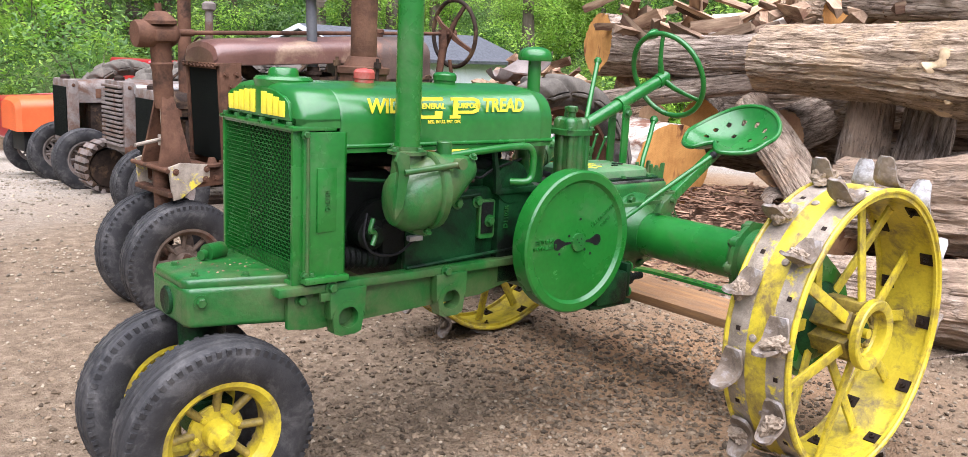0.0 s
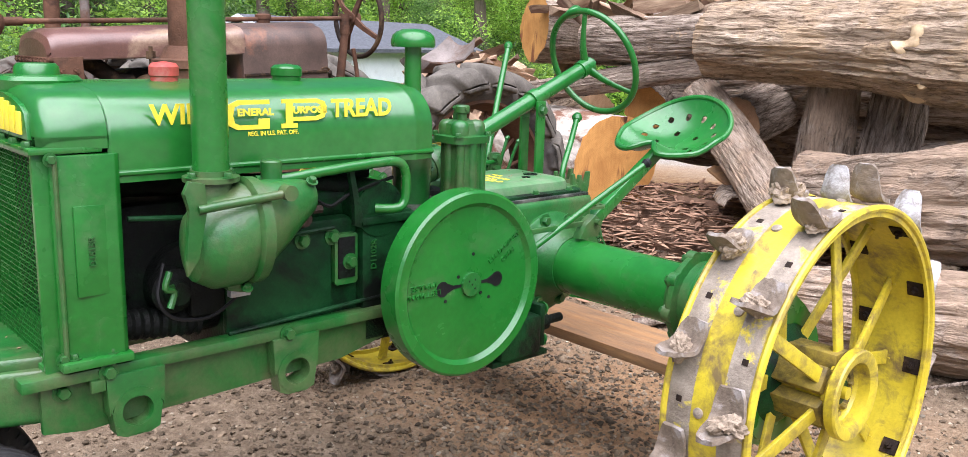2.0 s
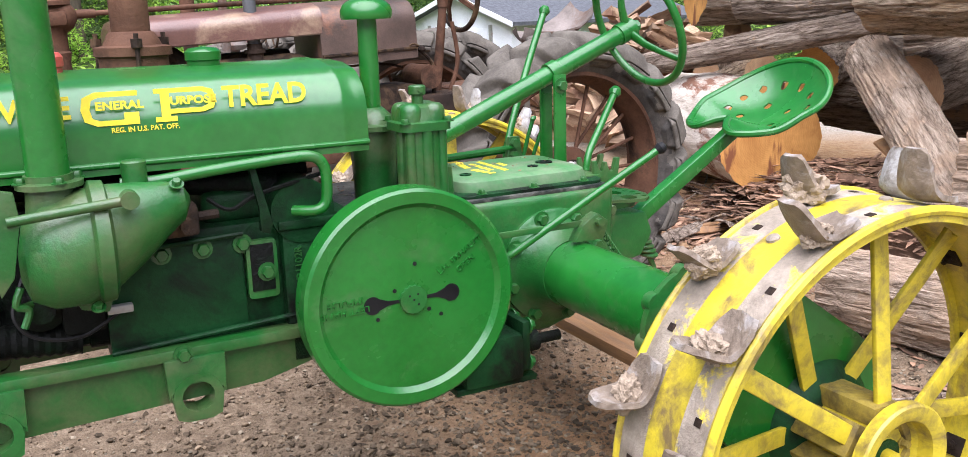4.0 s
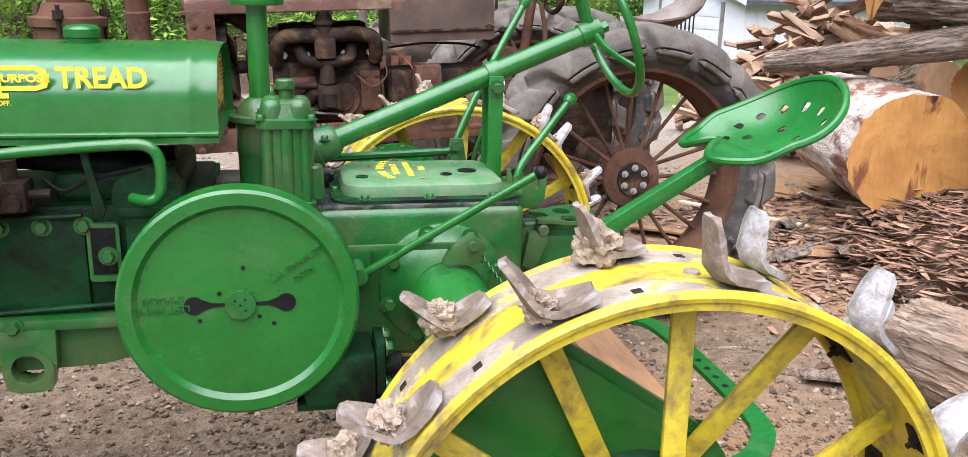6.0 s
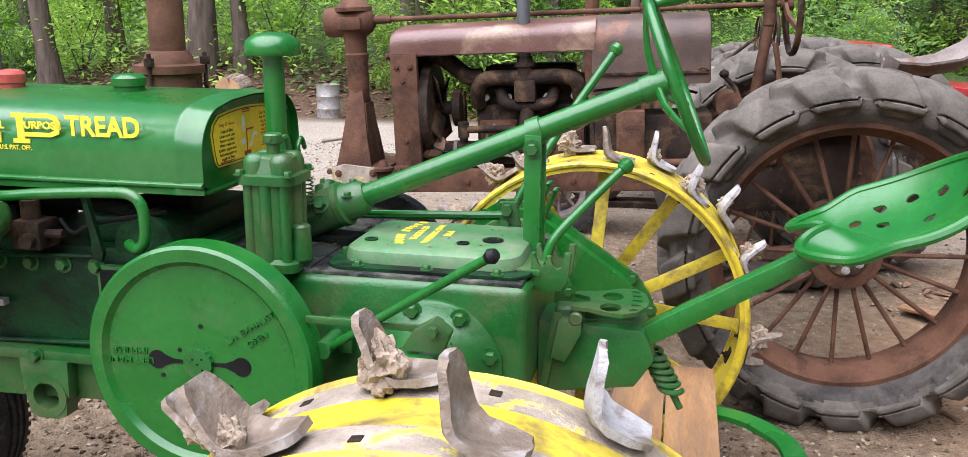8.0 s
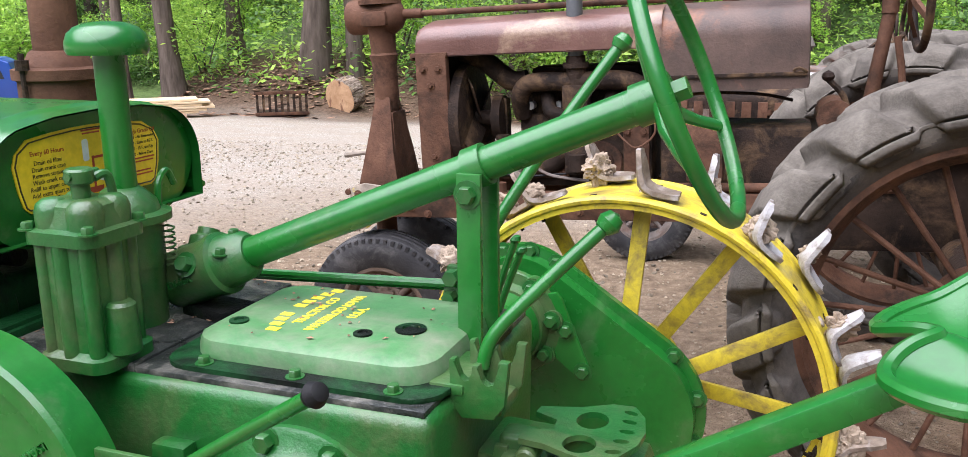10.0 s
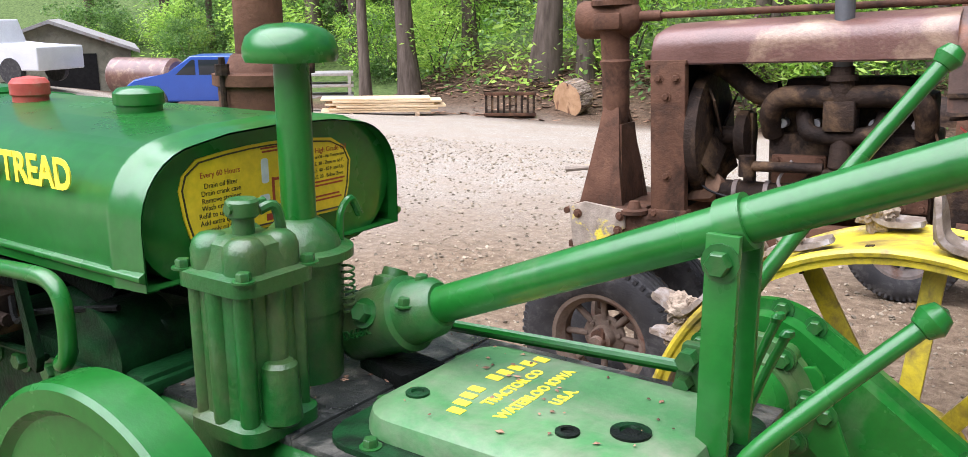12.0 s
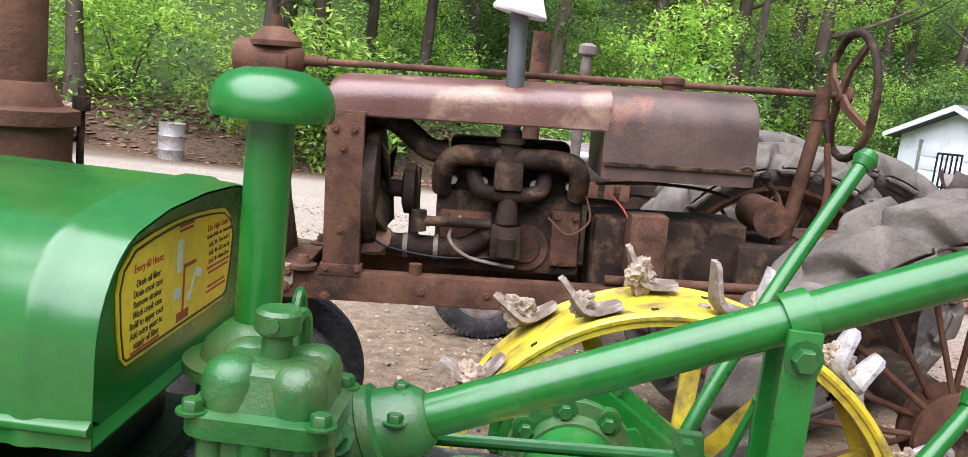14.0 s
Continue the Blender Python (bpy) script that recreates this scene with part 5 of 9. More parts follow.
bolts(BOLT, [(-2.3, -0.09, 0.861), (-2.3, 0.09, 0.861), (-2.15, -0.16, 0.861), (-2.05, 0.18, 0.861)], (0, 0, 1), bolster)
bolts(BOLT_BIG, [(-2.31, -0.17, 0.79)], (-0.25, -1, 0), bolster)
bm = B()
cyl(bm, (-2.24, 0, 0.33), (-2.24, 0, 0.7), 0.07, 0.085, bev=0.01)
prism(bm, [(-2.3, 0.26), (-2.18, 0.26), (-2.16, 0.4), (-2.32, 0.4)], 'y', -0.09, 0.09, 0.015)
part("front_pedestal", bm, GREEN_GRIME_SHADE, tractor)
for s in (-1, 1):
    bm = B()
    y0, y1 = s * 0.255, s * 0.31
    prism(bm, [(-2.05, 0.68), (-1.95, 0.665), (-1.2, 0.69), (-0.95, 0.75), (-0.95, 0.83), (-2.05, 0.83)], 'y', y0, s * 0.275, 0.004)
    prism(bm, [(-2.1, 0.805), (-0.93, 0.805), (-0.93, 0.835), (-2.1, 0.835)], 'y', s * 0.25, y1, 0.006)
    rail = part("frame_rail", bm, GREEN_CAST, tractor)
    for x in (-1.835, -1.375):
        bm = B()
        lathe(bm, [(0.04, 0.0), (0.062, 0.0), (0.062, 0.07), (0.04, 0.07)], (x, s * 0.25, 0.705), (0, s, 0), 28, closed=True)
        prism(bm, [(x - 0.075, 0.81), (x - 0.07, 0.7), (x - 0.045, 0.745), (x + 0.045, 0.745), (x + 0.07, 0.7), (x + 0.075, 0.81)], 'y', s * 0.27, s * 0.318, 0.004)
        prism(bm, [(x - 0.066, 0.72), (x - 0.055, 0.65), (x - 0.03, 0.64), (x + 0.03, 0.64), (x + 0.055, 0.65), (x + 0.066, 0.72), (x + 0.045, 0.685), (x, 0.664), (x - 0.045, 0.685)], 'y', s * 0.27, s * 0.318)
        part("rail_ear", bm, GREEN_CAST, rail, "cast ear with a round hole")
    bolts(BOLT_BIG, [(-2.0, s * 0.275, 0.78), (-1.4, s * 0.31, 0.82), (-1.0, s * 0.31, 0.82), (-1.9, s * 0.31, 0.82)], (0, s, 0), rail)
    bm = B()
    box(bm, -1.945, -1.91, s * 0.31 - 0.008, s * 0.31 + 0.008, 0.775, 0.805, 0.003)
    part("stop_block", bm, GREEN_CAST, rail)

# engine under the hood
# its grimy colours also carry the shade of the bay
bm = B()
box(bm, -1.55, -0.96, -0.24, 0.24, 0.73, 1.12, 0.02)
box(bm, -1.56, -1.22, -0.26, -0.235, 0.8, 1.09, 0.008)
engine = part("engine_block", bm, GREEN_GRIME_SHADE, tractor, "grimy green engine block")
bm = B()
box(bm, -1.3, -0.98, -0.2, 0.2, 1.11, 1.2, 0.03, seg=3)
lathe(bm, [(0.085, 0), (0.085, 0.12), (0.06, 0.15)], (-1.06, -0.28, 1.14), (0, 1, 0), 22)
part("valve_cover", bm, GREEN_GRIME_SHADE, engine)
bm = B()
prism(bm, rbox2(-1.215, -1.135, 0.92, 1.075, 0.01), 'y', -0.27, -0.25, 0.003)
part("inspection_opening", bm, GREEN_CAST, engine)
# a flat dark block stands for the shade inside the opening
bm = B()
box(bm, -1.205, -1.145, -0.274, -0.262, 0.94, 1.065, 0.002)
part("opening_dark", bm, GREASE_SHADE, engine)
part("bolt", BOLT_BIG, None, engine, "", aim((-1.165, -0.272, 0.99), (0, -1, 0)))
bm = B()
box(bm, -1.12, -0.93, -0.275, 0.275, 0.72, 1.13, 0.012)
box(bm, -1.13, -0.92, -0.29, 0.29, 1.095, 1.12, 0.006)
crank = part("crankcase", bm, GREEN_GRIME_SHADE, engine)
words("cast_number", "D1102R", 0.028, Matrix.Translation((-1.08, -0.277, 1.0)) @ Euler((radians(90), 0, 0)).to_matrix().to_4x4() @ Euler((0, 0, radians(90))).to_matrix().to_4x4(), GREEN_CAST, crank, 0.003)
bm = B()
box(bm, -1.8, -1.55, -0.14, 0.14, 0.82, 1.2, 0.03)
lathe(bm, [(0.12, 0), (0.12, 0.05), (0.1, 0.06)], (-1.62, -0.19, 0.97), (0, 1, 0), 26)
part("fan_housing", bm, GREASE_SHADE, engine)
bm = B()
for k in range(4):
    a = k * math.pi / 2 + 0.4
    m4 = Matrix.Translation((-1.81, 0, 1.08)) @ Matrix.Rotation(a, 4, 'X') @ Matrix.Rotation(0.5, 4, 'Z')
    box(bm, -0.004, 0.004, -0.05, 0.05, 0.03, 0.2, 0.002, m=m4)
cyl(bm, (-1.85, 0, 1.08), (-1.77, 0, 1.08), 0.04)
part("fan", bm, GREASE_SHADE, engine)
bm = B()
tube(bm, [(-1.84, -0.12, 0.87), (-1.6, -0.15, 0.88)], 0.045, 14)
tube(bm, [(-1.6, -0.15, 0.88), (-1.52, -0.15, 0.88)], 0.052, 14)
part("lower_water_hose", bm, GREASE_SHADE, engine)
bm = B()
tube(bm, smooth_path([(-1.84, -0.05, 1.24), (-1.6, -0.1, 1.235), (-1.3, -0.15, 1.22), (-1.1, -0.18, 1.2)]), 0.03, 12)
part("upper_water_pipe", bm, GREASE_SHADE, engine)
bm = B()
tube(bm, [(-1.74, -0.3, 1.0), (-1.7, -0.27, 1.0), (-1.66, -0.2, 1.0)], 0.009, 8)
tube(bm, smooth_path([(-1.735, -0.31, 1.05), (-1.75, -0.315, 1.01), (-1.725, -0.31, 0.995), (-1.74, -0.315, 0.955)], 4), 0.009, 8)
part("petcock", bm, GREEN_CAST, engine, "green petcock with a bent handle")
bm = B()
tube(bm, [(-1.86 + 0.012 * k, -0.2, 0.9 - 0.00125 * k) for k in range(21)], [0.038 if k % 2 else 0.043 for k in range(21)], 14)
part("ribbed_hose", bm, GREASE_SHADE, engine, "black ribbed hose")
for x0, z0_, x1, z1_ in ((-1.82, 1.19, -1.58, 1.17), (-1.5, 1.09, -1.22, 1.1), (-1.56, 0.84, -1.0, 0.865)):
    part("linkage_rod", tube(B(), [(x0, -0.272, z0_), (x1, -0.272, z1_)], 0.007, 8), GREEN_GRIME_SHADE, engine)
for k in range(4):
    part("bolt", BOLT_BIG, None, engine, "", aim((-1.52 + 0.1 * k, -0.26, 1.07), (0, -1, 0)))
    part("bolt", BOLT, None, engine, "", aim((-1.5 + 0.09 * k, -0.26, 0.82), (0, -1, 0)))
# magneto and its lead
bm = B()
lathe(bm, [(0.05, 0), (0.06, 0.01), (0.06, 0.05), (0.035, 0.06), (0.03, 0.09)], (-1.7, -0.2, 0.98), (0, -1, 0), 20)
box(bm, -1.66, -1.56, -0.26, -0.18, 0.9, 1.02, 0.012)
part("magneto", bm, GREASE_SHADE, engine)
bm = B()
tube(bm, smooth_path([(-1.73, -0.26, 1.06), (-1.76, -0.29, 0.98), (-1.72, -0.29, 0.92), (-1.62, -0.29, 0.905), (-1.53, -0.28, 0.95)]), 0.005, 6)
part("ignition_lead", bm, BLACK, engine)
bm = B()
box(bm, -1.56, -1.5, -0.29, -0.265, 0.945, 0.965, 0.004)
part("lead_clip", bm, GALV, engine)

# exhaust: elbow, manifold and tall stack
SX, SY = -1.648, -0.38
bm = B()
cyl(bm, (SX, SY, 1.29), (SX, SY, 2.55), 0.045, seg=32)
stack = part("exhaust_pipe", bm, GREEN, tractor, "tall straight green exhaust pipe")
bm = B()
lathe(bm, [(0.047, 0.0), (0.07, 0.002), (0.07, 0.014), (0.051, 0.016), (0.051, 0.03)], (SX, SY, 1.285), (0, 0, 1), 28)
fl = part("stack_flange", bm, GREEN_CAST, stack)
bolts(BOLT, [(SX + 0.06 * math.cos(a), SY + 0.06 * math.sin(a), 1.299) for a in (0.3, 1.9, 3.4, 5.0)], (0, 0, 1), fl)
bm = B()
# pear-shaped heater body lying along the engine
spine = [(-1.73, 1.12, 0.03), (-1.715, 1.13, 0.085), (-1.67, 1.14, 0.118), (-1.6, 1.15, 0.128), (-1.54, 1.165, 0.118), (-1.47, 1.19, 0.09), (-1.41, 1.215, 0.06), (-1.375, 1.225, 0.042), (-1.36, 1.228, 0.01)]
rings = []
for x, z, r in spine:
    rings.append([(x, -0.4 + r * 0.85 * math.cos(a), z + r * math.sin(a) * (1.0 if math.sin(a) > 0 else 1.05)) for a in (2 * math.pi * k / 24 for k in range(24))])
skin(bm, rings)
mani = part("exhaust_manifold", bm, GREEN_CAST, tractor, "pear-shaped cast green heat jacket")
bm = B()
cyl(bm, (SX, SY, 1.17), (SX, SY, 1.29), 0.062, 0.05, seg=28)
part("riser", bm, GREEN_CAST, mani)
bm = B()
cx, cz, rr = -1.565, 1.155, 0.128
rings = [[(cx + dx + 0.004 * k, -0.4 + (r) * 0.88 * math.cos(a), cz + r * 1.02 * math.sin(a)) for a in (2 * math.pi * q / 28 for q in range(28))] for k, (dx, r) in enumerate(((-0.016, 0.124), (-0.012, 0.137), (0.012, 0.135), (0.016, 0.118)))]
skin(bm, rings)
part("jacket_rib", bm, GREEN_CAST, mani)
bm = B()
prism(bm, [(-1.76, 1.31), (-1.72, 1.3), (-1.715, 1.24), (-1.74, 1.12), (-1.77, 1.08), (-1.775, 1.12), (-1.757, 1.24), (-1.775, 1.28)], 'y', -0.5, -0.485, 0.004)
tube(bm, [(-1.74, -0.5, 1.24), (-1.49, -0.5, 1.26)], 0.011, 10)
cyl(bm, (-1.5, -0.515, 1.26), (-1.5, -0.48, 1.26), 0.02)
lev = part("heat_lever", bm, GREEN_CAST, mani)
bm = B()
part("pipe_stub", cyl(B(), (-1.47, -0.36, 1.27), (-1.47, -0.36, 1.325), 0.028, bev=0.004), GREEN_CAST, mani)
prism(bm, [(-1.62, 1.0), (-1.56, 0.985), (-1.54, 1.05), (-1.64, 1.06)], 'y', -0.4, -0.34, 0.008)
part("drain_boss", bm, GREEN_CAST, mani)
bolts(BOLT, [(-1.39, -0.43, 1.27), (-1.585, -0.43, 1.01)], (0, -0.5, 0.8), mani)
# intake pipe along the block
bm = B()
tube(bm, smooth_path([(-1.5, -0.33, 1.268), (-1.42, -0.34, 1.268), (-1.3, -0.345, 1.28), (-1.12, -0.345, 1.292), (-1.045, -0.345, 1.29), (-1.015, -0.345, 1.26), (-1.012, -0.345, 1.2), (-1.02, -0.345, 1.165), (-1.045, -0.34, 1.15), (-1.09, -0.3, 1.148)], 5), 0.0145, 12)
part("oil_pipe", bm, GREEN, tractor, "bent green pipe")
bm = B()
prism(bm, [(-1.205, 1.28), (-1.185, 1.28), (-1.165, 1.17), (-1.15, 1.13), (-1.16, 1.1), (-1.185, 1.11), (-1.18, 1.17)], 'y', -0.325, -0.31, 0.003)
part("pipe_bracket", bm, GREEN_GRIME_SHADE, tractor)
bm = B()
box(bm, -1.42, -1.33, -0.33, -0.24, 1.12, 1.2, 0.015)
cyl(bm, (-1.38, -0.29, 1.19), (-1.38, -0.29, 1.25), 0.025)
cyl(bm, (-1.36, -0.33, 1.15), (-1.36, -0.35, 1.15), 0.02)
tube(bm, [(-1.45, -0.3, 1.16), (-1.28, -0.3, 1.165)], 0.012, 8)
part("carburettor", bm, RUST_DARK, tractor)
bm = B()
tube(bm, [(-1.33, -0.1, 1.21), (-1.0, -0.12, 1.23)], 0.02)
tube(bm, smooth_path([(-1.3, -0.28, 1.2), (-1.25, -0.3, 1.17), (-1.18, -0.3, 1.2), (-1.0, -0.26, 1.23)]), 0.006, 6)
part("fuel_line", bm, GREASE_SHADE, tractor)

# rusty intake casing beyond the hood
bm = B()
QX, QY = -1.355, 0.385
cyl(bm, (QX, QY, 1.585), (QX, QY, 2.5), 0.056, seg=26)
rstack = part("rusty_pipe", bm, RUST, tractor, "tall rusty steel pipe with a clamped casing")
bm = B()
lathe(bm, [(0.1, 1.1), (0.1, 1.46), (0.104, 1.465), (0.1, 1.47), (0.1, 1.53), (0.112, 1.535), (0.112, 1.56), (0.085, 1.565), (0.068, 1.6), (0.06, 1.605)], (QX, QY, 0), (0, 0, 1), 30)
cas = part("casing", bm, RUST, rstack)
for a in (0.5, 2.6, 4.7):
    bm = B()
    p = Vector((QX + 0.112 * math.cos(a), QY + 0.112 * math.sin(a), 0))
    cyl(bm, p + Vector((0, 0, 1.4)), p + Vector((0, 0, 1.6)), 0.007, seg=8)
    cyl(bm, p + Vector((0, 0, 1.56)), p + Vector((0, 0, 1.585)), 0.016, seg=8)
    part("clamp_bolt", bm, RUST_DARK, rstack)
bm = B()
box(bm, QX - 0.05, QX + 0.05, 0.2, QY, 1.08, 1.13, 0.01)
part("casing_bracket", bm, RUST_DARK, rstack)

# flywheel
FX, FZ, FY = -0.83, 0.903, -0.455
bm = B()
R = 0.296
lathe(bm, [(0.0, 0.012), (0.03, 0.012), (0.245, 0.014), (0.252, 0.008), (0.258, 0.0), (R - 0.008, 0.0), (R, 0.007), (R, 0.078), (R - 0.01, 0.085), (0.2, 0.085), (0.05, 0.1), (0.0, 0.1)], (FX, FY, FZ), (0, 1, 0), 72)
fly = part("flywheel", bm, GREEN, tractor, "solid green flywheel with two keyhole slots")
bm = B()
gear = []
for k in range(32):
    a = 2 * math.pi * k / 32
    r = 0.036 + (0.003 if k % 2 else 0)
    gear.append((FX + r * math.cos(a), FZ + r * math.sin(a)))
prism(bm, gear, 'y', FY + 0.002, FY + 0.02, 0.001)
hubp = part("flywheel_hub", bm, GREEN_CAST, fly)
for s in (-1, 1):
    bm = B()
    outl = []
    for k in range(21):
        a = math.radians(140 - 280 * k / 20)
        outl.append((FX + s * (0.112 + 0.024 * math.cos(a)), FZ + 0.024 * math.sin(a)))
    outl += [(FX + s * 0.07, FZ - 0.006), (FX + s * 0.038, FZ - 0.004), (FX + s * 0.038, FZ + 0.004), (FX + s * 0.07, FZ + 0.006)]
    prism(bm, outl, 'y', FY + 0.0105, FY + 0.02)
    part("keyhole_slot", bm, BLACK, fly, "dark keyhole slot through the flywheel")
for dx, dz in ((0.01, 0.095), (-0.05, 0.03), (-0.1, -0.04), (0.045, -0.035), (0.08, -0.055), (0.0, 0.0), (0.012, 0.014), (-0.012, 0.012), (0.012, -0.014)):
    bm = B()
    cyl(bm, (FX + dx, FY + (0.001 if abs(dx) < 0.02 and abs(dz) < 0.02 else 0.0105), FZ + dz), (FX + dx, FY + 0.02, FZ + dz), 0.0055 if abs(dx) > 0.02 or dz > 0.02 else 0.003, seg=10)
    part("drilled_hole", bm, BLACK, fly)


def fly_words(txt, size, dx, dz, ang):
    words("cast_lettering", txt, size, Matrix.Translation((FX + dx, FY + 0.0115, FZ + dz)) @ Euler((radians(90), 0, 0)).to_matrix().to_4x4() @ Euler((0, 0, radians(ang))).to_matrix().to_4x4(), GREEN, fly, 0.0025, 0, 1.1)


fly_words("IMPULSE", 0.024, -0.185, 0.02, 182)
fly_words("LEFT HAND", 0.024, -0.19, -0.006, 182)
fly_words("L.H. EXHAUST", 0.022, 0.14, 0.1, 33)
fly_words("OPEN", 0.022, 0.158, 0.074, 33)
bm = B()
lathe(bm, [(0.12, 0.0), (0.1, 0.14)], (FX, FY + 0.08, FZ), (0, 1, 0), 28)
part("flywheel_bearing", bm, GREASE_SHADE, tractor)

# transmission case and cover
bm = B()
CZ, RY = 1.092, 0.0
side_pts = [(-0.96, 0.68), (-0.6, 0.66), (-0.3, 0.66), (-0.1, 0.72), (-0.06, 0.8), (-0.055, CZ), (-0.96, CZ)]
prism(bm, side_pts, 'y', RY - 0.265, RY + 0.265, 0.025, 3)
case = part("transmission_case", bm, GREEN_CAST, tractor, "cast green transmission case")
bm = B()
prism(bm, [(-0.62, RY - 0.252), (-0.07, RY - 0.252), (-0.07, RY + 0.252), (-0.62, RY + 0.252)], 'z', CZ - 0.004, CZ + 0.008, 0.003)
prism(bm, [(-0.95, RY - 0.245), (-0.62, RY - 0.252), (-0.62, RY + 0.252), (-0.95, RY + 0.252)], 'z', CZ - 0.012, CZ + 0.012, 0.003)
part("case_gasket_deck", bm, DECK, case, "oily black deck round the cover")
bm = B()
base_ring = rbox2(-0.56, -0.09, RY - 0.195, RY + 0.15, 0.07, 6)
rings = [[(a, b, CZ + 0.005) for a, b in base_ring], [(a, b, CZ + 0.03) for a, b in base_ring]]
for k, (ins, z) in enumerate(((0.006, 0.047), (0.02, 0.055), (0.05, 0.058))):
    rr = rbox2(-0.56 + ins, -0.09 - ins, RY - 0.195 + ins, RY + 0.15 - ins, max(0.02, 0.07 - ins), 6)
    rings.append([(a, b, CZ + z) for a, b in rr])
skin(bm, rings)
cover = part("case_cover", bm, GREEN_DUSTY, case, "domed green cover with yellow lettering")
bm = B()
prism(bm, rbox2(-0.59, -0.06, RY - 0.235, RY + 0.19, 0.06, 5), 'z', CZ + 0.007, CZ + 0.017, 0.003)
part("cover_flange", bm, GREEN_GRIME_SHADE, cover)
bolts(BOLT, [(x, y, CZ + 0.016) for y in (RY - 0.215, RY + 0.172) for x in (-0.5, -0.32, -0.14)] + [(-0.577, RY - 0.1, CZ + 0.016), (-0.577, RY + 0.1, CZ + 0.016)], (0, 0, 1), cover)
for x, y, r in ((-0.5, -0.11, 0.018), (-0.255, -0.097, 0.017), (-0.185, -0.05, 0.028)):
    bm = B()
    lathe(bm, [(r, 0), (r, 0.006), (r * 0.55, 0.007), (r * 0.5, 0.003), (0, 0.003)], (x, y, CZ + 0.0555), (0, 0, 1), 20)
    plug = part("plug", bm, GREEN_GRIME_SHADE, cover, "dark screwed plug")
    if r > 0.025:
        bm = B()
        box(bm, x - 0.011, x + 0.011, y - 0.011, y + 0.011, CZ + 0.0585, CZ + 0.0595)
        part("square_hole", bm, GREASE_SHADE, plug)
for txt, sz, x, y in (("TRACTOR CO", 0.026, -0.395, RY - 0.01), ("WATERLOO IOWA", 0.026, -0.355, RY - 0.01), ("U.S.A.", 0.026, -0.315, RY + 0.0)):
    words("lettering", txt, sz, Matrix.Translation((x, y, CZ + 0.0585)) @ Euler((0, 0, radians(90))).to_matrix().to_4x4(), DECAL, cover, 0.0006, 0.0008, 0.9)
for i in range(10):
    if i == 4:
        continue
    bm = B()
    y = RY - 0.01 - 0.115 + 0.23 * i / 9
    x = -0.44 + 0.022 * (abs(i - 4.5) / 4.5) ** 2
    box(bm, x - 0.012, x + 0.012, y - 0.008, y + 0.008, CZ + 0.0582, CZ + 0.0592)
    part("name_block", bm, DECAL, cover, "plain yellow block")
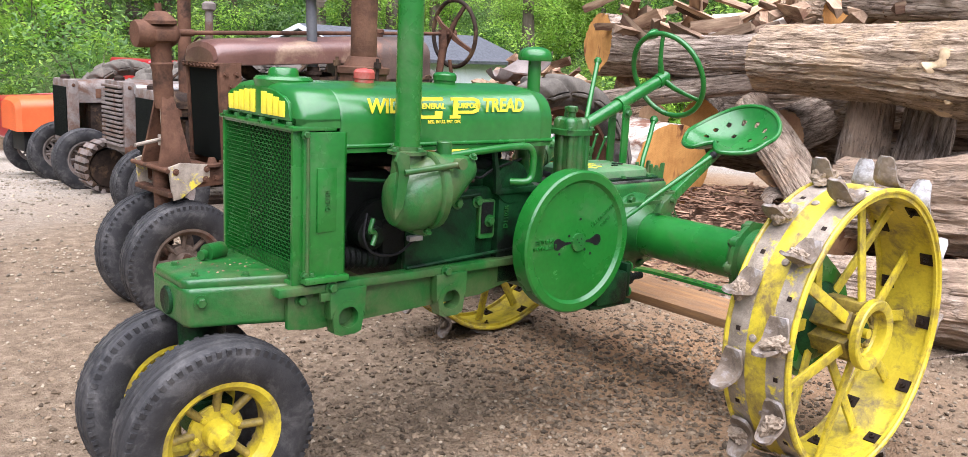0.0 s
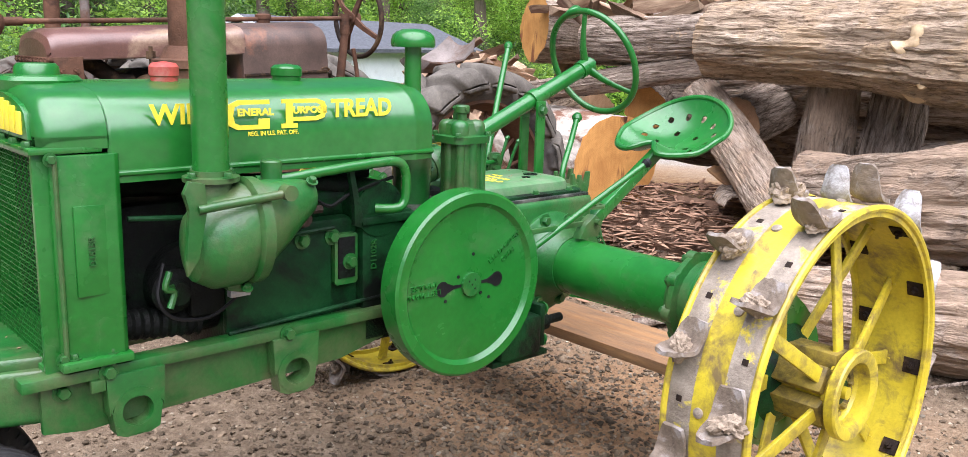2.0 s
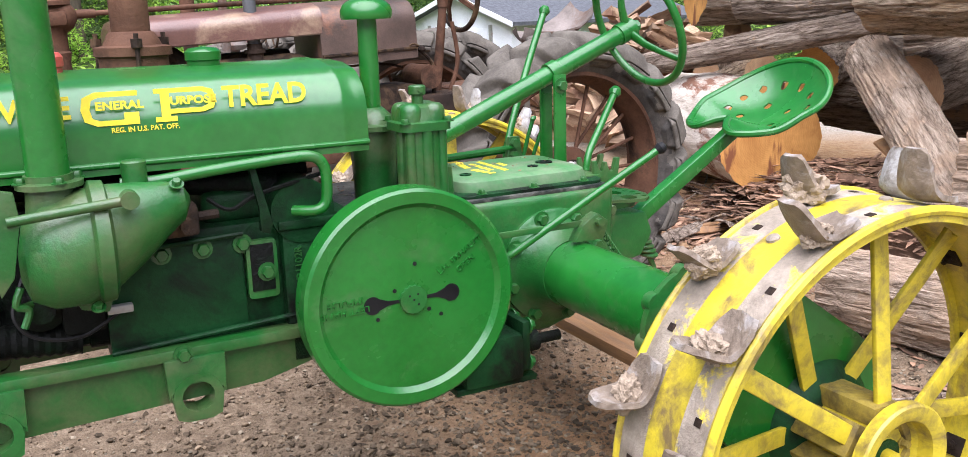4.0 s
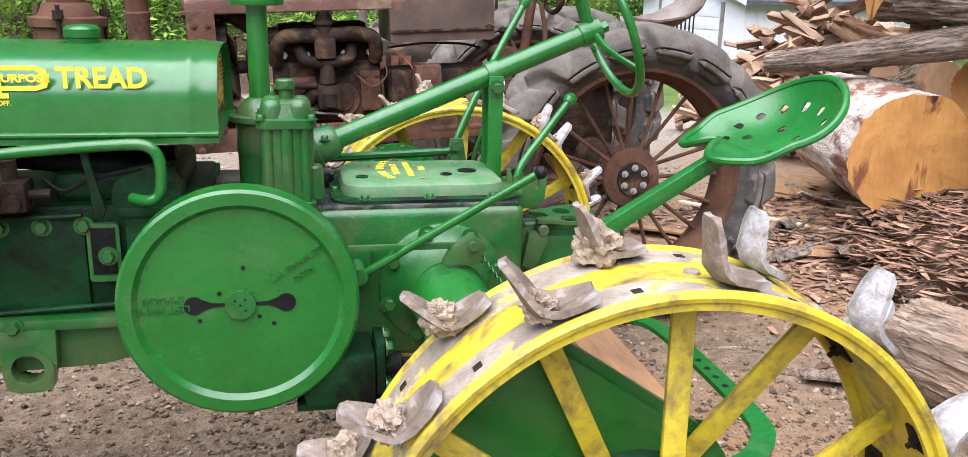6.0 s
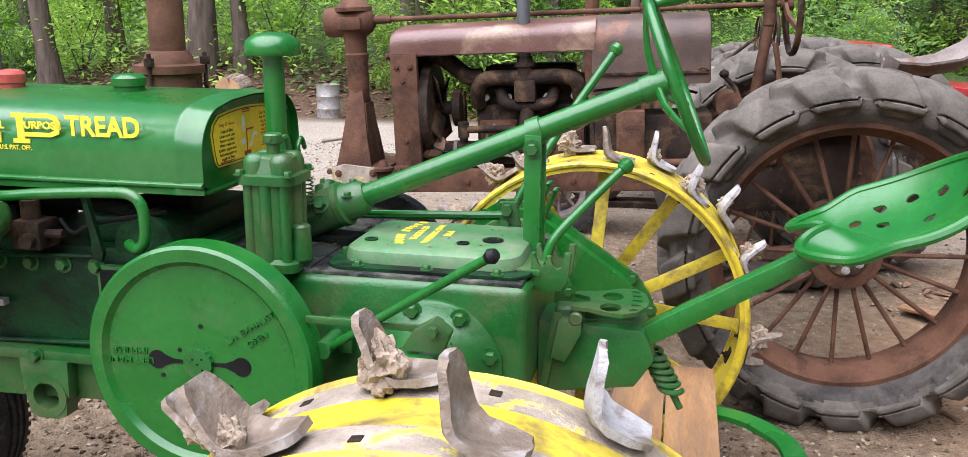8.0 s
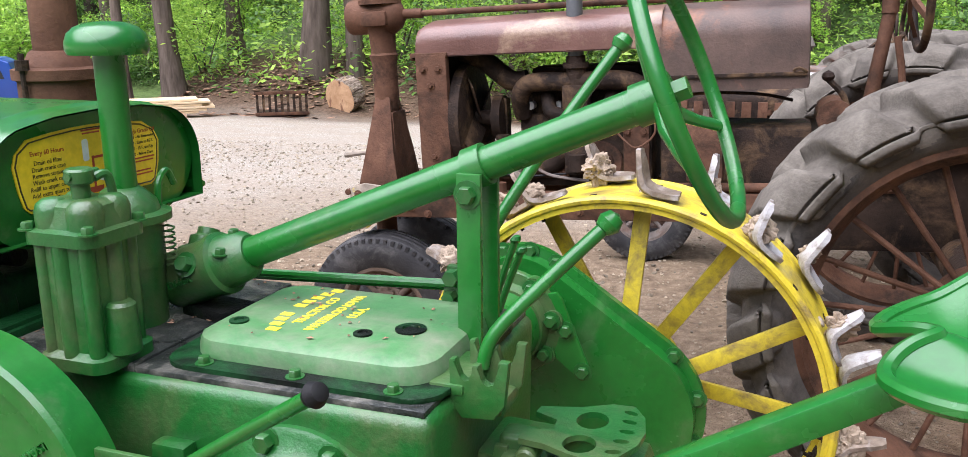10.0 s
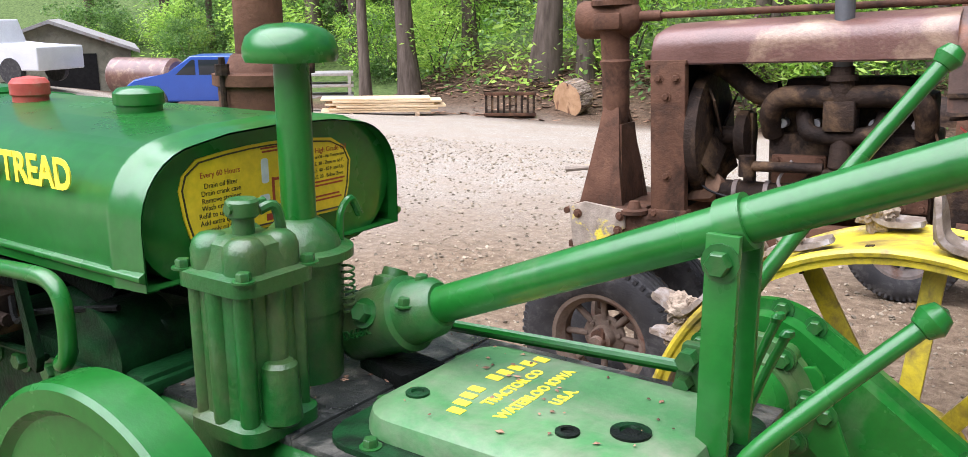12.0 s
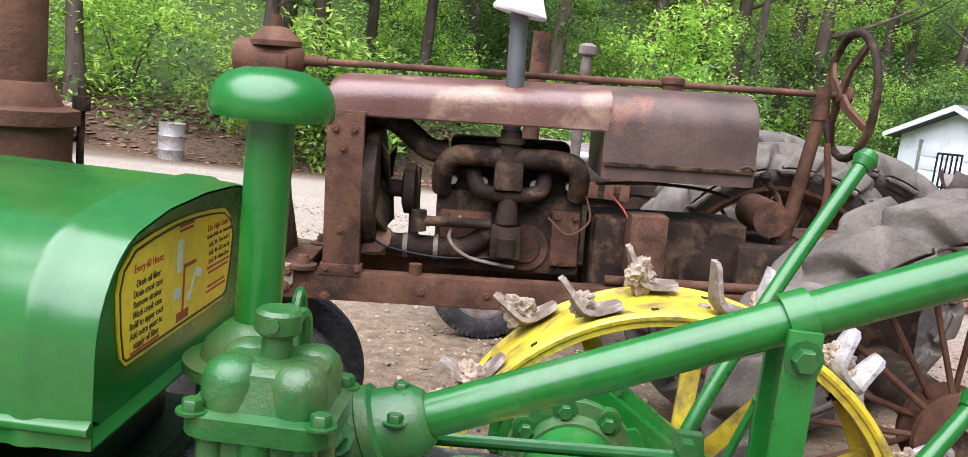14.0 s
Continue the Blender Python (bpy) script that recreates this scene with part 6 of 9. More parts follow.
# axle housings, final-drive cases and their flanges; the rear axle stands a little towards the near side
AXX, AXZ = -0.29, 0.872
for s, OUT in ((-1, 0.925), (1, 0.795)):
    SB = RY + s * 0.262
    bm = B()
    lathe(bm, [(0.178, -0.01), (0.178, 0.014), (0.168, 0.02), (0.15, 0.024), (0.128, 0.045), (0.11, 0.085), (0.103, 0.12)], (AXX, SB, AXZ), (0, s, 0), 44)
    ax = part("axle_bell", bm, GREEN_CAST, tractor)
    bolts(BOLT_BIG, [(AXX + 0.158 * math.cos(a), SB + s * 0.02, AXZ + 0.158 * math.sin(a)) for a in [k * math.pi / 4 + 0.3 for k in range(8)]], (0, s, 0), ax)
    bm = B()
    lathe(bm, [(0.1, 0.0), (0.1, OUT - 0.262 - 0.14), (0.108, OUT - 0.262 - 0.09), (0.112, OUT - 0.262 - 0.04)], (AXX, SB + s * 0.07, AXZ), (0, s, 0), 44)
    part("axle_tube", bm, GREEN, ax, "thick green axle tube")
    # teardrop final drive: a rimmed plate, then a thick rounded body
    n = 24
    c0, r0, c1, r1 = (AXX, AXZ), 0.188, (-0.02, 0.612), 0.25
    d = Vector((c1[0] - c0[0], c1[1] - c0[1]))
    ang = math.degrees(math.atan2(d.y, d.x))
    lean_ = math.degrees(math.asin((r1 - r0) / d.length))

    def teardrop(ins):
        return arc(*c0, r0 - ins, ang + 90 + lean_, ang + 270 - lean_, n) + arc(*c1, r1 - ins, ang - 90 - lean_, ang + 90 + lean_, n)
    bm = B()
    prism(bm, teardrop(0.0), 'y', s * (OUT + 0.112), s * (OUT + 0.135), 0.005)
    prism(bm, teardrop(0.026), 'y', s * (OUT + 0.06), s * (OUT + 0.118), 0.018, 3)
    prism(bm, teardrop(0.02), 'y', s * (OUT + 0.13), s * (OUT + 0.16), 0.012, 3)
    drop = part("drop_gear_case", bm, GREEN, tractor, "green teardrop final-drive case")
    bm = B()
    lathe(bm, [(0.108, -0.03), (0.118, 0.0), (0.146, 0.004), (0.149, 0.01), (0.149, 0.026), (0.125, 0.032), (0.13, 0.07)], (AXX, s * (OUT - 0.03), AXZ), (0, s, 0), 44)
    # ears round the flange, each with its bolt
    eyes = [k * math.pi / 4 + 0.2 for k in range(8)]
    for a in eyes:
        cyl(bm, (AXX + 0.132 * math.cos(a), s * (OUT - 0.034), AXZ + 0.132 * math.sin(a)), (AXX + 0.132 * math.cos(a), s * (OUT - 0.004), AXZ + 0.132 * math.sin(a)), 0.027, seg=14)
    flg = part("bell_flange", bm, GREEN_CAST, drop)
    bolts(BOLT_BIG, [(AXX + 0.128 * math.cos(a), s * (OUT - 0.034), AXZ + 0.128 * math.sin(a)) for a in eyes], (0, -s, 0), flg)
    # triangular web from the flange down the case
    bm = B()
    prism(bm, [(AXX + 0.09, AXZ + 0.09), (AXX + 0.135, AXZ + 0.1), (AXX + 0.15, AXZ + 0.085), (AXX + 0.235, AXZ - 0.12), (AXX + 0.21, AXZ - 0.14), (AXX + 0.11, AXZ - 0.06)], 'y', s * (OUT - 0.026), s * (OUT - 0.012), 0.003)
    web = part("case_web", bm, GREEN, drop)
    bolts(BOLT_BIG, [(AXX + 0.165, s * (OUT - 0.026), AXZ + 0.0), (AXX + 0.212, s * (OUT - 0.026), AXZ - 0.11)], (0, -s, 0), web)
    rimline = teardrop(0.016)
    bolts(BOLT_BIG, [(x, s * (OUT + 0.112), z) for x, z in rimline[::4]], (0, -s, 0), drop)
    bm = B()
    lathe(bm, [(0.175, 0.15), (0.165, 0.165), (0.125, 0.2), (0.075, 0.21), (0.0, 0.21)], (-0.02, s * OUT, 0.612), (0, s, 0), 40)
    cyl(bm, (-0.02, s * (OUT + 0.17), 0.612), (-0.02, s * (OUT + 0.36), 0.612), 0.042, seg=20)
    part("wheel_axle", bm, GREEN_GRIME_SHADE, drop)
    bm = B()
    y0, y1 = sorted((s * (OUT + 0.1), s * (OUT + 0.16)))
    box(bm, -0.32, -0.26, y0, y1, 0.4, 0.48, 0.01)
    box(bm, -0.3, -0.2, y0 + 0.01, y1 - 0.01, 0.42, 0.46, 0.006)
    box(bm, -0.3, -0.28, y0 + 0.01, y1 - 0.01, 0.47, 0.7, 0.006)
    part("drawbar_lug", bm, GREEN_CAST, drop)

# steel rear wheels
WR, WW, WZ, WX = 0.585, 0.27, 0.614, -0.025
bm = B()
h = WW / 2
lathe(bm, [(WR - 0.03, -h), (WR - 0.006, -h), (WR, -h + 0.008), (WR, -h + 0.06), (WR, -0.045), (WR, 0.045), (WR, h - 0.06), (WR, h - 0.008), (WR - 0.006, h), (WR - 0.03, h), (WR - 0.03, h - 0.012), (WR - 0.012, h - 0.016), (WR - 0.012, -h + 0.016), (WR - 0.03, -h + 0.012)], (0, 0, 0), (0, 1, 0), 96, closed=True)
for f in bm.faces:
    c = f.calc_center_median()
    if math.hypot(c.x, c.z) > WR - 0.004 and 0.04 < abs(c.y) < h - 0.006:
        f.material_index = 1
for s in (-1, 1):
    tube(bm, [((WR - 0.004) * math.sin(a), s * h, (WR - 0.004) * math.cos(a)) for a in (2 * math.pi * k / 96 for k in range(96))], 0.012, 8, closed=True)
rim_mesh = mesh_of("rear_wheel", bm, YELLOW, YELLOW_WORN)
rim_mesh_far = rim_mesh.copy()
rim_mesh_far.materials[1] = YELLOW
bm = B()
lathe(bm, [(0.05, -0.085), (0.098, -0.09), (0.104, -0.15), (0.118, -0.158), (0.14, -0.158), (0.145, -0.152), (0.145, -0.125), (0.135, -0.118), (0.1, -0.112), (0.085, -0.08), (0.085, 0.08), (0.1, 0.112), (0.135, 0.118), (0.145, 0.125), (0.145, 0.152), (0.14, 0.158), (0.118, 0.158), (0.104, 0.15), (0.098, 0.09), (0.05, 0.085)], (0, 0, 0), (0, 1, 0), 40)
hub_mesh = mesh_of("hub", bm, YELLOW)
SOCKET = mesh_of("hub_socket", box(B(), -0.042, 0.042, -0.1, 0.1, 0.075, 0.125, 0.01), YELLOW_DIRTY)
HUB_BOLT = bolt_mesh("bolt", 0.01, 0.02, YELLOW_DIRTY)
bm = B()
lathe(bm, [(0.0, -0.02), (0.045, -0.02), (0.045, 0.0), (0.02, 0.004), (0.02, 0.03), (0.0, 0.03)], (0, 0, 0), (0, 1, 0), 20)
axle_end_mesh = mesh_of("axle_end", bm, YELLOW)
bm = B()
L0 = WR - 0.014
skin(bm, [[(a, b, zz) for a, b in rbox2(-w, w, -0.007, 0.007, 0.003, 2)] for zz, w in ((0.1, 0.024), (L0 - 0.02, 0.024), (L0, 0.026))])
cyl(bm, (0, -0.02, L0 - 0.004), (0, 0.02, L0 - 0.004), 0.002)
spoke_mesh = mesh_of("spoke", bm, YELLOW)


def lug_shape(mat_, seed):
    """A spade lug: a bolted foot that bends up into a dished blade with a round tip."""
    rnd = random.Random(seed)
    bm = B()
    path = [(-0.075, 0.007), (-0.045, 0.005), (-0.01, 0.006), (0.014, 0.011), (0.03, 0.026), (0.036, 0.05), (0.04, 0.08), (0.044, 0.104), (0.046, 0.114)]
    half = [0.03, 0.042, 0.046, 0.047, 0.046, 0.043, 0.038, 0.031, 0.021]
    dish = [0.003, 0.006, 0.009, 0.015, 0.015, 0.012, 0.008, 0.005, 0.003]
    front, back = [], []
    for i, ((px, pz), hw, ds) in enumerate(zip(path, half, dish)):
        a = path[max(i - 1, 0)]
        b = path[min(i + 1, len(path) - 1)]
        t = Vector((b[0] - a[0], b[1] - a[1])).normalized()
        nx, nz = -t.y, t.x
        ra, rb = [], []
        for k in range(7):
            u = -1 + k / 3
            o = ds * (u * u)
            x, z = px + nx * o, pz + nz * o
            jit = rnd.uniform(-0.0026, 0.0026)
            ra.append(bm.verts.new((x + nx * 0.012 + jit, u * hw * 0.95, z + nz * 0.012)))
            rb.append(bm.verts.new((x, u * hw + jit, z)))
        front.append(ra)
        back.append(rb)
    for g, flip in ((front, False), (back, True)):
        for i in range(len(g) - 1):
            for k in range(6):
                f = (g[i][k], g[i][k + 1], g[i + 1][k + 1], g[i + 1][k])
                bm.faces.new(f[::-1] if flip else f)
    for i in range(len(front) - 1):
        bm.faces.new((front[i][0], front[i + 1][0], back[i + 1][0], back[i][0]))
        bm.faces.new((front[i][6], back[i][6], back[i + 1][6], front[i + 1][6]))
    for i in (0, -1):
        for k in range(6):
            bm.faces.new((front[i][k], back[i][k], back[i][k + 1], front[i][k + 1]))
    return mesh_of("lug", bm, mat_)


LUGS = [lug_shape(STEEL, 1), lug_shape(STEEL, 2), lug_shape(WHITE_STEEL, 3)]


CLODS = []
for sd in range(3):
    bm = B()
    ball = bmesh.ops.create_icosphere(bm, subdivisions=4, radius=1.0)
    off = Vector((sd * 7.3, sd * 2.9, 4.0))
    for v in ball["verts"]:
        k = 1 + 0.45 * noise.noise(v.co * 1.5 + off) + 0.3 * noise.noise(v.co * 4 + off) + 0.16 * noise.noise(v.co * 10 + off)
        v.co = Vector((v.co.x * 0.024, v.co.y * 0.036, v.co.z * 0.03)) * k
    CLODS.append(mesh_of("mud_clod", bm, MUD))
bm = B()
lathe(bm, [(0.016, 0), (0.015, 0.005), (0.008, 0.008), (0, 0.009)], (0, 0, 0), (0, 0, 1), 14)
RIVET = mesh_of("rivet", bm, YELLOW_WORN)
bm = B()
box(bm, -0.028, 0.028, -0.028, 0.028, 0, 0.007, 0.002)
lathe(bm, [(0.013, 0.007), (0.013, 0.018), (0.006, 0.019), (0.006, 0.03)], (0, 0, 0), (0, 0, 1), 6)
NUT_PLATE = mesh_of("nut_plate", bm, RUST_DARK)
bm = B()
box(bm, -0.009, 0.009, -0.009, 0.009, 0, 0.002)
SQUARE = mesh_of("square_hole", bm, RUST_DARK)
LUG_STEP, LUG_PHASE = 30.0, 2.2


def rear_wheel(s, y, phase, seed):
    rnd = random.Random(seed)
    w = part("rear_wheel", rim_mesh if s < 0 else rim_mesh_far, None, tractor, "yellow steel wheel with bolted spade lugs", Matrix.Translation((WX, y, WZ)))
    part("hub", hub_mesh, None, w)
    for k in range(6):
        part("hub_socket", SOCKET, None, w, "", Matrix.Rotation(k * math.pi / 3, 4, 'Y'))
    for k in range(6):
        a = k * math.pi / 3 + 0.4
        part("bolt", HUB_BOLT, None, w, "", aim((0.076 * math.sin(a), s * 0.088, 0.076 * math.cos(a)), (0, s, 0)))
    part("axle_end", axle_end_mesh, None, w, "", Matrix.Translation((0, s * 0.1, 0)) @ (Matrix.Rotation(math.pi, 4, 'Z') if s < 0 else Matrix.Identity(4)))
    for k in range(12):
        side = 1 if k % 2 else -1
        a = radians(30 * k + phase)
        lean = Matrix.Rotation(side * 0.17, 4, 'X')
        part("spoke", spoke_mesh, None, w, "", Matrix.Rotation(a, 4, 'Y') @ Matrix.Translation((0, side * 0.1, 0)) @ lean)
    for row, yy in ((0, -0.088), (1, 0.088)):
        for k in range(12):
            a = radians(LUG_STEP * k + phase + LUG_PHASE + (15 if row else 0))
            m4 = Matrix.Rotation(a, 4, 'Y') @ Matrix.Translation((0, yy, WR)) @ Matrix.Rotation(math.pi + rnd.uniform(-0.12, 0.12), 4, 'Z') @ Matrix.Scale(rnd.uniform(1.0, 1.14), 4)
            # lugs from 8 to 82 degrees get the paler steel and fewer clods
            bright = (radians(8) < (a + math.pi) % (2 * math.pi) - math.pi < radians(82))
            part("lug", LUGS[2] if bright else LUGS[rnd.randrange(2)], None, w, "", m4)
            if rnd.random() < (0.25 if bright else 0.75):
                part("mud_clod", CLODS[rnd.randrange(3)], None, w, "clod of dried mud", m4 @ Matrix.Translation((0.012, rnd.uniform(-0.016, 0.016), rnd.uniform(0.03, 0.05))) @ Matrix.Rotation(rnd.uniform(0, 6), 4, 'Z') @ Matrix.Scale(rnd.uniform(0.8, 1.35), 4))
            inside = Matrix.Rotation(a, 4, 'Y') @ Matrix.Translation((-0.012, yy, WR - 0.012)) @ Matrix.Rotation(math.pi, 4, 'X')
            part("nut_plate", NUT_PLATE, None, w, "", inside)
            b = a + radians(15)
            part("square_hole", SQUARE, None, w, "", Matrix.Rotation(b, 4, 'Y') @ Matrix.Translation((0, yy, WR - 0.0005)))
    for k in range(12):
        a = radians(30 * k + phase)
        part("rivet", RIVET, None, w, "", Matrix.Rotation(a, 4, 'Y') @ Matrix.Translation((0, (0.02 if k % 2 else -0.02), WR)))
    return w


rear_wheel(-1, -1.18, 4.0, 3)
rear_wheel(1, 1.08, 4.0, 5)


# rubber front wheels
def tyre_profile(R, w, rim, ribs=4, depth=0.013):
    """Cross-section of a ribbed tyre, closed, as (radius, offset)."""
    pts = [(rim, -w * 0.36), (rim + 0.02, -w * 0.43), (rim + (R - rim) * 0.5, -w * 0.5), (R - 0.035, -w * 0.46), (R - 0.012, -w * 0.38)]
    tw = w * 0.36
    for k in range(ribs):
        a = -tw + 2 * tw * k / ribs
        b = -tw + 2 * tw * (k + 1) / ribs
        g = 0.007
        cr = lambda q: R - 0.008 * (q / tw) ** 2
        pts += [(cr(a) - (0 if k == 0 else depth), a + (0 if k == 0 else 0)), (cr(a + g), a + g), (cr(b - g), b - g), (cr(b) - (depth if k < ribs - 1 else 0), b - (g * .5 if k < ribs - 1 else 0))]
    pts += [(R - 0.012, w * 0.38), (R - 0.035, w * 0.46), (rim + (R - rim) * 0.5, w * 0.5), (rim + 0.02, w * 0.43), (rim, w * 0.36)]
    return pts


def front_wheel_meshes(R, w, rimr, rubber, paint, key):
    out = {}
    bm = B()
    lathe(bm, tyre_profile(R, w, rimr), (0, 0, 0), (0, 1, 0), 72, closed=True)
    for k in range(60):
        for sgn in (-1, 1):
            m4 = Matrix.Rotation(2 * math.pi * (k + (0.5 if sgn > 0 else 0)) / 60, 4, 'Y')
            box(bm, -0.008, 0.008, sgn * w * 0.37, sgn * w * 0.455, R - 0.036, R - 0.011, 0, m=m4)
    out["tyre"] = mesh_of("tyre", bm, rubber)
    bm = B()
    h = w * 0.38
    lathe(bm, [(rimr + 0.008, -h), (rimr + 0.012, -h + 0.006), (rimr - 0.012, -h + 0.016), (rimr - 0.03, -h * 0.4), (rimr - 0.03, h * 0.4), (rimr - 0.012, h - 0.016), (rimr + 0.012, h - 0.006), (rimr + 0.008, h), (rimr - 0.012, h - 0.002), (rimr - 0.04, h * 0.45), (rimr - 0.04, -h * 0.45), (rimr - 0.012, -h + 0.002)], (0, 0, 0), (0, 1, 0), 56, closed=True)
    out["rim"] = mesh_of("wheel_rim", bm, paint)
    bm = B()
    lathe(bm, [(0.0, -0.09), (0.03, -0.09), (0.034, -0.05), (0.05, -0.045), (0.055, 0.0), (0.095, 0.005), (0.1, 0.012), (0.095, 0.025), (0.05, 0.03), (0.05, 0.07), (0, 0.07)], (0, 0, 0), (0, 1, 0), 32)
    out["hub"] = mesh_of("hub", bm, paint)
    out["bolt"] = bolt_mesh("bolt", 0.011, 0.016, paint)
    bm = B()
    tube(bm, [(0, 0.012, 0.08), (0, 0.0, rimr - 0.036)], 0.015, 10)
    out["spoke"] = mesh_of("spoke", bm, YELLOW_DIRTY if paint is YELLOW else paint)
    return out


def front_wheel(parent, meshes, m, label):
    w = part("front_wheel", meshes["tyre"], None, parent, label, m)
    part("wheel_rim", meshes["rim"], None, w)
    part("hub", meshes["hub"], None, w)
    for k in range(6):
        a = k * math.pi / 3 + 0.3
        part("bolt", meshes["bolt"], None, w, "", aim((0.075 * math.sin(a), 0.006, 0.075 * math.cos(a)), (0, -1, 0)))
    for k in range(8):
        part("spoke", meshes["spoke"], None, w, "", Matrix.Rotation(k * math.pi / 4, 4, 'Y'))
    return w


FRONT = front_wheel_meshes(0.345, 0.165, 0.205, RUBBER, YELLOW, "g")
FWX, FWZ = -2.27, 0.33
for s in (-1, 1):
    front_wheel(tractor, FRONT, Matrix.Translation((FWX, s * 0.19, FWZ)) @ Matrix.Rotation(s * radians(-6), 4, 'X') @ (Matrix.Rotation(math.pi, 4, 'Z') if s > 0 else Matrix.Identity(4)), "ribbed rubber front tyre on a yellow spoked rim")
bm = B()
cyl(bm, (FWX, -0.2, FWZ), (FWX, 0.2, FWZ), 0.035)
part("front_axle", bm, GREEN_GRIME_SHADE, tractor)

# oil filter tower
GX, GY = -0.705, -0.24
bm = B()
z0 = CZ + 0.01
body = rbox2(GX - 0.056, GX + 0.056, GY - 0.06, GY + 0.06, 0.035)
skin(bm, [[(a, b, z0) for a, b in rbox2(GX - 0.0736, GX + 0.0736, GY - 0.072, GY + 0.072, 0.03)], [(a, b, z0 + 0.022) for a, b in rbox2(GX - 0.0736, GX + 0.0736, GY - 0.072, GY + 0.072, 0.03)], [(a, b, z0 + 0.032) for a, b in body], [(a, b, z0 + 0.22) for a, b in body]])
tower = part("oil_filter", bm, GREEN_CAST, tractor, "cast green oil filter tower")
for dx, dy, rr in ((-0.047, -0.05, 0.014), (0.0, -0.053, 0.018), (0.047, -0.05, 0.014), (0.052, 0.0, 0.018), (0.047, 0.047, 0.014), (-0.052, 0.0, 0.016)):
    part("tower_rib", cyl(B(), (GX + dx, GY + dy, z0 + 0.02), (GX + dx, GY + dy, z0 + 0.222), rr, seg=18), GREEN_CAST, tower)
bm = B()
skin(bm, [[(a, b, z0 + 0.22) for a, b in rbox2(GX - 0.076, GX + 0.076, GY - 0.072, GY + 0.072, 0.03)], [(a, b, z0 + 0.242) for a, b in rbox2(GX - 0.076, GX + 0.076, GY - 0.072, GY + 0.072, 0.03)], [(a, b, z0 + 0.246) for a, b in rbox2(GX - 0.064, GX + 0.064, GY - 0.0576, GY + 0.0576, 0.03)], [(a, b, z0 + 0.282) for a, b in rbox2(GX - 0.056, GX + 0.056, GY - 0.048, GY + 0.048, 0.03)], [(a, b, z0 + 0.29) for a, b in rbox2(GX - 0.044, GX + 0.044, GY - 0.036, GY + 0.036, 0.03)]])
for dx, dy in ((-0.034, -0.03), (0.034, -0.03), (-0.034, 0.03), (0.034, 0.03)):
    lathe(bm, [(0.031, 0.235), (0.031, 0.272), (0.027, 0.284), (0.018, 0.292), (0, 0.295)], (GX + dx, GY + dy, z0), (0, 0, 1), 18)
fcap = part("filter_cap", bm, GREEN_CAST, tower)
bm = B()
cyl(bm, (GX + 0.066, GY - 0.008, z0 + 0.02), (GX + 0.066, GY - 0.008, z0 + 0.115), 0.03, 0.026, bev=0.006)
part("drain_boss", bm, GREEN_CAST, tower)
bolts(BOLT, [(GX + sx * 0.064, GY + sy * 0.059, z0 + 0.242) for sx in (-1, 1) for sy in (-1, 1)], (0, 0, 1), fcap)
bm = B()
cyl(bm, (GX, GY, z0 + 0.28), (GX, GY, z0 + 0.315), 0.016)
cyl(bm, (GX, GY, z0 + 0.313), (GX, GY, z0 + 0.34), 0.024, bev=0.004)
tube(bm, [(GX, GY - 0.028, z0 + 0.328), (GX, GY + 0.04, z0 + 0.328)], 0.008, 8)
part("filter_knob", bm, GREEN_CAST, fcap)
bm = B()
tube(bm, smooth_path([(GX + 0.008, GY + 0.024, z0 + 0.32), (GX + 0.016, GY + 0.048, z0 + 0.32), (GX + 0.016, GY + 0.06, z0 + 0.25)]), 0.008, 8)
part("filter_pipe", bm, GREEN_CAST, fcap)

# breather with a mushroom cap
AX, AY = -0.776, -0.066
bm = B()
cyl(bm, (AX, AY, CZ), (AX, AY, CZ + 0.14), 0.062, 0.066)
lathe(bm, [(0.068, 0.13), (0.068, 0.215), (0.086, 0.218), (0.086, 0.232), (0.066, 0.236), (0.06, 0.255), (0.04, 0.275), (0.03, 0.282)], (AX, AY, CZ), (0, 0, 1), 32)
breather = part("air_breather", bm, GREEN_CAST, tractor, "green breather pipe with a mushroom cap")
bm = B()
cyl(bm, (AX, AY, CZ + 0.27), (AX, AY, 1.645), 0.028, seg=22)
part("breather_pipe", bm, GREEN, breather)
bm = B()
lathe(bm, [(0.03, 1.628), (0.07, 1.622), (0.074, 1.63), (0.0735, 1.645), (0.068, 1.66), (0.056, 1.671), (0.036, 1.679), (0, 1.682)], (AX, AY, 0), (0, 0, 1), 32)
part("mushroom_cap", bm, GREEN, breather)
bm = B()
tube(bm, smooth_path([(AX + 0.03, AY + 0.06, CZ + 0.232), (AX + 0.03, AY + 0.065, CZ + 0.28), (AX + 0.03, AY + 0.09, CZ + 0.3), (AX + 0.03, AY + 0.11, CZ + 0.27)]), 0.007, 8)
part("wire_bail", bm, GREEN, breather)
bm = B()
coil = [(AX + 0.075 + 0.01 * math.cos(k * 0.9), AY + 0.03 + 0.01 * math.sin(k * 0.9), CZ + 0.12 + 0.0016 * k) for k in range(56)]
tube(bm, coil, 0.0022, 5)
part("spring", bm, GREEN_CAST, breather)

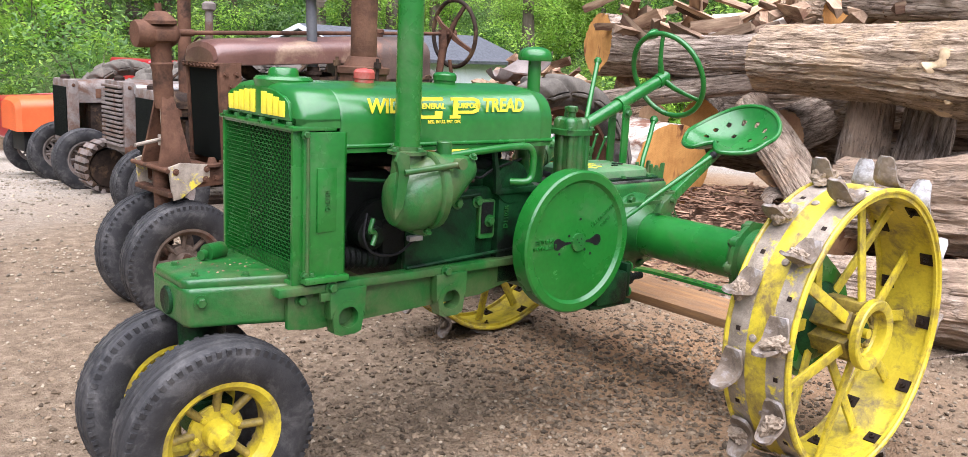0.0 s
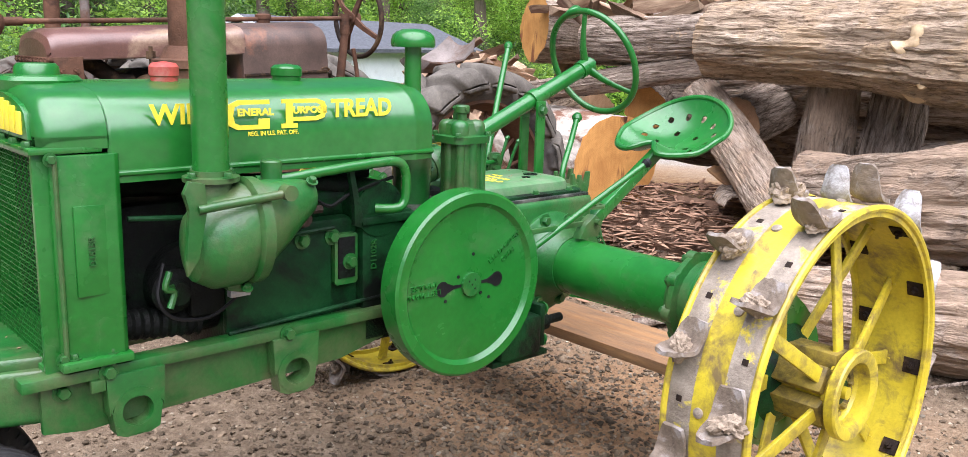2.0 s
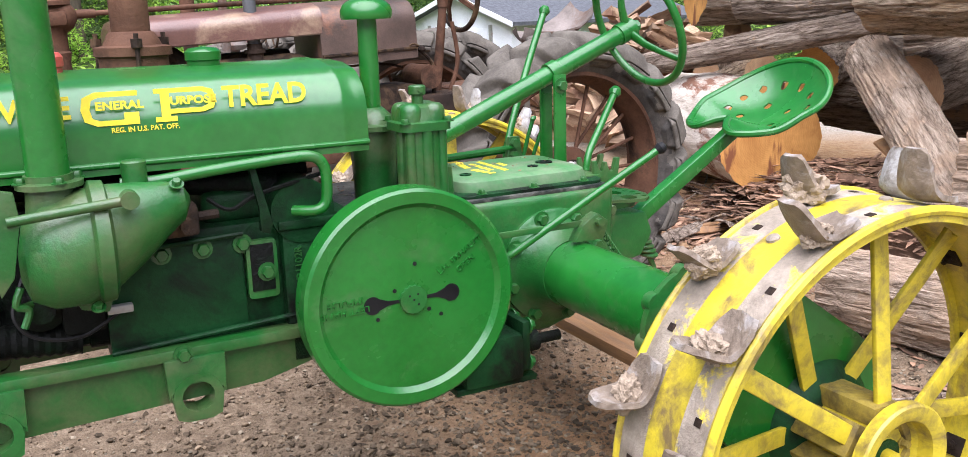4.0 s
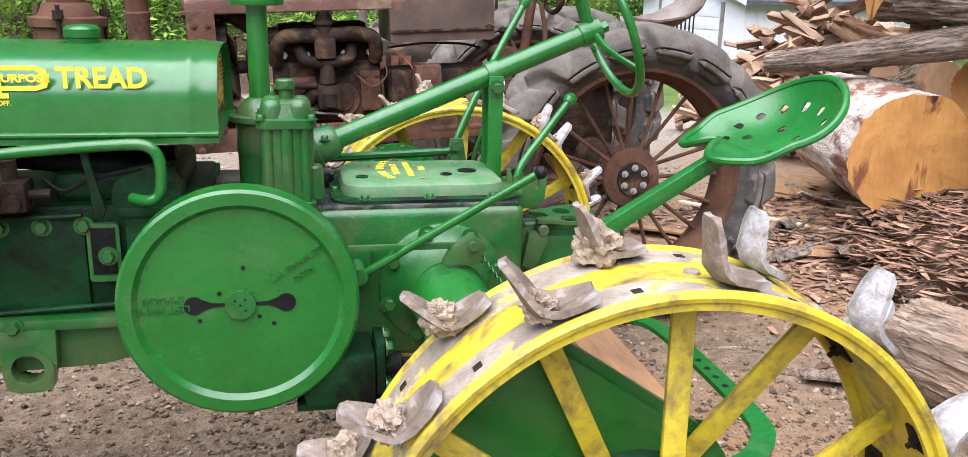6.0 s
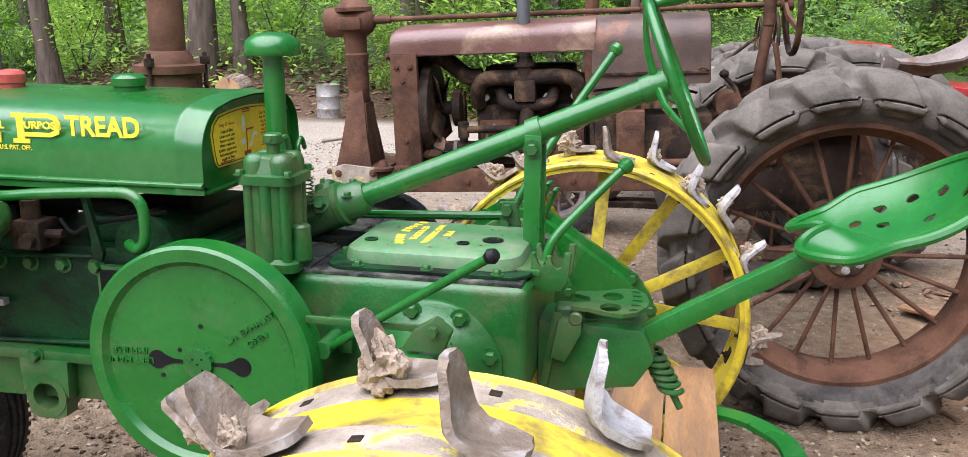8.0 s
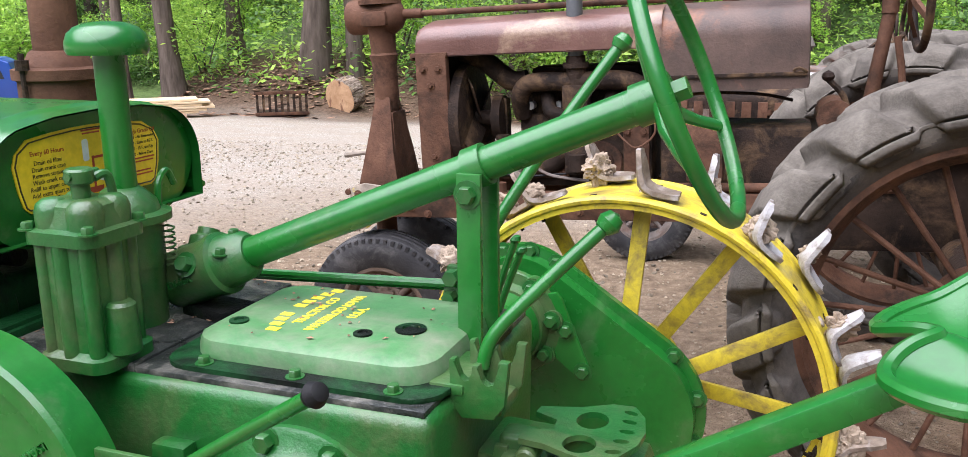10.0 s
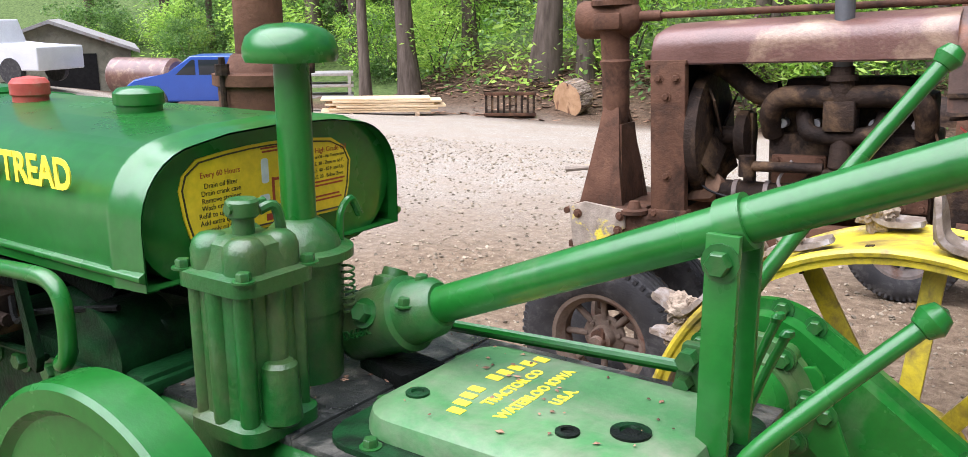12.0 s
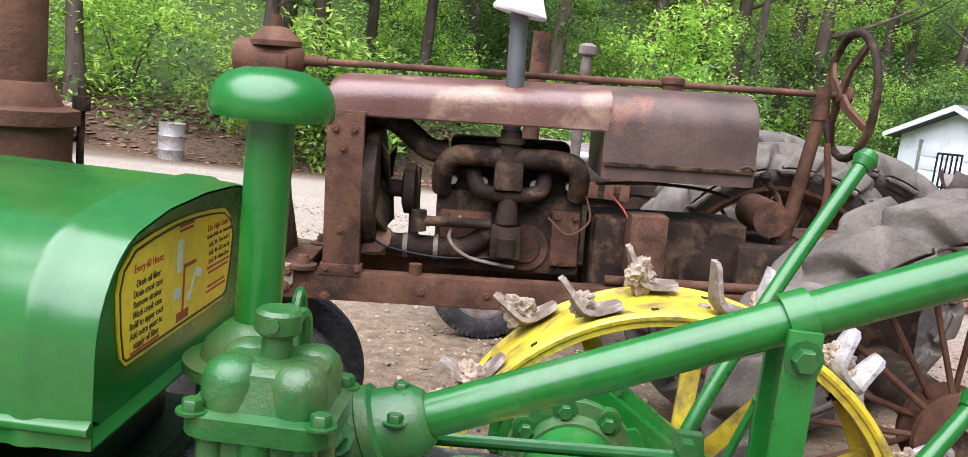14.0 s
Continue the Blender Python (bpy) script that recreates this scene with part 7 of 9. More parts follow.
# steering column and wheel
CB, CT = Vector((-0.6, 0.028, 1.222)), Vector((0.226, 0.052, 1.56))
cd = (CT - CB).normalized()
bm = B()
cyl(bm, CB, CT - cd * 0.01, 0.0305, seg=24)
column = part("steering_column", bm, GREEN, tractor, "long sloping green steering column")
bm = B()
gb = CB - cd * 0.17
lathe(bm, [(0.0, 0.0), (0.03, 0.001), (0.048, 0.006), (0.058, 0.018), (0.06, 0.03), (0.06, 0.125), (0.064, 0.128), (0.064, 0.145), (0.055, 0.15), (0.048, 0.2), (0.036, 0.215)], gb, cd, 36)
gbox = part("steering_gear", bm, GREEN_CAST, column, "cast green steering gear housing")
part("gear_foot", prism(B(), [(-0.72, 0.0), (-0.6, -0.03), (-0.57, 0.06), (-0.7, 0.08)], "z", CZ, CZ + 0.035, 0.01), GREASE_SHADE, gbox)
bolts(BOLT, [gb + cd * 0.17 + Vector((0, 0, 0.046)) + Vector((0, dy, -abs(dy) * 0.6)) for dy in (-0.045, 0.0, 0.045)], (0, 0, 1), gbox)
part("bolt", BOLT_BIG, None, gbox, "", aim(gb + cd * 0.09 + Vector((0, -0.054, 0.026)), (0, -1, 0.45)))
words("cast_number", "D666R", 0.022, Matrix.Translation(gb + cd * 0.075 + Vector((0, -0.0605, -0.004))) @ Euler((radians(90), 0, 0)).to_matrix().to_4x4() @ Euler((0, 0, math.atan2(cd.z, cd.x))).to_matrix().to_4x4(), GREEN_CAST, gbox, 0.003)
bm = B()
lathe(bm, [(0.034, 0), (0.034, 0.02), (0.022, 0.026), (0.022, 0.04), (0, 0.043)], gb + cd * 0.07 + Vector((0, 0.03, 0.045)), (0, 0.5, 1), 18)
box(bm, gb.x + 0.02, gb.x + 0.14, 0.02, 0.06, gb.z + 0.05, gb.z + 0.08, 0.01)
part("gear_adjuster", bm, GREEN_CAST, gbox)
u2, w2 = Vector((0, 1, 0)), cd.cross(Vector((0, 1, 0))).normalized()
SWR = 0.222
bm = B()
tube(bm, [CT + cd * 0.04 + (u2 * math.cos(a) + w2 * math.sin(a)) * SWR for a in (2 * math.pi * k / 56 for k in range(56))], 0.0135, 10, closed=True)
swheel = part("steering_wheel", bm, GREEN, tractor, "green three-spoke steering wheel with a knob")
bm = B()
cyl(bm, CT - cd * 0.05, CT + cd * 0.015, 0.036, seg=20)
cyl(bm, CT + cd * 0.01, CT + cd * 0.04, 0.02, seg=6)
part("wheel_boss", bm, GREEN, swheel)
for k in range(3):
    a = radians(95 + 120 * k)
    dd = u2 * math.cos(a) + w2 * math.sin(a)
    tt = cd.cross(dd)
    bm = B()
    rings = []
    for r, o, wd, th in ((0.02, -0.01, 0.02, 0.012), (0.09, -0.005, 0.015, 0.01), (0.15, 0.012, 0.012, 0.008), (SWR, 0.04, 0.012, 0.008)):
        c = CT + cd * (o) + dd * r
        rings.append([c + tt * (wd * math.cos(q)) + cd * (th * math.sin(q)) for q in (2 * math.pi * j / 10 for j in range(10))])
    skin(bm, rings)
    part("spoke", bm, GREEN, swheel)
bm = B()
dd = u2 * math.cos(radians(60)) + w2 * math.sin(radians(60))
kp = CT + cd * 0.04 + dd * SWR
lathe(bm, [(0.01, 0), (0.012, 0.02), (0.022, 0.05), (0.026, 0.085), (0.018, 0.102), (0, 0.106)], kp, cd, 18)
part("spinner_knob", bm, GREEN, swheel)
# column support with two flat bars
bm = B()
cp = CB + cd * 0.55
lathe(bm, [(0.031, -0.018), (0.038, -0.018), (0.038, 0.018), (0.031, 0.018)], cp, cd, 24, closed=True)
supp = part("column_clamp", bm, GREEN, column)
for dy in (-0.044, 0.044):
    bm = B()
    box(bm, cp.x - 0.022, cp.x + 0.022, cp.y + dy - 0.006, cp.y + dy + 0.006, CZ + 0.01, cp.z - 0.005, 0.002)
    part("support_bar", bm, GREEN, column)
part("bolt", BOLT_BIG, None, column, "", aim((cp.x, cp.y - 0.05, cp.z - 0.04), (0, -1, 0)))
bolts(BOLT_BIG, [(cp.x - 0.03, cp.y - 0.07, CZ + 0.012), (cp.x + 0.035, cp.y - 0.07, CZ + 0.012)], (0, 0, 1), column)

# levers, rods and quadrant
def lever(name, pts, r, knob, parent, label="", km=GREEN):
    bm = B()
    tube(bm, smooth_path(pts, 5), r, 10)
    lv = part(name, bm, GREEN, parent, label)
    bm = B()
    lathe(bm, [(0, -knob), (knob * 0.7, -knob * 0.72), (knob, 0), (knob * 0.7, knob * 0.72), (0, knob)], pts[-1], Vector(pts[-1]) - Vector(pts[-2]), 16)
    part("knob", bm, km, lv)
    return lv


lever("throttle_lever", [(-0.19, 0.2, 1.1), (-0.17, 0.21, 1.2), (-0.05, 0.29, 1.42), (0.085, 0.38, 1.63)], 0.0125, 0.021, tractor, "long green lever with a ball knob")
lever("gear_lever", [(-0.04, -0.08, CZ + 0.02), (-0.02, -0.07, CZ + 0.08), (0.06, -0.03, CZ + 0.17), (0.148, 0.022, 1.352)], 0.012, 0.022, tractor, "green gear lever with a ball knob")
lever("spark_lever", [(-0.12, 0.2, CZ + 0.03), (-0.1, 0.2, CZ + 0.1), (-0.075, 0.2, CZ + 0.17)], 0.007, 0.011, tractor)
lever("choke_lever", [(-0.1, 0.17, CZ + 0.03), (-0.075, 0.165, CZ + 0.1), (-0.05, 0.16, CZ + 0.16)], 0.007, 0.011, tractor)
lever("clutch_lever", [(-0.54, -0.36, 0.93), (-0.5, -0.385, 0.96), (-0.3, -0.455, 1.1), (-0.088, -0.528, 1.244)], 0.011, 0.018, tractor, "long green hand lever with a dark grip", BLACK)
for y, z in ((0.13, CZ + 0.085), (0.155, CZ + 0.07)):
    bm = B()
    tube(bm, [(-0.66, y, z - 0.015), (-0.18, y + 0.02, z)], 0.0085, 8)
    part("control_rod", bm, GREEN, tractor)
bm = B()
prism(bm, [(-0.22, CZ), (-0.14, CZ), (-0.16, CZ + 0.12), (-0.2, CZ + 0.12)], 'y', 0.15, 0.17, 0.004)
cyl(bm, (-0.185, 0.125, CZ + 0.1), (-0.185, 0.185, CZ + 0.1), 0.016, seg=6)
cyl(bm, (-0.19, 0.125, CZ + 0.06), (-0.19, 0.185, CZ + 0.06), 0.013, seg=6)
part("lever_bracket", bm, GREEN_CAST, tractor)
bm = B()
notched = [(-0.066, 1.155), (-0.054, 1.158), (-0.05, 1.125), (-0.04, 1.116), (-0.028, 1.12), (-0.026, 1.15), (-0.014, 1.15), (-0.012, 1.12), (0.0, 1.112), (0.014, 1.118), (0.018, 1.16), (0.036, 1.16), (0.028, 1.085), (0.01, 1.06), (-0.045, 1.056), (-0.064, 1.08)]
prism(bm, notched, 'y', -0.165, -0.148, 0.004)
prism(bm, notched, 'y', -0.075, -0.06, 0.004)
box(bm, -0.058, 0.02, -0.15, -0.06, 1.058, 1.084, 0.008)
box(bm, -0.1, -0.04, -0.17, -0.02, CZ + 0.004, CZ + 0.022, 0.005)
part("gear_quadrant", bm, GREEN_CAST, tractor)
# brake rods on the axle
bm = B()
box(bm, -0.56, -0.24, -0.42, -0.41, 1.02, 1.038, 0.003)
prism(bm, [(-0.32, 0.98), (-0.22, 0.98), (-0.2, 1.03), (-0.24, 1.06), (-0.29, 1.03)], 'y', -0.44, -0.4, 0.006)
cyl(bm, (-0.24, -0.46, 1.035), (-0.24, -0.38, 1.035), 0.012, seg=8)
link = part("brake_linkage", bm, GREEN_CAST, tractor)
bm = B()
tube(bm, [(-0.23 + 0.0016 * k, -0.42 + 0.012 * math.cos(k * 0.9), 1.02 - 0.0022 * k + 0.012 * math.sin(k * 0.9)) for k in range(64)], 0.0025, 5)
part("brake_spring", bm, GREEN_CAST, link)
bm = B()
tube(bm, [(-0.53, -0.3, 0.945), (-0.53, -0.4, 0.945)], 0.022, 14)
box(bm, -0.56, -0.49, -0.3, -0.262, 0.9, 0.99, 0.01)
part("clutch_pivot", bm, GREEN_CAST, tractor)
bm = B()
box(bm, -0.68, -0.49, -0.44, -0.2, 0.6, 0.74, 0.02)
pto = part("power_take_off", bm, GREEN_GRIME_SHADE, tractor)
part("base_plate", box(B(), -0.7, -0.44, -0.42, -0.24, 0.583, 0.602, 0.004), GREEN_GRIME_SHADE, pto)
part("bearing_boss", box(B(), -0.492, -0.465, -0.43, -0.3, 0.62, 0.77, 0.01), GREEN_GRIME_SHADE, pto)
bolts(BOLT_BIG, [(-0.465, -0.41, 0.75), (-0.465, -0.32, 0.75), (-0.465, -0.41, 0.64), (-0.465, -0.32, 0.64)], (1, 0, 0), pto)
bm = B()
lathe(bm, [(0.032, 0), (0.032, 0.05), (0.016, 0.055), (0.016, 0.13)], (-0.47, -0.38, 0.69), (1, 0, 0), 18)
part("power_shaft", bm, GREASE_SHADE, pto)

# seat on its sloping bar
bm = B()
p0, p1 = Vector((0.19, -0.02, 0.895)), Vector((0.675, -0.003, 1.184))
dd = (p1 - p0).normalized()
up = Vector((0, 1, 0)).cross(dd) * -1
rings = []
for p, hw, hh in ((p0, 0.025, 0.028), (p1, 0.023, 0.024)):
    rings.append([p + Vector((0, a, 0)) + up * b for a, b in rbox2(-hw, hw, -hh, hh, 0.006, 2)])
skin(bm, rings)
bar = part("seat_bar", bm, GREEN, tractor)
bm = B()
prism(bm, [(-0.06, 0.74), (0.2, 0.78), (0.25, 0.86), (0.22, 0.94), (-0.06, 0.95)], 'y', -0.07, 0.09, 0.015)
part("seat_bracket", bm, GREEN_CAST, bar)
bm = B()
prism(bm, [(-0.02, 0.86), (0.02, 0.85), (0.06, 0.93), (0.06, 0.968), (0.0, 0.968)], 'y', -0.11, -0.07, 0.006)
pedal = part("brake_pedal", bm, GREEN_CAST, tractor, "cast green pedal with open slots")


def oval(cx, cy, rx, ry, n=16, turn=0.0):
    c, s = math.cos(turn), math.sin(turn)
    return [(cx + rx * math.cos(q) * c - ry * math.sin(q) * s, cy + rx * math.cos(q) * s + ry * math.sin(q) * c) for q in (2 * math.pi * k / n for k in range(n))]


def pierced_plate(bm, loops, z0, z1):
    """A flat plate with an outline and openings cut right through it."""
    edges = []
    for lp in loops:
        vs = [bm.verts.new((x, y, z0)) for x, y in lp]
        edges += [bm.edges.new((vs[i], vs[(i + 1) % len(vs)])) for i in range(len(vs))]
    bmesh.ops.triangle_fill(bm, edges=edges, use_beauty=True)
    g = bmesh.ops.extrude_face_region(bm, geom=bm.faces[:])
    bmesh.ops.translate(bm, vec=(0, 0, z1 - z0), verts=[v for v in g["geom"] if isinstance(v, bmesh.types.BMVert)])
    bmesh.ops.recalc_face_normals(bm, faces=bm.faces)
    return bm


tread = [(0.03, -0.1), (0.075, -0.105), (0.12, -0.125), (0.165, -0.135), (0.2, -0.11), (0.222, -0.06), (0.226, -0.01), (0.215, 0.045), (0.19, 0.085), (0.15, 0.082), (0.1, 0.052), (0.06, 0.04), (0.03, 0.032), (0.028, 0.008), (0.072, -0.012), (0.076, -0.05), (0.03, -0.064)]
gaps = [oval(0.131, 0.006, 0.028, 0.034), oval(0.131, -0.086, 0.028, 0.032)]
gaps += [oval(0.196 - 0.35 * abs(cy + 0.022) ** 1.5, cy, 0.014, 0.0075, 8, -4.0 * (cy + 0.022)) for cy in (-0.095, -0.055, -0.018, 0.02, 0.056)]
part("pedal_tread", pierced_plate(B(), [tread] + gaps, 0.992, 1.003), GREEN_CAST, pedal)
part("pedal_pivot", box(B(), -0.015, 0.05, -0.075, -0.02, 0.95, 0.992, 0.012, None, 3), GREEN_CAST, pedal)
bm = B()
prism(bm, [(0.06, 0.95), (0.19, 0.955), (0.2, 0.992), (0.06, 0.992)], 'y', -0.04, -0.024, 0.004)
part("pedal_web", bm, GREEN_CAST, pedal)
bm = B()
cyl(bm, (0.045, -0.115, 0.972), (0.045, -0.06, 0.972), 0.018, seg=14, bev=0.004)
part("pedal_pin", bm, GREEN_CAST, pedal)
bm = B()
prism(bm, [(-0.018, 0.975), (0.006, 0.975), (-0.03, 0.76), (-0.052, 0.76)], 'y', -0.085, -0.072, 0.003)
part("brake_lever", bm, GREEN_CAST, pedal)
bm = B()
coil = [Vector((0.235, 0.01, 0.86)) + Vector((0.06, 0, -0.11)) * (k / 90) + Vector((math.cos(k * 0.42) * 0.028, math.sin(k * 0.42) * 0.028, 0)) for k in range(91)]
tube(bm, coil, 0.008, 7)
cyl(bm, (0.23, 0.01, 0.87), (0.32, 0.01, 0.7), 0.01, seg=8)
part("seat_spring", bm, GREEN_CAST, tractor)


def seat_mesh():
    """A pan seat: dished, with a rolled rim, a notch in front and round holes through it."""
    bm = B()
    ns = 168
    holes = []
    for k in range(5):
        holes.append((0.075 * math.cos(k * 1.257 + 0.5), 0.085 * math.sin(k * 1.257 + 0.5)))
    for k in range(10):
        holes.append((0.02 + 0.125 * math.cos(k * 0.5 - 2.25 + 0), 0.15 * math.sin(k * 0.5 - 2.25)))
    grid = []

    def outline(a):
        # x forward is negative; the notch faces the wheel
        rx = 0.2 if math.cos(a) > 0 else 0.205
        r = 1.0 / math.sqrt((math.cos(a) / rx) ** 2 + (math.sin(a) / 0.225) ** 2)
        d = abs(a % (2 * math.pi) - math.pi)
        r *= 1 - 0.42 * math.exp(-(d / 0.28) ** 2)
        return r

    def height(x, y):
        q = (x / 0.2) ** 2 + (y / 0.225) ** 2
        return 0.082 * (x / 0.2) ** 2 + 0.06 * (y / 0.225) ** 2 + 0.035 * max(0.0, x / 0.2) ** 2 * min(q, 1) + sstep(0.1, 0.6, -x / 0.2) * (0.06 * math.exp(-(y / 0.055) ** 2) - 0.024)
    N = 58
    verts = {}
    faces = []
    inside = {}
    for i in range(N + 1):
        for j in range(N + 1):
            x, y = -0.23 + 0.46 * i / N, -0.24 + 0.48 * j / N
            verts[i, j] = (x, y)
    me_v = {}

    def vert(i, j):
        if (i, j) not in me_v:
            x, y = verts[i, j]
            a = math.atan2(y, x)
            r = math.hypot(x, y)
            ro = outline(a)
            if r > ro:
                x, y = x * ro / r, y * ro / r
            for hx, hy in holes:
                d = math.hypot(x - hx, y - hy)
                if 0 < d < 0.0155:
                    x, y = hx + (x - hx) * 0.0125 / d, hy + (y - hy) * 0.0125 / d
            me_v[i, j] = bm.verts.new((x, y, height(x, y)))
        return me_v[i, j]
    for i in range(N):
        for j in range(N):
            cx, cy = -0.23 + 0.46 * (i + 0.5) / N, -0.24 + 0.48 * (j + 0.5) / N
            if math.hypot(cx, cy) > outline(math.atan2(cy, cx)):
                continue
            if any(math.hypot(cx - hx, cy - hy) < 0.0115 for hx, hy in holes):
                continue
            bm.faces.new((vert(i, j), vert(i + 1, j), vert(i + 1, j + 1), vert(i, j + 1)))
    bmesh.ops.recalc_face_normals(bm, faces=bm.faces)
    g = bmesh.ops.solidify(bm, geom=bm.faces[:], thickness=0.005)
    rim = []
    for k in range(ns):
        a = 2 * math.pi * k / ns
        r = outline(a)
        x, y = r * math.cos(a), r * math.sin(a)
        rim.append((x, y, height(x, y) + 0.001))
    tube(bm, rim, 0.0105, 8, closed=True)
    return bm


SEAT_M = Matrix.Translation((0.82, 0.01, 1.2)) @ Matrix.Rotation(radians(-19), 4, 'Y') @ Matrix.Rotation(radians(2.5), 4, 'X') @ Matrix.Diagonal((1.3, 1.14, 1.2, 1))
part("pan_seat", seat_mesh(), GREEN, bar, "perforated green steel pan seat", SEAT_M)

# plank and drawbar under the rear
bm = B()
box(bm, 0.1, 0.275, -0.93, 0.93, 0.41, 0.455, 0.004)
part("drawbar_plank", box(B(), 0.281, 0.45, -0.93, 0.93, 0.408, 0.452, 0.004), PLANK, tractor, "fresh orange-brown sawn plank under the axle")
part("drawbar_plank", bm, PLANK, tractor, "fresh orange-brown sawn plank under the axle")
bm = B()
pts = [(0.1, 0.6, 0.42), (0.45, 0.62, 0.42), (0.62, 0.5, 0.42), (0.68, 0.3, 0.42), (0.68, -0.3, 0.42), (0.62, -0.5, 0.42), (0.45, -0.62, 0.42), (0.1, -0.6, 0.42)]
sp = smooth_path(pts, 5)
rings = []
for i, p in enumerate(sp):
    d = (sp[min(i + 1, len(sp) - 1)] - sp[max(i - 1, 0)]).normalized()
    nrm = Vector((-d.y, d.x, 0))
    rings.append([p + nrm * 0.035 + Vector((0, 0, 0.009)), p - nrm * 0.035 + Vector((0, 0, 0.009)), p - nrm * 0.035 - Vector((0, 0, 0.009)), p + nrm * 0.035 - Vector((0, 0, 0.009))])
skin(bm, rings)
db = part("drawbar", bm, GREEN, tractor, "curved flat green drawbar with holes")
for k in range(9):
    bm = B()
    cyl(bm, (0.68, -0.28 + 0.07 * k, 0.428), (0.68, -0.28 + 0.07 * k, 0.4305), 0.011, seg=12)
    part("drawbar_hole", bm, BLACK, db)

# crumbs of dead leaf and bark on the flat castings
rnd = random.Random(64)
V, F = [], []
for k in range(115):
    if k < 35:
        x, y = rnd.uniform(-0.52, -0.13), rnd.uniform(-0.16, 0.11)
        z = CZ + 0.0595
    elif k < 80:
        x, y = rnd.uniform(-0.95, -0.6), rnd.uniform(-0.24, 0.25)
        z = CZ + 0.0125
    else:
        x, y = rnd.uniform(-2.3, -2.05), rnd.uniform(-0.13, 0.13)
        z = 0.8625
    r, a = rnd.uniform(0.0015, 0.006), rnd.uniform(0, 6.28)
    n0 = len(V)
    V += [(x + r * math.cos(a + q) * (1.6 if q in (0, 3.1) else 0.7), y + r * math.sin(a + q), z + rnd.uniform(0, 0.002)) for q in (0, 1.6, 3.1, 4.7)] + [(x, y, z + 0.003)]
    F += [(n0 + i, n0 + (i + 1) % 4, n0 + 4) for i in range(4)]
me = bpy.data.meshes.new("leaf_crumbs")
me.from_pydata(V, [], F)
me.materials.append(CHIP_RED)
crumbs = tagged(new("leaf_crumbs", me), "crumbs of dead leaf on the green castings", "leaf litter", kind="stuff")
crumbs.matrix_basis = tractor.matrix_basis.copy()

# ---------------------------------------------------------------- the rusty tractor beside it
rusty = thing("rusty_tractor", "old unrestored tractor covered in brown rust", "tractor")
RYC = 2.42
TILT_R = Matrix.Translation((-1.005, RYC, 1.295)) @ Matrix.Rotation(radians(-2.6), 4, 'Y') @ Matrix.Translation((1.05, 0, -1.25))


def rpart(name, bm, material, parent=None, label=""):
    return part(name, bm, material, parent or rusty, label, TILT_R if parent is None else None)


# hood and tank
bm = B()
rings = []
for x, dw, dz in ((-1.15, -0.03, -0.05), (-1.135, -0.008, -0.02), (-1.1, 0.0, -0.005), (-0.9, 0.0, 0.0), (-0.08, 0.0, 0.01)):
    rings.append([(x, y, z) for y, z in hood_profile(0, 0.225 + dw, 1.455, 1.59 + dz, 0.075)])
skin(bm, rings, cap=False)
bm.faces.new([bm.verts.new(p) for p in rings[0]])
inner = [[(x, y * 0.97, z - 0.006) for x, y, z in r] for r in rings[1:]]
skin(bm, inner, cap=False)
rhood = rpart("hood", bm, RUST_RED, label="faded red-brown sheet hood")
bm = B()
rings = []
for x, k in ((-0.1, 0.98), (-0.085, 1.0), (0.46, 1.0), (0.475, 0.985), (0.48, 0.9)):
    rings.append([(x, y * k, 1.44 + (z - 1.44) * k) for y, z in hood_profile(0, 0.226, 1.275, 1.6, 0.12)])
skin(bm, rings)
rtank = rpart("fuel_tank", bm, RUST_TANK, label="sooty rust-brown fuel tank")
for s in (-1, 1):
    bm = B()
    box(bm, -0.1, 0.47, s * 0.232 - 0.008, s * 0.232 + 0.008, 1.325, 1.34, 0.003)
    part("tank_strap", bm, RUST_DARK, rtank)
    bm = B()
    tube(bm, smooth_path([(0.42, s * 0.235, 1.345), (0.44, s * 0.25, 1.355), (0.47, s * 0.24, 1.34)], 4), 0.006, 6)
    part("strap_hook", bm, RUST_DARK, rtank)
bm = B()
lathe(bm, [(0.04, -0.03), (0.04, 0.03), (0.047, 0.032), (0.047, 0.055), (0.03, 0.062), (0, 0.064)], (0.18, 0, 1.61), (0, 0, 1), 22)
part("tank_cap", bm, RUST, rtank)
# radiator
bm = B()
box(bm, -1.13, -1.02, -0.19, 0.19, 0.88, 1.455, 0.006)
core = rpart("radiator_core", bm, CORE, label="black dented radiator core")
for s in (-1, 1):
    bm = B()
    box(bm, -1.135, -0.995, s * 0.215 - 0.022, s * 0.215 + 0.022, 0.86, 1.46, 0.005)
    sp = part("radiator_side", bm, RUST, core, "flaking red-brown side casting")
    bm = B()
    box(bm, -1.145, -0.985, s * 0.215 - 0.03, s * 0.215 + 0.03, 0.84, 0.885, 0.004)
    part("side_foot", bm, RUST, sp)
    bolts(BOLT_RUST, [(-1.1, s * 0.237, 1.4), (-1.03, s * 0.237, 1.4), (-1.07, s * 0.237, 1.33), (-1.07, s * 0.237, 1.02), (-1.12, s * 0.237, 0.87), (-1.0, s * 0.237, 0.87)], (0, s, 0), sp)
bm = B()
box(bm, -1.16, -0.99, -0.235, 0.235, 1.45, 1.468, 0.004)
top = part("radiator_flange", bm, RUST, core)
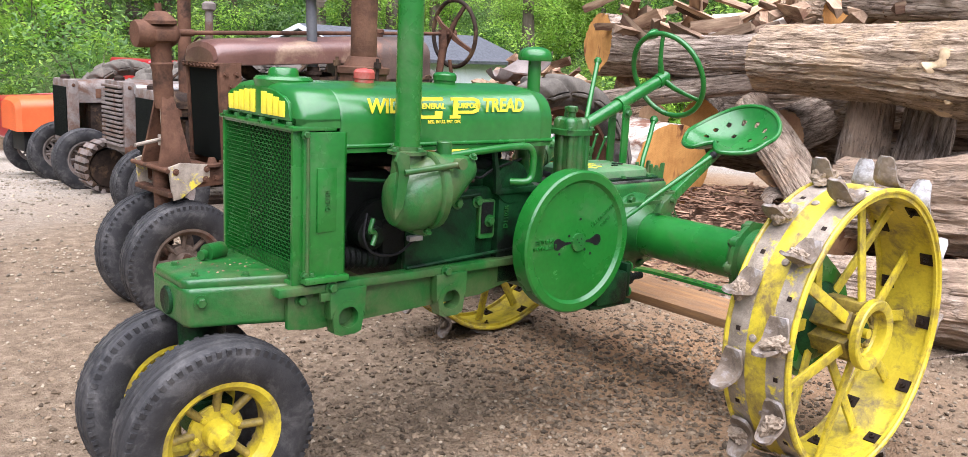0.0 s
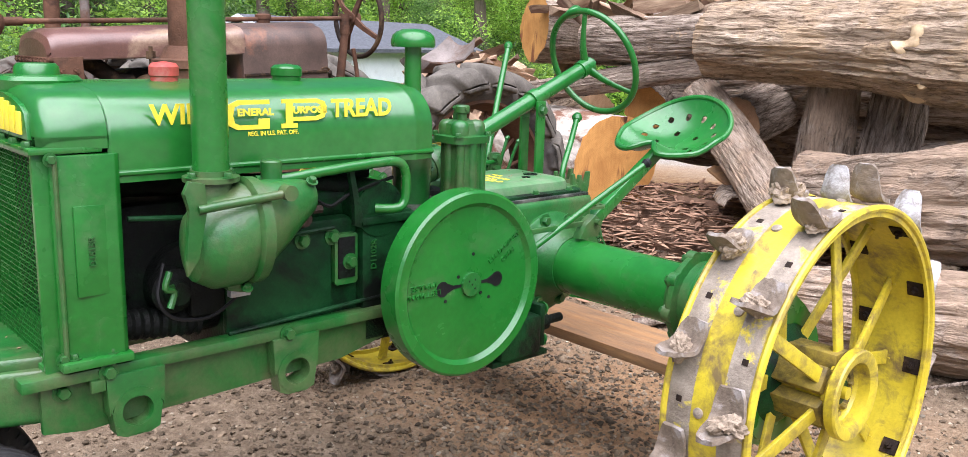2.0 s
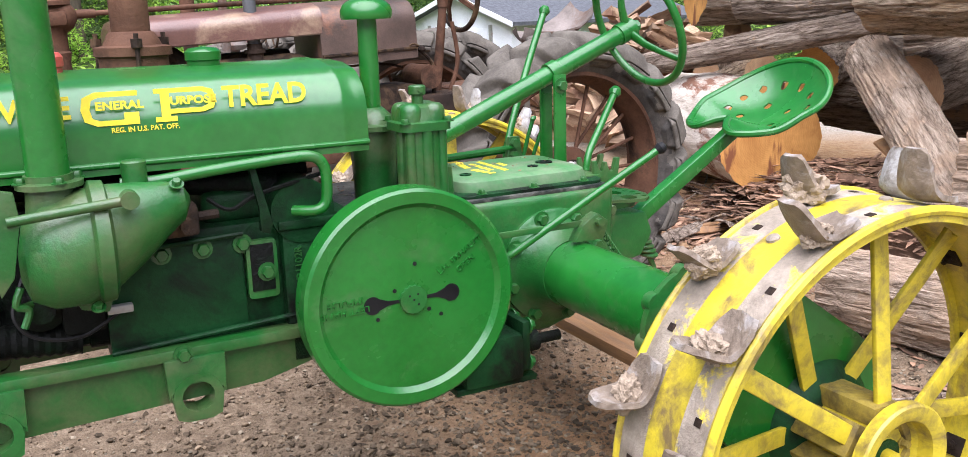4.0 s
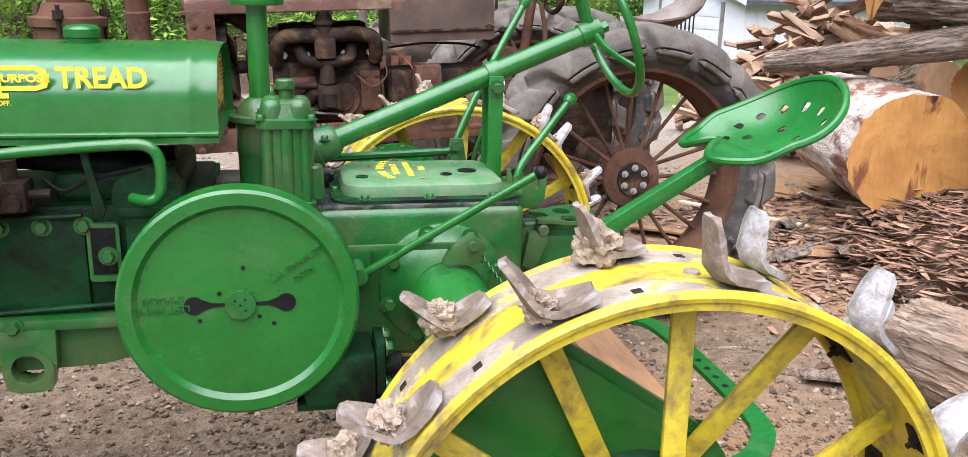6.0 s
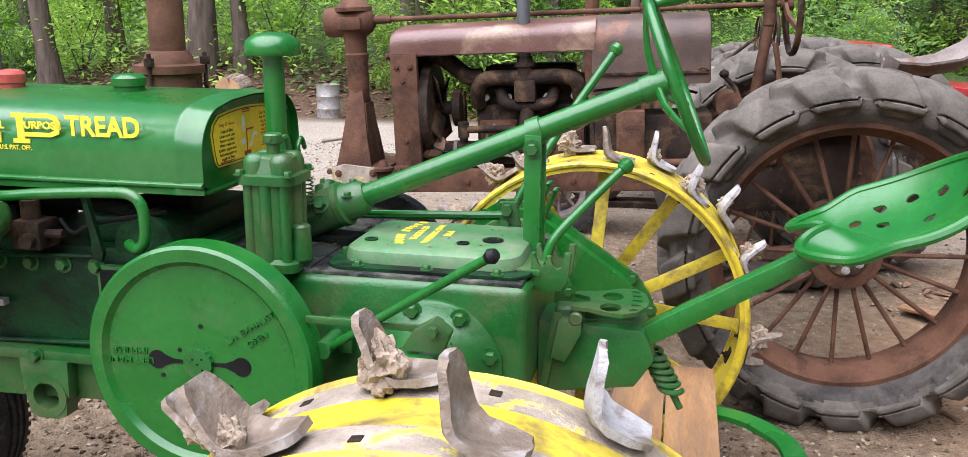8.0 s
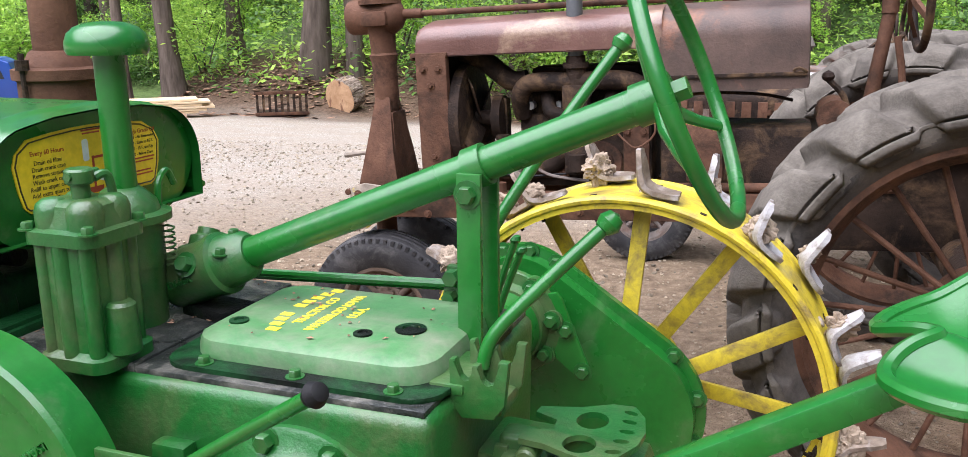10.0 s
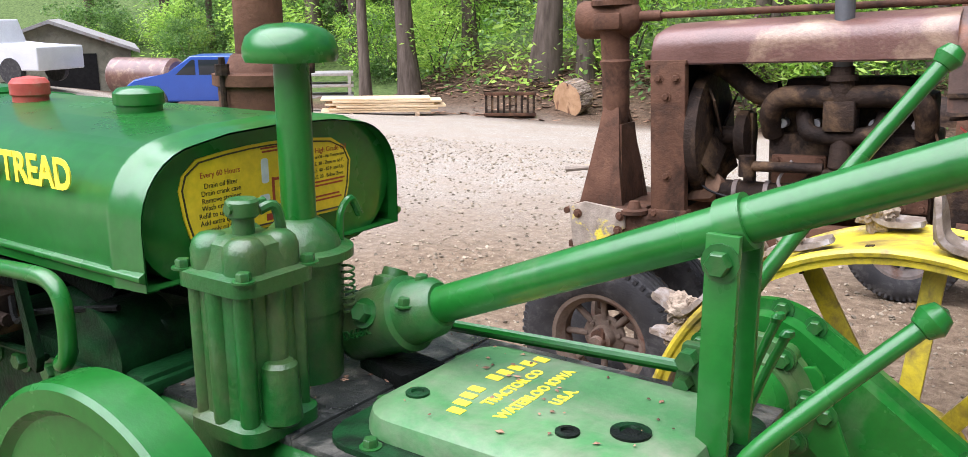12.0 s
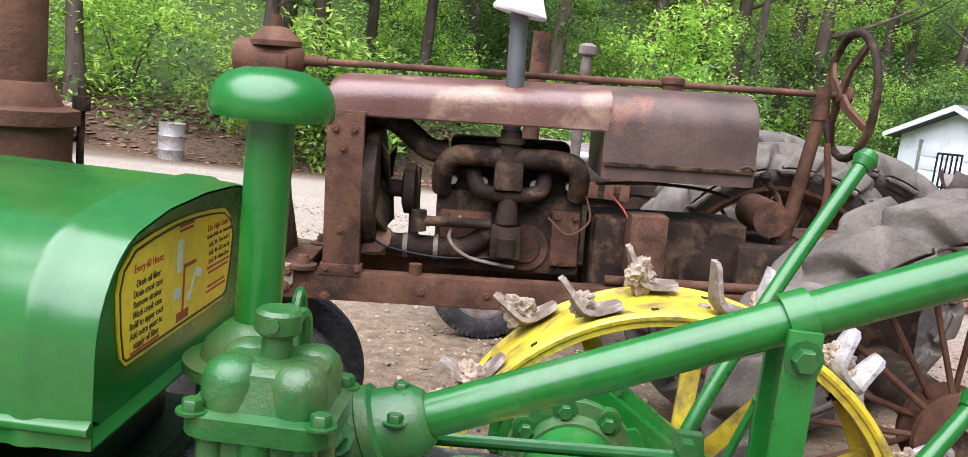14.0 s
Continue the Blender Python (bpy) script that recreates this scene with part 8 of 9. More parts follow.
bolts(BOLT_RUST, [(-1.152, -0.2 + 0.05 * i, 1.45) for i in range(9)], (-1, 0, -0.5), top)
bm = B()
lathe(bm, [(0.23, 0), (0.25, 0.004), (0.25, 0.05), (0.235, 0.055)], (-1.0, 0, 1.16), (1, 0, 0), 36)
part("fan_shroud", bm, RUST_DARK, core)
bm = B()
for k in range(4):
    m4 = Matrix.Translation((-0.93, 0, 1.16)) @ Matrix.Rotation(k * math.pi / 2 + 0.6, 4, 'X') @ Matrix.Rotation(0.5, 4, 'Z')
    box(bm, -0.004, 0.004, -0.05, 0.05, 0.03, 0.21, 0.002, m=m4)
cyl(bm, (-0.96, 0, 1.16), (-0.8, 0, 1.16), 0.035)
rpart("fan", bm, RUST_DARK)
bm = B()
lathe(bm, [(0.07, 0), (0.1, 0.01), (0.1, 0.05), (0.07, 0.06)], (-0.86, 0, 1.16), (1, 0, 0), 24)
box(bm, -0.83, -0.79, -0.03, 0.03, 0.9, 1.25, 0.01)
rpart("fan_pulley", bm, RUST_DARK)
# rails
for s in (-1, 1):
    bm = B()
    y = s * 0.235
    prism(bm, [(-1.42, 0.745), (0.55, 0.745), (0.55, 0.855), (-1.42, 0.855)], 'y', y - 0.006, y + 0.006, 0.002)
    prism(bm, [(-1.42, 0.845), (0.55, 0.845), (0.55, 0.858), (-1.42, 0.858)], 'y', min(y, y - s * 0.06), max(y, y - s * 0.06), 0.002)
    prism(bm, [(-1.42, 0.742), (0.55, 0.742), (0.55, 0.755), (-1.42, 0.755)], 'y', min(y, y - s * 0.06), max(y, y - s * 0.06), 0.002)
    rl = rpart("frame_rail", bm, RUST, label="brown channel-iron frame rail")
    bolts(BOLT_RUST, [(x, y + s * 0.006, z) for x, z in ((-1.2, 0.79), (-1.12, 0.76), (-0.75, 0.8), (-0.5, 0.8), (-0.43, 0.78), (-0.2, 0.8))], (0, s, 0), rl)
    bm = B()
    prism(bm, [(-1.49, 0.88), (-1.42, 0.9), (-1.24, 0.875), (-1.24, 0.8), (-1.35, 0.74), (-1.42, 0.69), (-1.47, 0.68), (-1.48, 0.74)], 'y', y, y + s * 0.02, 0.005)
    fb = part("front_bracket", bm, YELLOW_WORN, rl, "yellow-stained mounting bracket")
    bolts(BOLT_RUST, [(-1.26, y + s * 0.02, 0.85), (-1.27, y + s * 0.02, 0.79), (-1.45, y + s * 0.02, 0.85)], (0, s, 0), fb)
    bm = B()
    lathe(bm, [(0.055, 0), (0.055, 0.015), (0.03, 0.02), (0.02, 0.05), (0, 0.05)], (-1.21, y - s * 0.01, 0.86), (0, 0, 1), 20)
    part("pivot_boss", bm, RUST, rl)
    bm = B()
    cyl(bm, (-0.78, y - s * 0.02, 0.855), (-0.78, y - s * 0.02, 0.9), 0.025)
    part("pivot_boss", bm, RUST, rl)
bm = B()
tube(bm, [(-1.5, -0.26, 0.86), (-1.5, 0.26, 0.86)], 0.014, 10)
box(bm, -1.5, -1.44, -0.25, 0.25, 0.7, 0.73, 0.006)
box(bm, -1.5, -1.2, -0.22, 0.22, 0.85, 0.868, 0.004)
rpart("front_crossbar", bm, RUST)
# steering pedestal
bm = B()
for s in (-1, 1):
    rings = [[(x, s * yy + dy, z) for x, dy in ((x0, -0.012), (x1, -0.012), (x1, 0.012), (x0, 0.012))] for x0, x1, yy, z in ((-1.5, -1.3, 0.13, 0.86), (-1.46, -1.32, 0.11, 1.02), (-1.43, -1.34, 0.06, 1.2), (-1.42, -1.35, 0.04, 1.27))]
    skin(bm, rings)
skin(bm, [[(x, y, z) for x, y in ((x0, -w), (x1, -w), (x1, w), (x0, w))] for x0, x1, w, z in ((-1.33, -1.31, 0.12, 0.87), (-1.35, -1.33, 0.07, 1.2))])
rings = []
for z, r in ((1.2, 0.05), (1.28, 0.058), (1.42, 0.058), (1.46, 0.068), (1.47, 0.058), (1.56, 0.062), (1.6, 0.085)):
    rings.append([(-1.385 + r * math.cos(a), r * math.sin(a), z) for a in (2 * math.pi * k / 24 for k in range(24))])
skin(bm, rings)
ped = rpart("steering_pedestal", bm, RUST, label="tall cast steering pedestal")
bm = B()
lathe(bm, [(0.05, 0), (0.075, 0.005), (0.08, 0.02), (0.08, 0.22), (0.06, 0.25), (0.03, 0.27)], (-1.54, 0, 1.635), (1, 0, 0), 26)
lathe(bm, [(0.1, 0), (0.1, 0.02), (0.05, 0.07), (0.02, 0.075), (0.02, 0.12), (0, 0.12)], (-1.385, 0, 1.69), (0, 0, 1), 24)
box(bm, -1.45, -1.32, -0.1, 0.1, 1.59, 1.66, 0.02)
part("steering_gear", bm, RUST, ped)
bm = B()
cyl(bm, (-1.385, 0, 0.86), (-1.385, 0, 1.25), 0.028)
cyl(bm, (-1.385, 0, 0.98), (-1.385, 0, 1.04), 0.05)
tube(bm, [(-1.6, -0.06, 1.0), (-1.42, -0.03, 1.02)], 0.012, 8)
part("steering_shaft", bm, YELLOW_WORN, ped)
bm = B()
cyl(bm, (-1.32, 0, 1.64), (0.885, 0, 1.64), 0.0135, seg=12)
cyl(bm, (-1.3, 0, 1.64), (-1.18, 0, 1.64), 0.022, seg=12)
rod = rpart("steering_rod", bm, RUST, label="long straight steering rod")
bm = B()
tube(bm, [(0.885, 0.245 * math.cos(a), 1.64 + 0.245 * math.sin(a)) for a in (2 * math.pi * k / 48 for k in range(48))], 0.016, 10, closed=True)
rsw = rpart("steering_wheel", bm, RUST_DARK, label="rusty four-spoke steering wheel")
bm = B()
cyl(bm, (0.825, 0, 1.64), (0.885, 0, 1.64), 0.035)
part("wheel_boss", bm, RUST, rsw)
for k in range(4):
    a = k * math.pi / 2 + 0.55
    bm = B()
    skin(bm, [[(x0 + dx, r * math.cos(a) - w * math.sin(a) * dd, 1.64 + r * math.sin(a) + w * math.cos(a) * dd) for dx, dd in ((-0.008, -1), (0.008, -1), (0.008, 1), (-0.008, 1))] for r, w, x0 in ((0.02, 0.024, 0.845), (0.12, 0.016, 0.85), (0.24, 0.014, 0.885))])
    part("spoke", bm, RUST, rsw)
bm = B()
tube(bm, [(0.68, 0, 1.0), (0.775, 0, 1.55)], [0.03, 0.026], 12)
cyl(bm, (0.775, 0, 1.54), (0.775, 0, 1.67), 0.032)
tube(bm, smooth_path([(0.7, -0.05, 0.95), (0.82, -0.05, 1.2), (0.8, -0.05, 1.45)], 4), 0.014, 8)
rpart("steering_post", bm, RUST)
bm = B()
tube(bm, smooth_path([(0.6, -0.12, 1.0), (0.62, -0.12, 1.2), (0.55, -0.12, 1.3)], 4), 0.012, 8)
lathe(bm, [(0, -0.025), (0.02, -0.012), (0.025, 0), (0.02, 0.014), (0, 0.025)], (0.55, -0.12, 1.31), (0, 0, 1), 14)
rpart("gear_lever", bm, RUST_DARK)
# engine
bm = B()
box(bm, -0.72, -0.14, -0.17, 0.17, 0.86, 1.18, 0.02)
reng = rpart("engine_block", bm, RUST_DARK, label="dark oily rusted engine block")
reng.matrix_basis = TILT_R @ Matrix.Translation((0, 0.09, 0))
part("cylinder_head", box(B(), -0.7, -0.16, -0.14, 0.14, 1.17, 1.32, 0.02), RUST_DARK, reng)
part("valve_cover", box(B(), -0.68, -0.2, -0.1, 0.1, 1.31, 1.38, 0.025), RUST_DARK, reng)
for x0, x1, z0, z1 in ((-0.7, -0.5, 0.9, 1.1), (-0.26, -0.15, 0.9, 1.12)):
    plate_o = part("side_cover", box(B(), x0, x1, -0.19, -0.165, z0, z1, 0.006), RUST, reng)
    for bx in (x0 + 0.02, x1 - 0.02):
        for bz in (z0 + 0.02, z1 - 0.02):
            part("bolt", BOLT_RUST, None, plate_o, "", aim((bx, -0.19, bz), (0, -1, 0)))
bm = B()
lathe(bm, [(0.0, 0), (0.09, 0), (0.095, 0.006), (0.09, 0.014), (0.06, 0.016), (0.055, 0.03), (0, 0.03)], (-0.36, -0.17, 0.965), (0, -1, 0), 28)
part("timing_cover", bm, RUST, reng)
bm = B()
tube(bm, smooth_path([(-0.7, -0.17, 1.18), (-0.7, -0.22, 1.26), (-0.66, -0.24, 1.315), (-0.58, -0.24, 1.325), (-0.45, -0.24, 1.32), (-0.3, -0.24, 1.325), (-0.2, -0.24, 1.31), (-0.17, -0.22, 1.26), (-0.17, -0.17, 1.18)], 4), 0.04, 14)
tube(bm, smooth_path([(-0.58, -0.19, 1.26), (-0.56, -0.24, 1.2), (-0.5, -0.24, 1.18), (-0.4, -0.24, 1.18), (-0.32, -0.24, 1.2), (-0.3, -0.19, 1.26)], 4), 0.032, 12)
box(bm, -0.5, -0.39, -0.29, -0.18, 1.2, 1.31, 0.012)
lathe(bm, [(0.03, 0), (0.045, 0.02), (0.038, 0.1), (0.03, 0.12)], (-0.44, -0.24, 1.05), (0, 0, 1), 18)
man = part("manifold", bm, RUST_DARK, reng, "rusted twin-branch manifold")
bm = B()
cyl(bm, (-0.445, -0.24, 1.3), (-0.445, -0.24, 1.43), 0.045, 0.04)
cyl(bm, (-0.445, -0.24, 1.38), (-0.445, -0.24, 1.4), 0.055)
part("riser", bm, RUST_DARK, man)
bm = B()
box(bm, -0.5, -0.38, -0.28, -0.2, 0.93, 1.06, 0.014)
cyl(bm, (-0.44, -0.3, 0.95), (-0.44, -0.3, 1.02), 0.035)
tube(bm, [(-0.76, -0.24, 1.06), (-0.5, -0.24, 1.06)], 0.02, 12)
cyl(bm, (-0.78, -0.24, 1.02), (-0.78, -0.24, 1.1), 0.03)
part("carburettor", bm, RUST_DARK, reng)
bm = B()
tube(bm, smooth_path([(-0.9, -0.18, 0.95), (-0.8, -0.19, 0.95), (-0.62, -0.19, 0.95), (-0.54, -0.19, 0.99), (-0.5, -0.2, 1.05)], 4), 0.045, 14)
part("water_pipe", bm, RUST_DARK, reng)
for x in (-0.84, -0.72):
    part("hose_clamp", cyl(B(), (x, -0.19, 0.95), (x + 0.018, -0.19, 0.95), 0.049), GREY_IRON, reng)
bm = B()
tube(bm, smooth_path([(-0.98, -0.12, 1.46), (-0.88, -0.14, 1.42), (-0.76, -0.15, 1.33), (-0.68, -0.15, 1.33)], 4), 0.045, 14)
part("upper_hose", bm, RUST_DARK, reng)
bm = B()
lump(bm, (-0.95, -0.2, 0.96), 0.06, 3, 1.3, 0.5, 1.0, 2, 0.6)
part("rag", bm, CHIP_RED, reng, "crumpled brown rag stuffed by the hose")
bm = B()
tube(bm, smooth_path([(-1.0, -0.24, 0.97), (-0.98, -0.25, 1.0), (-0.9, -0.25, 0.95), (-0.7, -0.25, 0.92), (-0.5, -0.25, 0.93)], 4), 0.005, 6)
part("loose_wire", bm, BLACK, reng)
for x in (-0.66, -0.54, -0.34, -0.2):
    bm = B()
    cyl(bm, (x, -0.15, 1.22), (x, -0.2, 1.22), 0.018, seg=8)
    part("plug_nut", bm, GALV, reng)
for pts, r, mt in (([(-0.06, -0.24, 1.22), (0.0, -0.27, 1.16), (0.05, -0.29, 1.08), (0.1, -0.29, 1.05)], 0.004, RED_CAP), ([(-0.28, -0.22, 1.1), (-0.2, -0.25, 1.04), (-0.12, -0.24, 1.1), (-0.14, -0.2, 1.2)], 0.005, RUST), ([(-0.1, -0.18, 1.24), (0.1, -0.24, 1.26), (0.3, -0.24, 1.25), (0.42, -0.2, 1.22)], 0.007, RUST_DARK), ([(-0.62, -0.2, 1.08), (-0.66, -0.24, 1.0), (-0.58, -0.26, 0.93), (-0.4, -0.26, 0.9)], 0.007, GREY_IRON)):
    bm = B()
    tube(bm, smooth_path(pts, 6), r, 6)
    part("loose_wire", bm, mt, reng)
bm = B()
cyl(bm, (-0.445, -0.15, 1.42), (-0.445, -0.15, 1.87), 0.034, seg=20)
rex = rpart("exhaust_pipe", bm, PIPE_GREY, label="grey upright exhaust pipe under a white cap")
bm = B()
m4 = Matrix.Translation((-0.445, -0.15, 1.87)) @ Matrix.Rotation(radians(12), 4, 'Y')
rings = [[m4 @ Vector((r * math.cos(a), r * math.sin(a), z)) for a in (2 * math.pi * k / 20 for k in range(20))] for z, r in ((-0.01, 0.1), (0.0, 0.105), (0.09, 0.06), (0.1, 0.05))]
skin(bm, rings)
part("rain_cap", bm, WHITE_WALL, rex, "white plastic rain cap")
# rear end
bm = B()
box(bm, -0.1, 0.5, -0.15, 0.15, 0.75, 1.12, 0.03)
box(bm, 0.45, 1.2, -0.2, 0.2, 0.62, 1.05, 0.04)
cyl(bm, (1.05, -0.75, 0.6), (1.05, 0.75, 0.6), 0.09, seg=20)
rear = rpart("gear_case", bm, RUST_DARK, label="rusted gear case and rear axle housing")
bm = B()
box(bm, 0.02, 0.16, -0.28, -0.15, 0.92, 1.15, 0.006)
tbx = rpart("tool_box", bm, RUST, label="small rusty battery box")
bm = B()
cyl(bm, (-0.05, -0.2, 0.88), (0.8, -0.2, 0.88), 0.02)
cyl(bm, (0.1, -0.21, 0.8), (0.5, -0.21, 0.8), 0.035)
cyl(bm, (0.58, -0.16, 1.15), (0.58, 0.1, 1.15), 0.07)
part("control_shaft", bm, RUST, rear)
bm = B()
rings = []
for x, hw, z in ((1.32, 0.05, 1.31), (1.36, 0.16, 1.28), (1.47, 0.21, 1.27), (1.62, 0.22, 1.29), (1.74, 0.2, 1.35), (1.82, 0.14, 1.44)):
    rings.append([(x, hw * u, z + 0.07 * u * u) for u in (-1, -0.66, -0.33, 0, 0.33, 0.66, 1)] + [(x, hw * u, z + 0.07 * u * u - 0.012) for u in (1, 0.66, 0.33, 0, -0.33, -0.66, -1)])
skin(bm, rings)
rseat = rpart("pan_seat", bm, GREY_IRON, label="grey steel pan seat")
bm = B()
skin(bm, [[(x, y, z) for y, z in ((-0.03, z0), (0.03, z0), (0.03, z0 + 0.02), (-0.03, z0 + 0.02))] for x, z0 in ((1.1, 1.0), (1.4, 1.14), (1.55, 1.27))])
part("seat_spring", bm, RUST, rseat)
bm = B()
box(bm, 0.75, 1.3, -0.3, 0.3, 1.03, 1.06, 0.01)
rpart("platform", bm, RUST)


# tall ribbed rear tyres on spoked wheels
def lugged_tyre(R, w, rim, n, lug_h):
    """A tractor tyre moulded in one piece: slanting bars that run over the shoulder and down the sidewall."""
    pr = [(rim, w * 0.33), (rim + 0.03, w * 0.42), (rim + (R - rim) * 0.28, w * 0.48), (rim + (R - rim) * 0.5, w * 0.5), (R - lug_h - 0.075, w * 0.49), (R - lug_h - 0.035, w * 0.455), (R - lug_h - 0.01, w * 0.39), (R - lug_h - 0.002, w * 0.22), (R - lug_h, 0.0)]
    half = [p for p in smooth_path([(r, y, 0) for r, y in pr], 5)]
    line_ = half + [Vector((p.x, -p.y, 0)) for p in half[-2::-1]]
    mid = len(half) - 1
    reach = [0.0]
    for a, b in zip(half[::-1], half[::-1][1:]):
        reach.append(reach[-1] + (b - a).length)
    M, P = 480, 2 * math.pi / n
    foot = 0.46 * w + 0.055
    V, F, tone = [], [], []
    for i in range(M):
        th = 2 * math.pi * i / M
        for j, p in enumerate(line_):
            s = 1 if j <= mid else -1
            u = reach[abs(j - mid)] / foot
            c = th / P + (0.5 if s < 0 else 0.0) + 0.62 * max(0.0, 1 - u)
            d = abs(c - round(c))
            wide = 0.19 + 0.14 * min(1.0, u) - 0.45 * max(0.0, u - 1.05) + 0.03 * noise.noise(Vector((round(c) * 3.7, s * 5.0, u * 2)))
            k = 1 - sstep(wide, wide + 0.1, d)
            k *= (1 - sstep(1.3, 1.42, u)) * (sstep(-0.02, 0.05, u) if d > 0.1 else 1.0)
            k *= 1 + 0.1 * noise.noise(Vector((math.cos(th) * 9, math.sin(th) * 9, u * 5)))
            q = line_[max(j - 1, 0)], line_[min(j + 1, len(line_) - 1)]
            t = (q[1] - q[0]).normalized()
            nx, ny = -t.y, t.x
            if nx * (p.x - (rim + 0.08)) + ny * p.y < 0:
                nx, ny = -nx, -ny
            hgt = lug_h * (1 - 0.6 * sstep(0.95, 1.4, u)) * k + 0.004 * noise.noise(Vector((math.cos(th) * 4, math.sin(th) * 4, j * 0.2)))
            r, y = p.x + nx * hgt, p.y + ny * hgt
            V.append((r * math.sin(th), y, r * math.cos(th)))
            tone.append(u + 0.22 * noise.noise(Vector((math.cos(th) * 7, math.sin(th) * 7, u * 3))))
    K = len(line_)
    for i in range(M):
        for j in range(K):
            F.append((i * K + j, i * K + (j + 1) % K, (i + 1) % M * K + (j + 1) % K, (i + 1) % M * K + j))
    me = bpy.data.meshes.new("rear_tyre")
    me.from_pydata(V, [], F)
    me.materials.append(RUBBER_GREY)
    me.materials.append(RUBBER_DARK)
    for f in me.polygons:
        f.use_smooth = True
        f.material_index = 1 if tone[f.vertices[0]] > 1.22 else 0
    return me


RT = lugged_tyre(0.775, 0.34, 0.55, 17, 0.052)
bm = B()
lathe(bm, [(0.545, -0.13), (0.57, -0.128), (0.575, -0.115), (0.552, -0.1), (0.54, -0.07), (0.515, -0.05), (0.515, 0.05), (0.54, 0.07), (0.552, 0.1), (0.575, 0.115), (0.57, 0.128), (0.545, 0.13), (0.535, 0.1), (0.503, 0.05), (0.503, -0.05), (0.535, -0.1)], (0, 0, 0), (0, 1, 0), 72, closed=True)
RRIM = mesh_of("wheel_rim", bm, RUST)
bm = B()
lathe(bm, [(0.0, -0.07), (0.04, -0.07), (0.1, -0.075), (0.15, -0.06), (0.155, -0.04), (0.12, -0.03), (0.1, 0.03), (0.15, 0.045), (0.15, 0.07), (0, 0.07)], (0, 0, 0), (0, 1, 0), 36)
RHUB = mesh_of("hub", bm, RUST)
bm = B()
lathe(bm, [(0.0, -0.02), (0.085, -0.02), (0.09, 0.0), (0.09, 0.02), (0, 0.02)], (0, 0, 0), (0, 1, 0), 24)
RCAP = mesh_of("hub_plate", bm, RUST_DARK)
bm = B()
tube(bm, [(0, 0, 0.13), (0, 0, 0.51)], 0.0105, 8)
RSPOKE = mesh_of("spoke", bm, RUST)


def rusty_rear(parent, m, s):
    w = part("rear_wheel", RT, None, parent, "big lugged grey tyre on a rusty spoked rim", m)
    part("wheel_rim", RRIM, None, w)
    part("hub", RHUB, None, w)
    part("hub_plate", RCAP, None, w, "", Matrix.Translation((0, -0.066, 0)))
    for k in range(6):
        a = k * math.pi / 3
        part("bolt", BOLT_GALV, None, w, "", aim((0.06 * math.sin(a), -0.086, 0.06 * math.cos(a)), (0, -1, 0)))
    for k in range(20):
        side = -1 if k % 2 else 1
        part("spoke", RSPOKE, None, w, "", Matrix.Rotation(2 * math.pi * k / 20, 4, 'Y') @ Matrix.Translation((0, side * 0.05, 0)) @ Matrix.Rotation(side * 0.1, 4, 'X'))


BOLT_GALV = bolt_mesh("bolt", 0.012, 0.02, GALV)
rusty_rear(rusty, Matrix.Translation((1.06, 1.52, 0.745)), -1)
rusty_rear(rusty, Matrix.Translation((1.06, 3.48, 0.745)) @ Matrix.Rotation(math.pi, 4, 'Z'), 1)
RFRONT = front_wheel_meshes(0.375, 0.17, 0.215, RUBBER, RUST_DUSTY, "r")
for s in (-1, 1):
    front_wheel(rusty, RFRONT, Matrix.Translation((-1.3, RYC + 0.05 + s * 0.2, 0.315)) @ Matrix.Rotation(s * radians(-5), 4, 'X') @ (Matrix.Rotation(math.pi, 4, 'Z') if s > 0 else Matrix.Identity(4)), "worn rubber front tyre on a rusty spoked rim")
bm = B()
cyl(bm, (-1.3, RYC - 0.22, 0.335), (-1.3, RYC + 0.22, 0.335), 0.03)
cyl(bm, (-1.35, RYC, 0.4), (-1.37, RYC, 0.87), 0.05)
part("front_axle", bm, RUST, rusty)


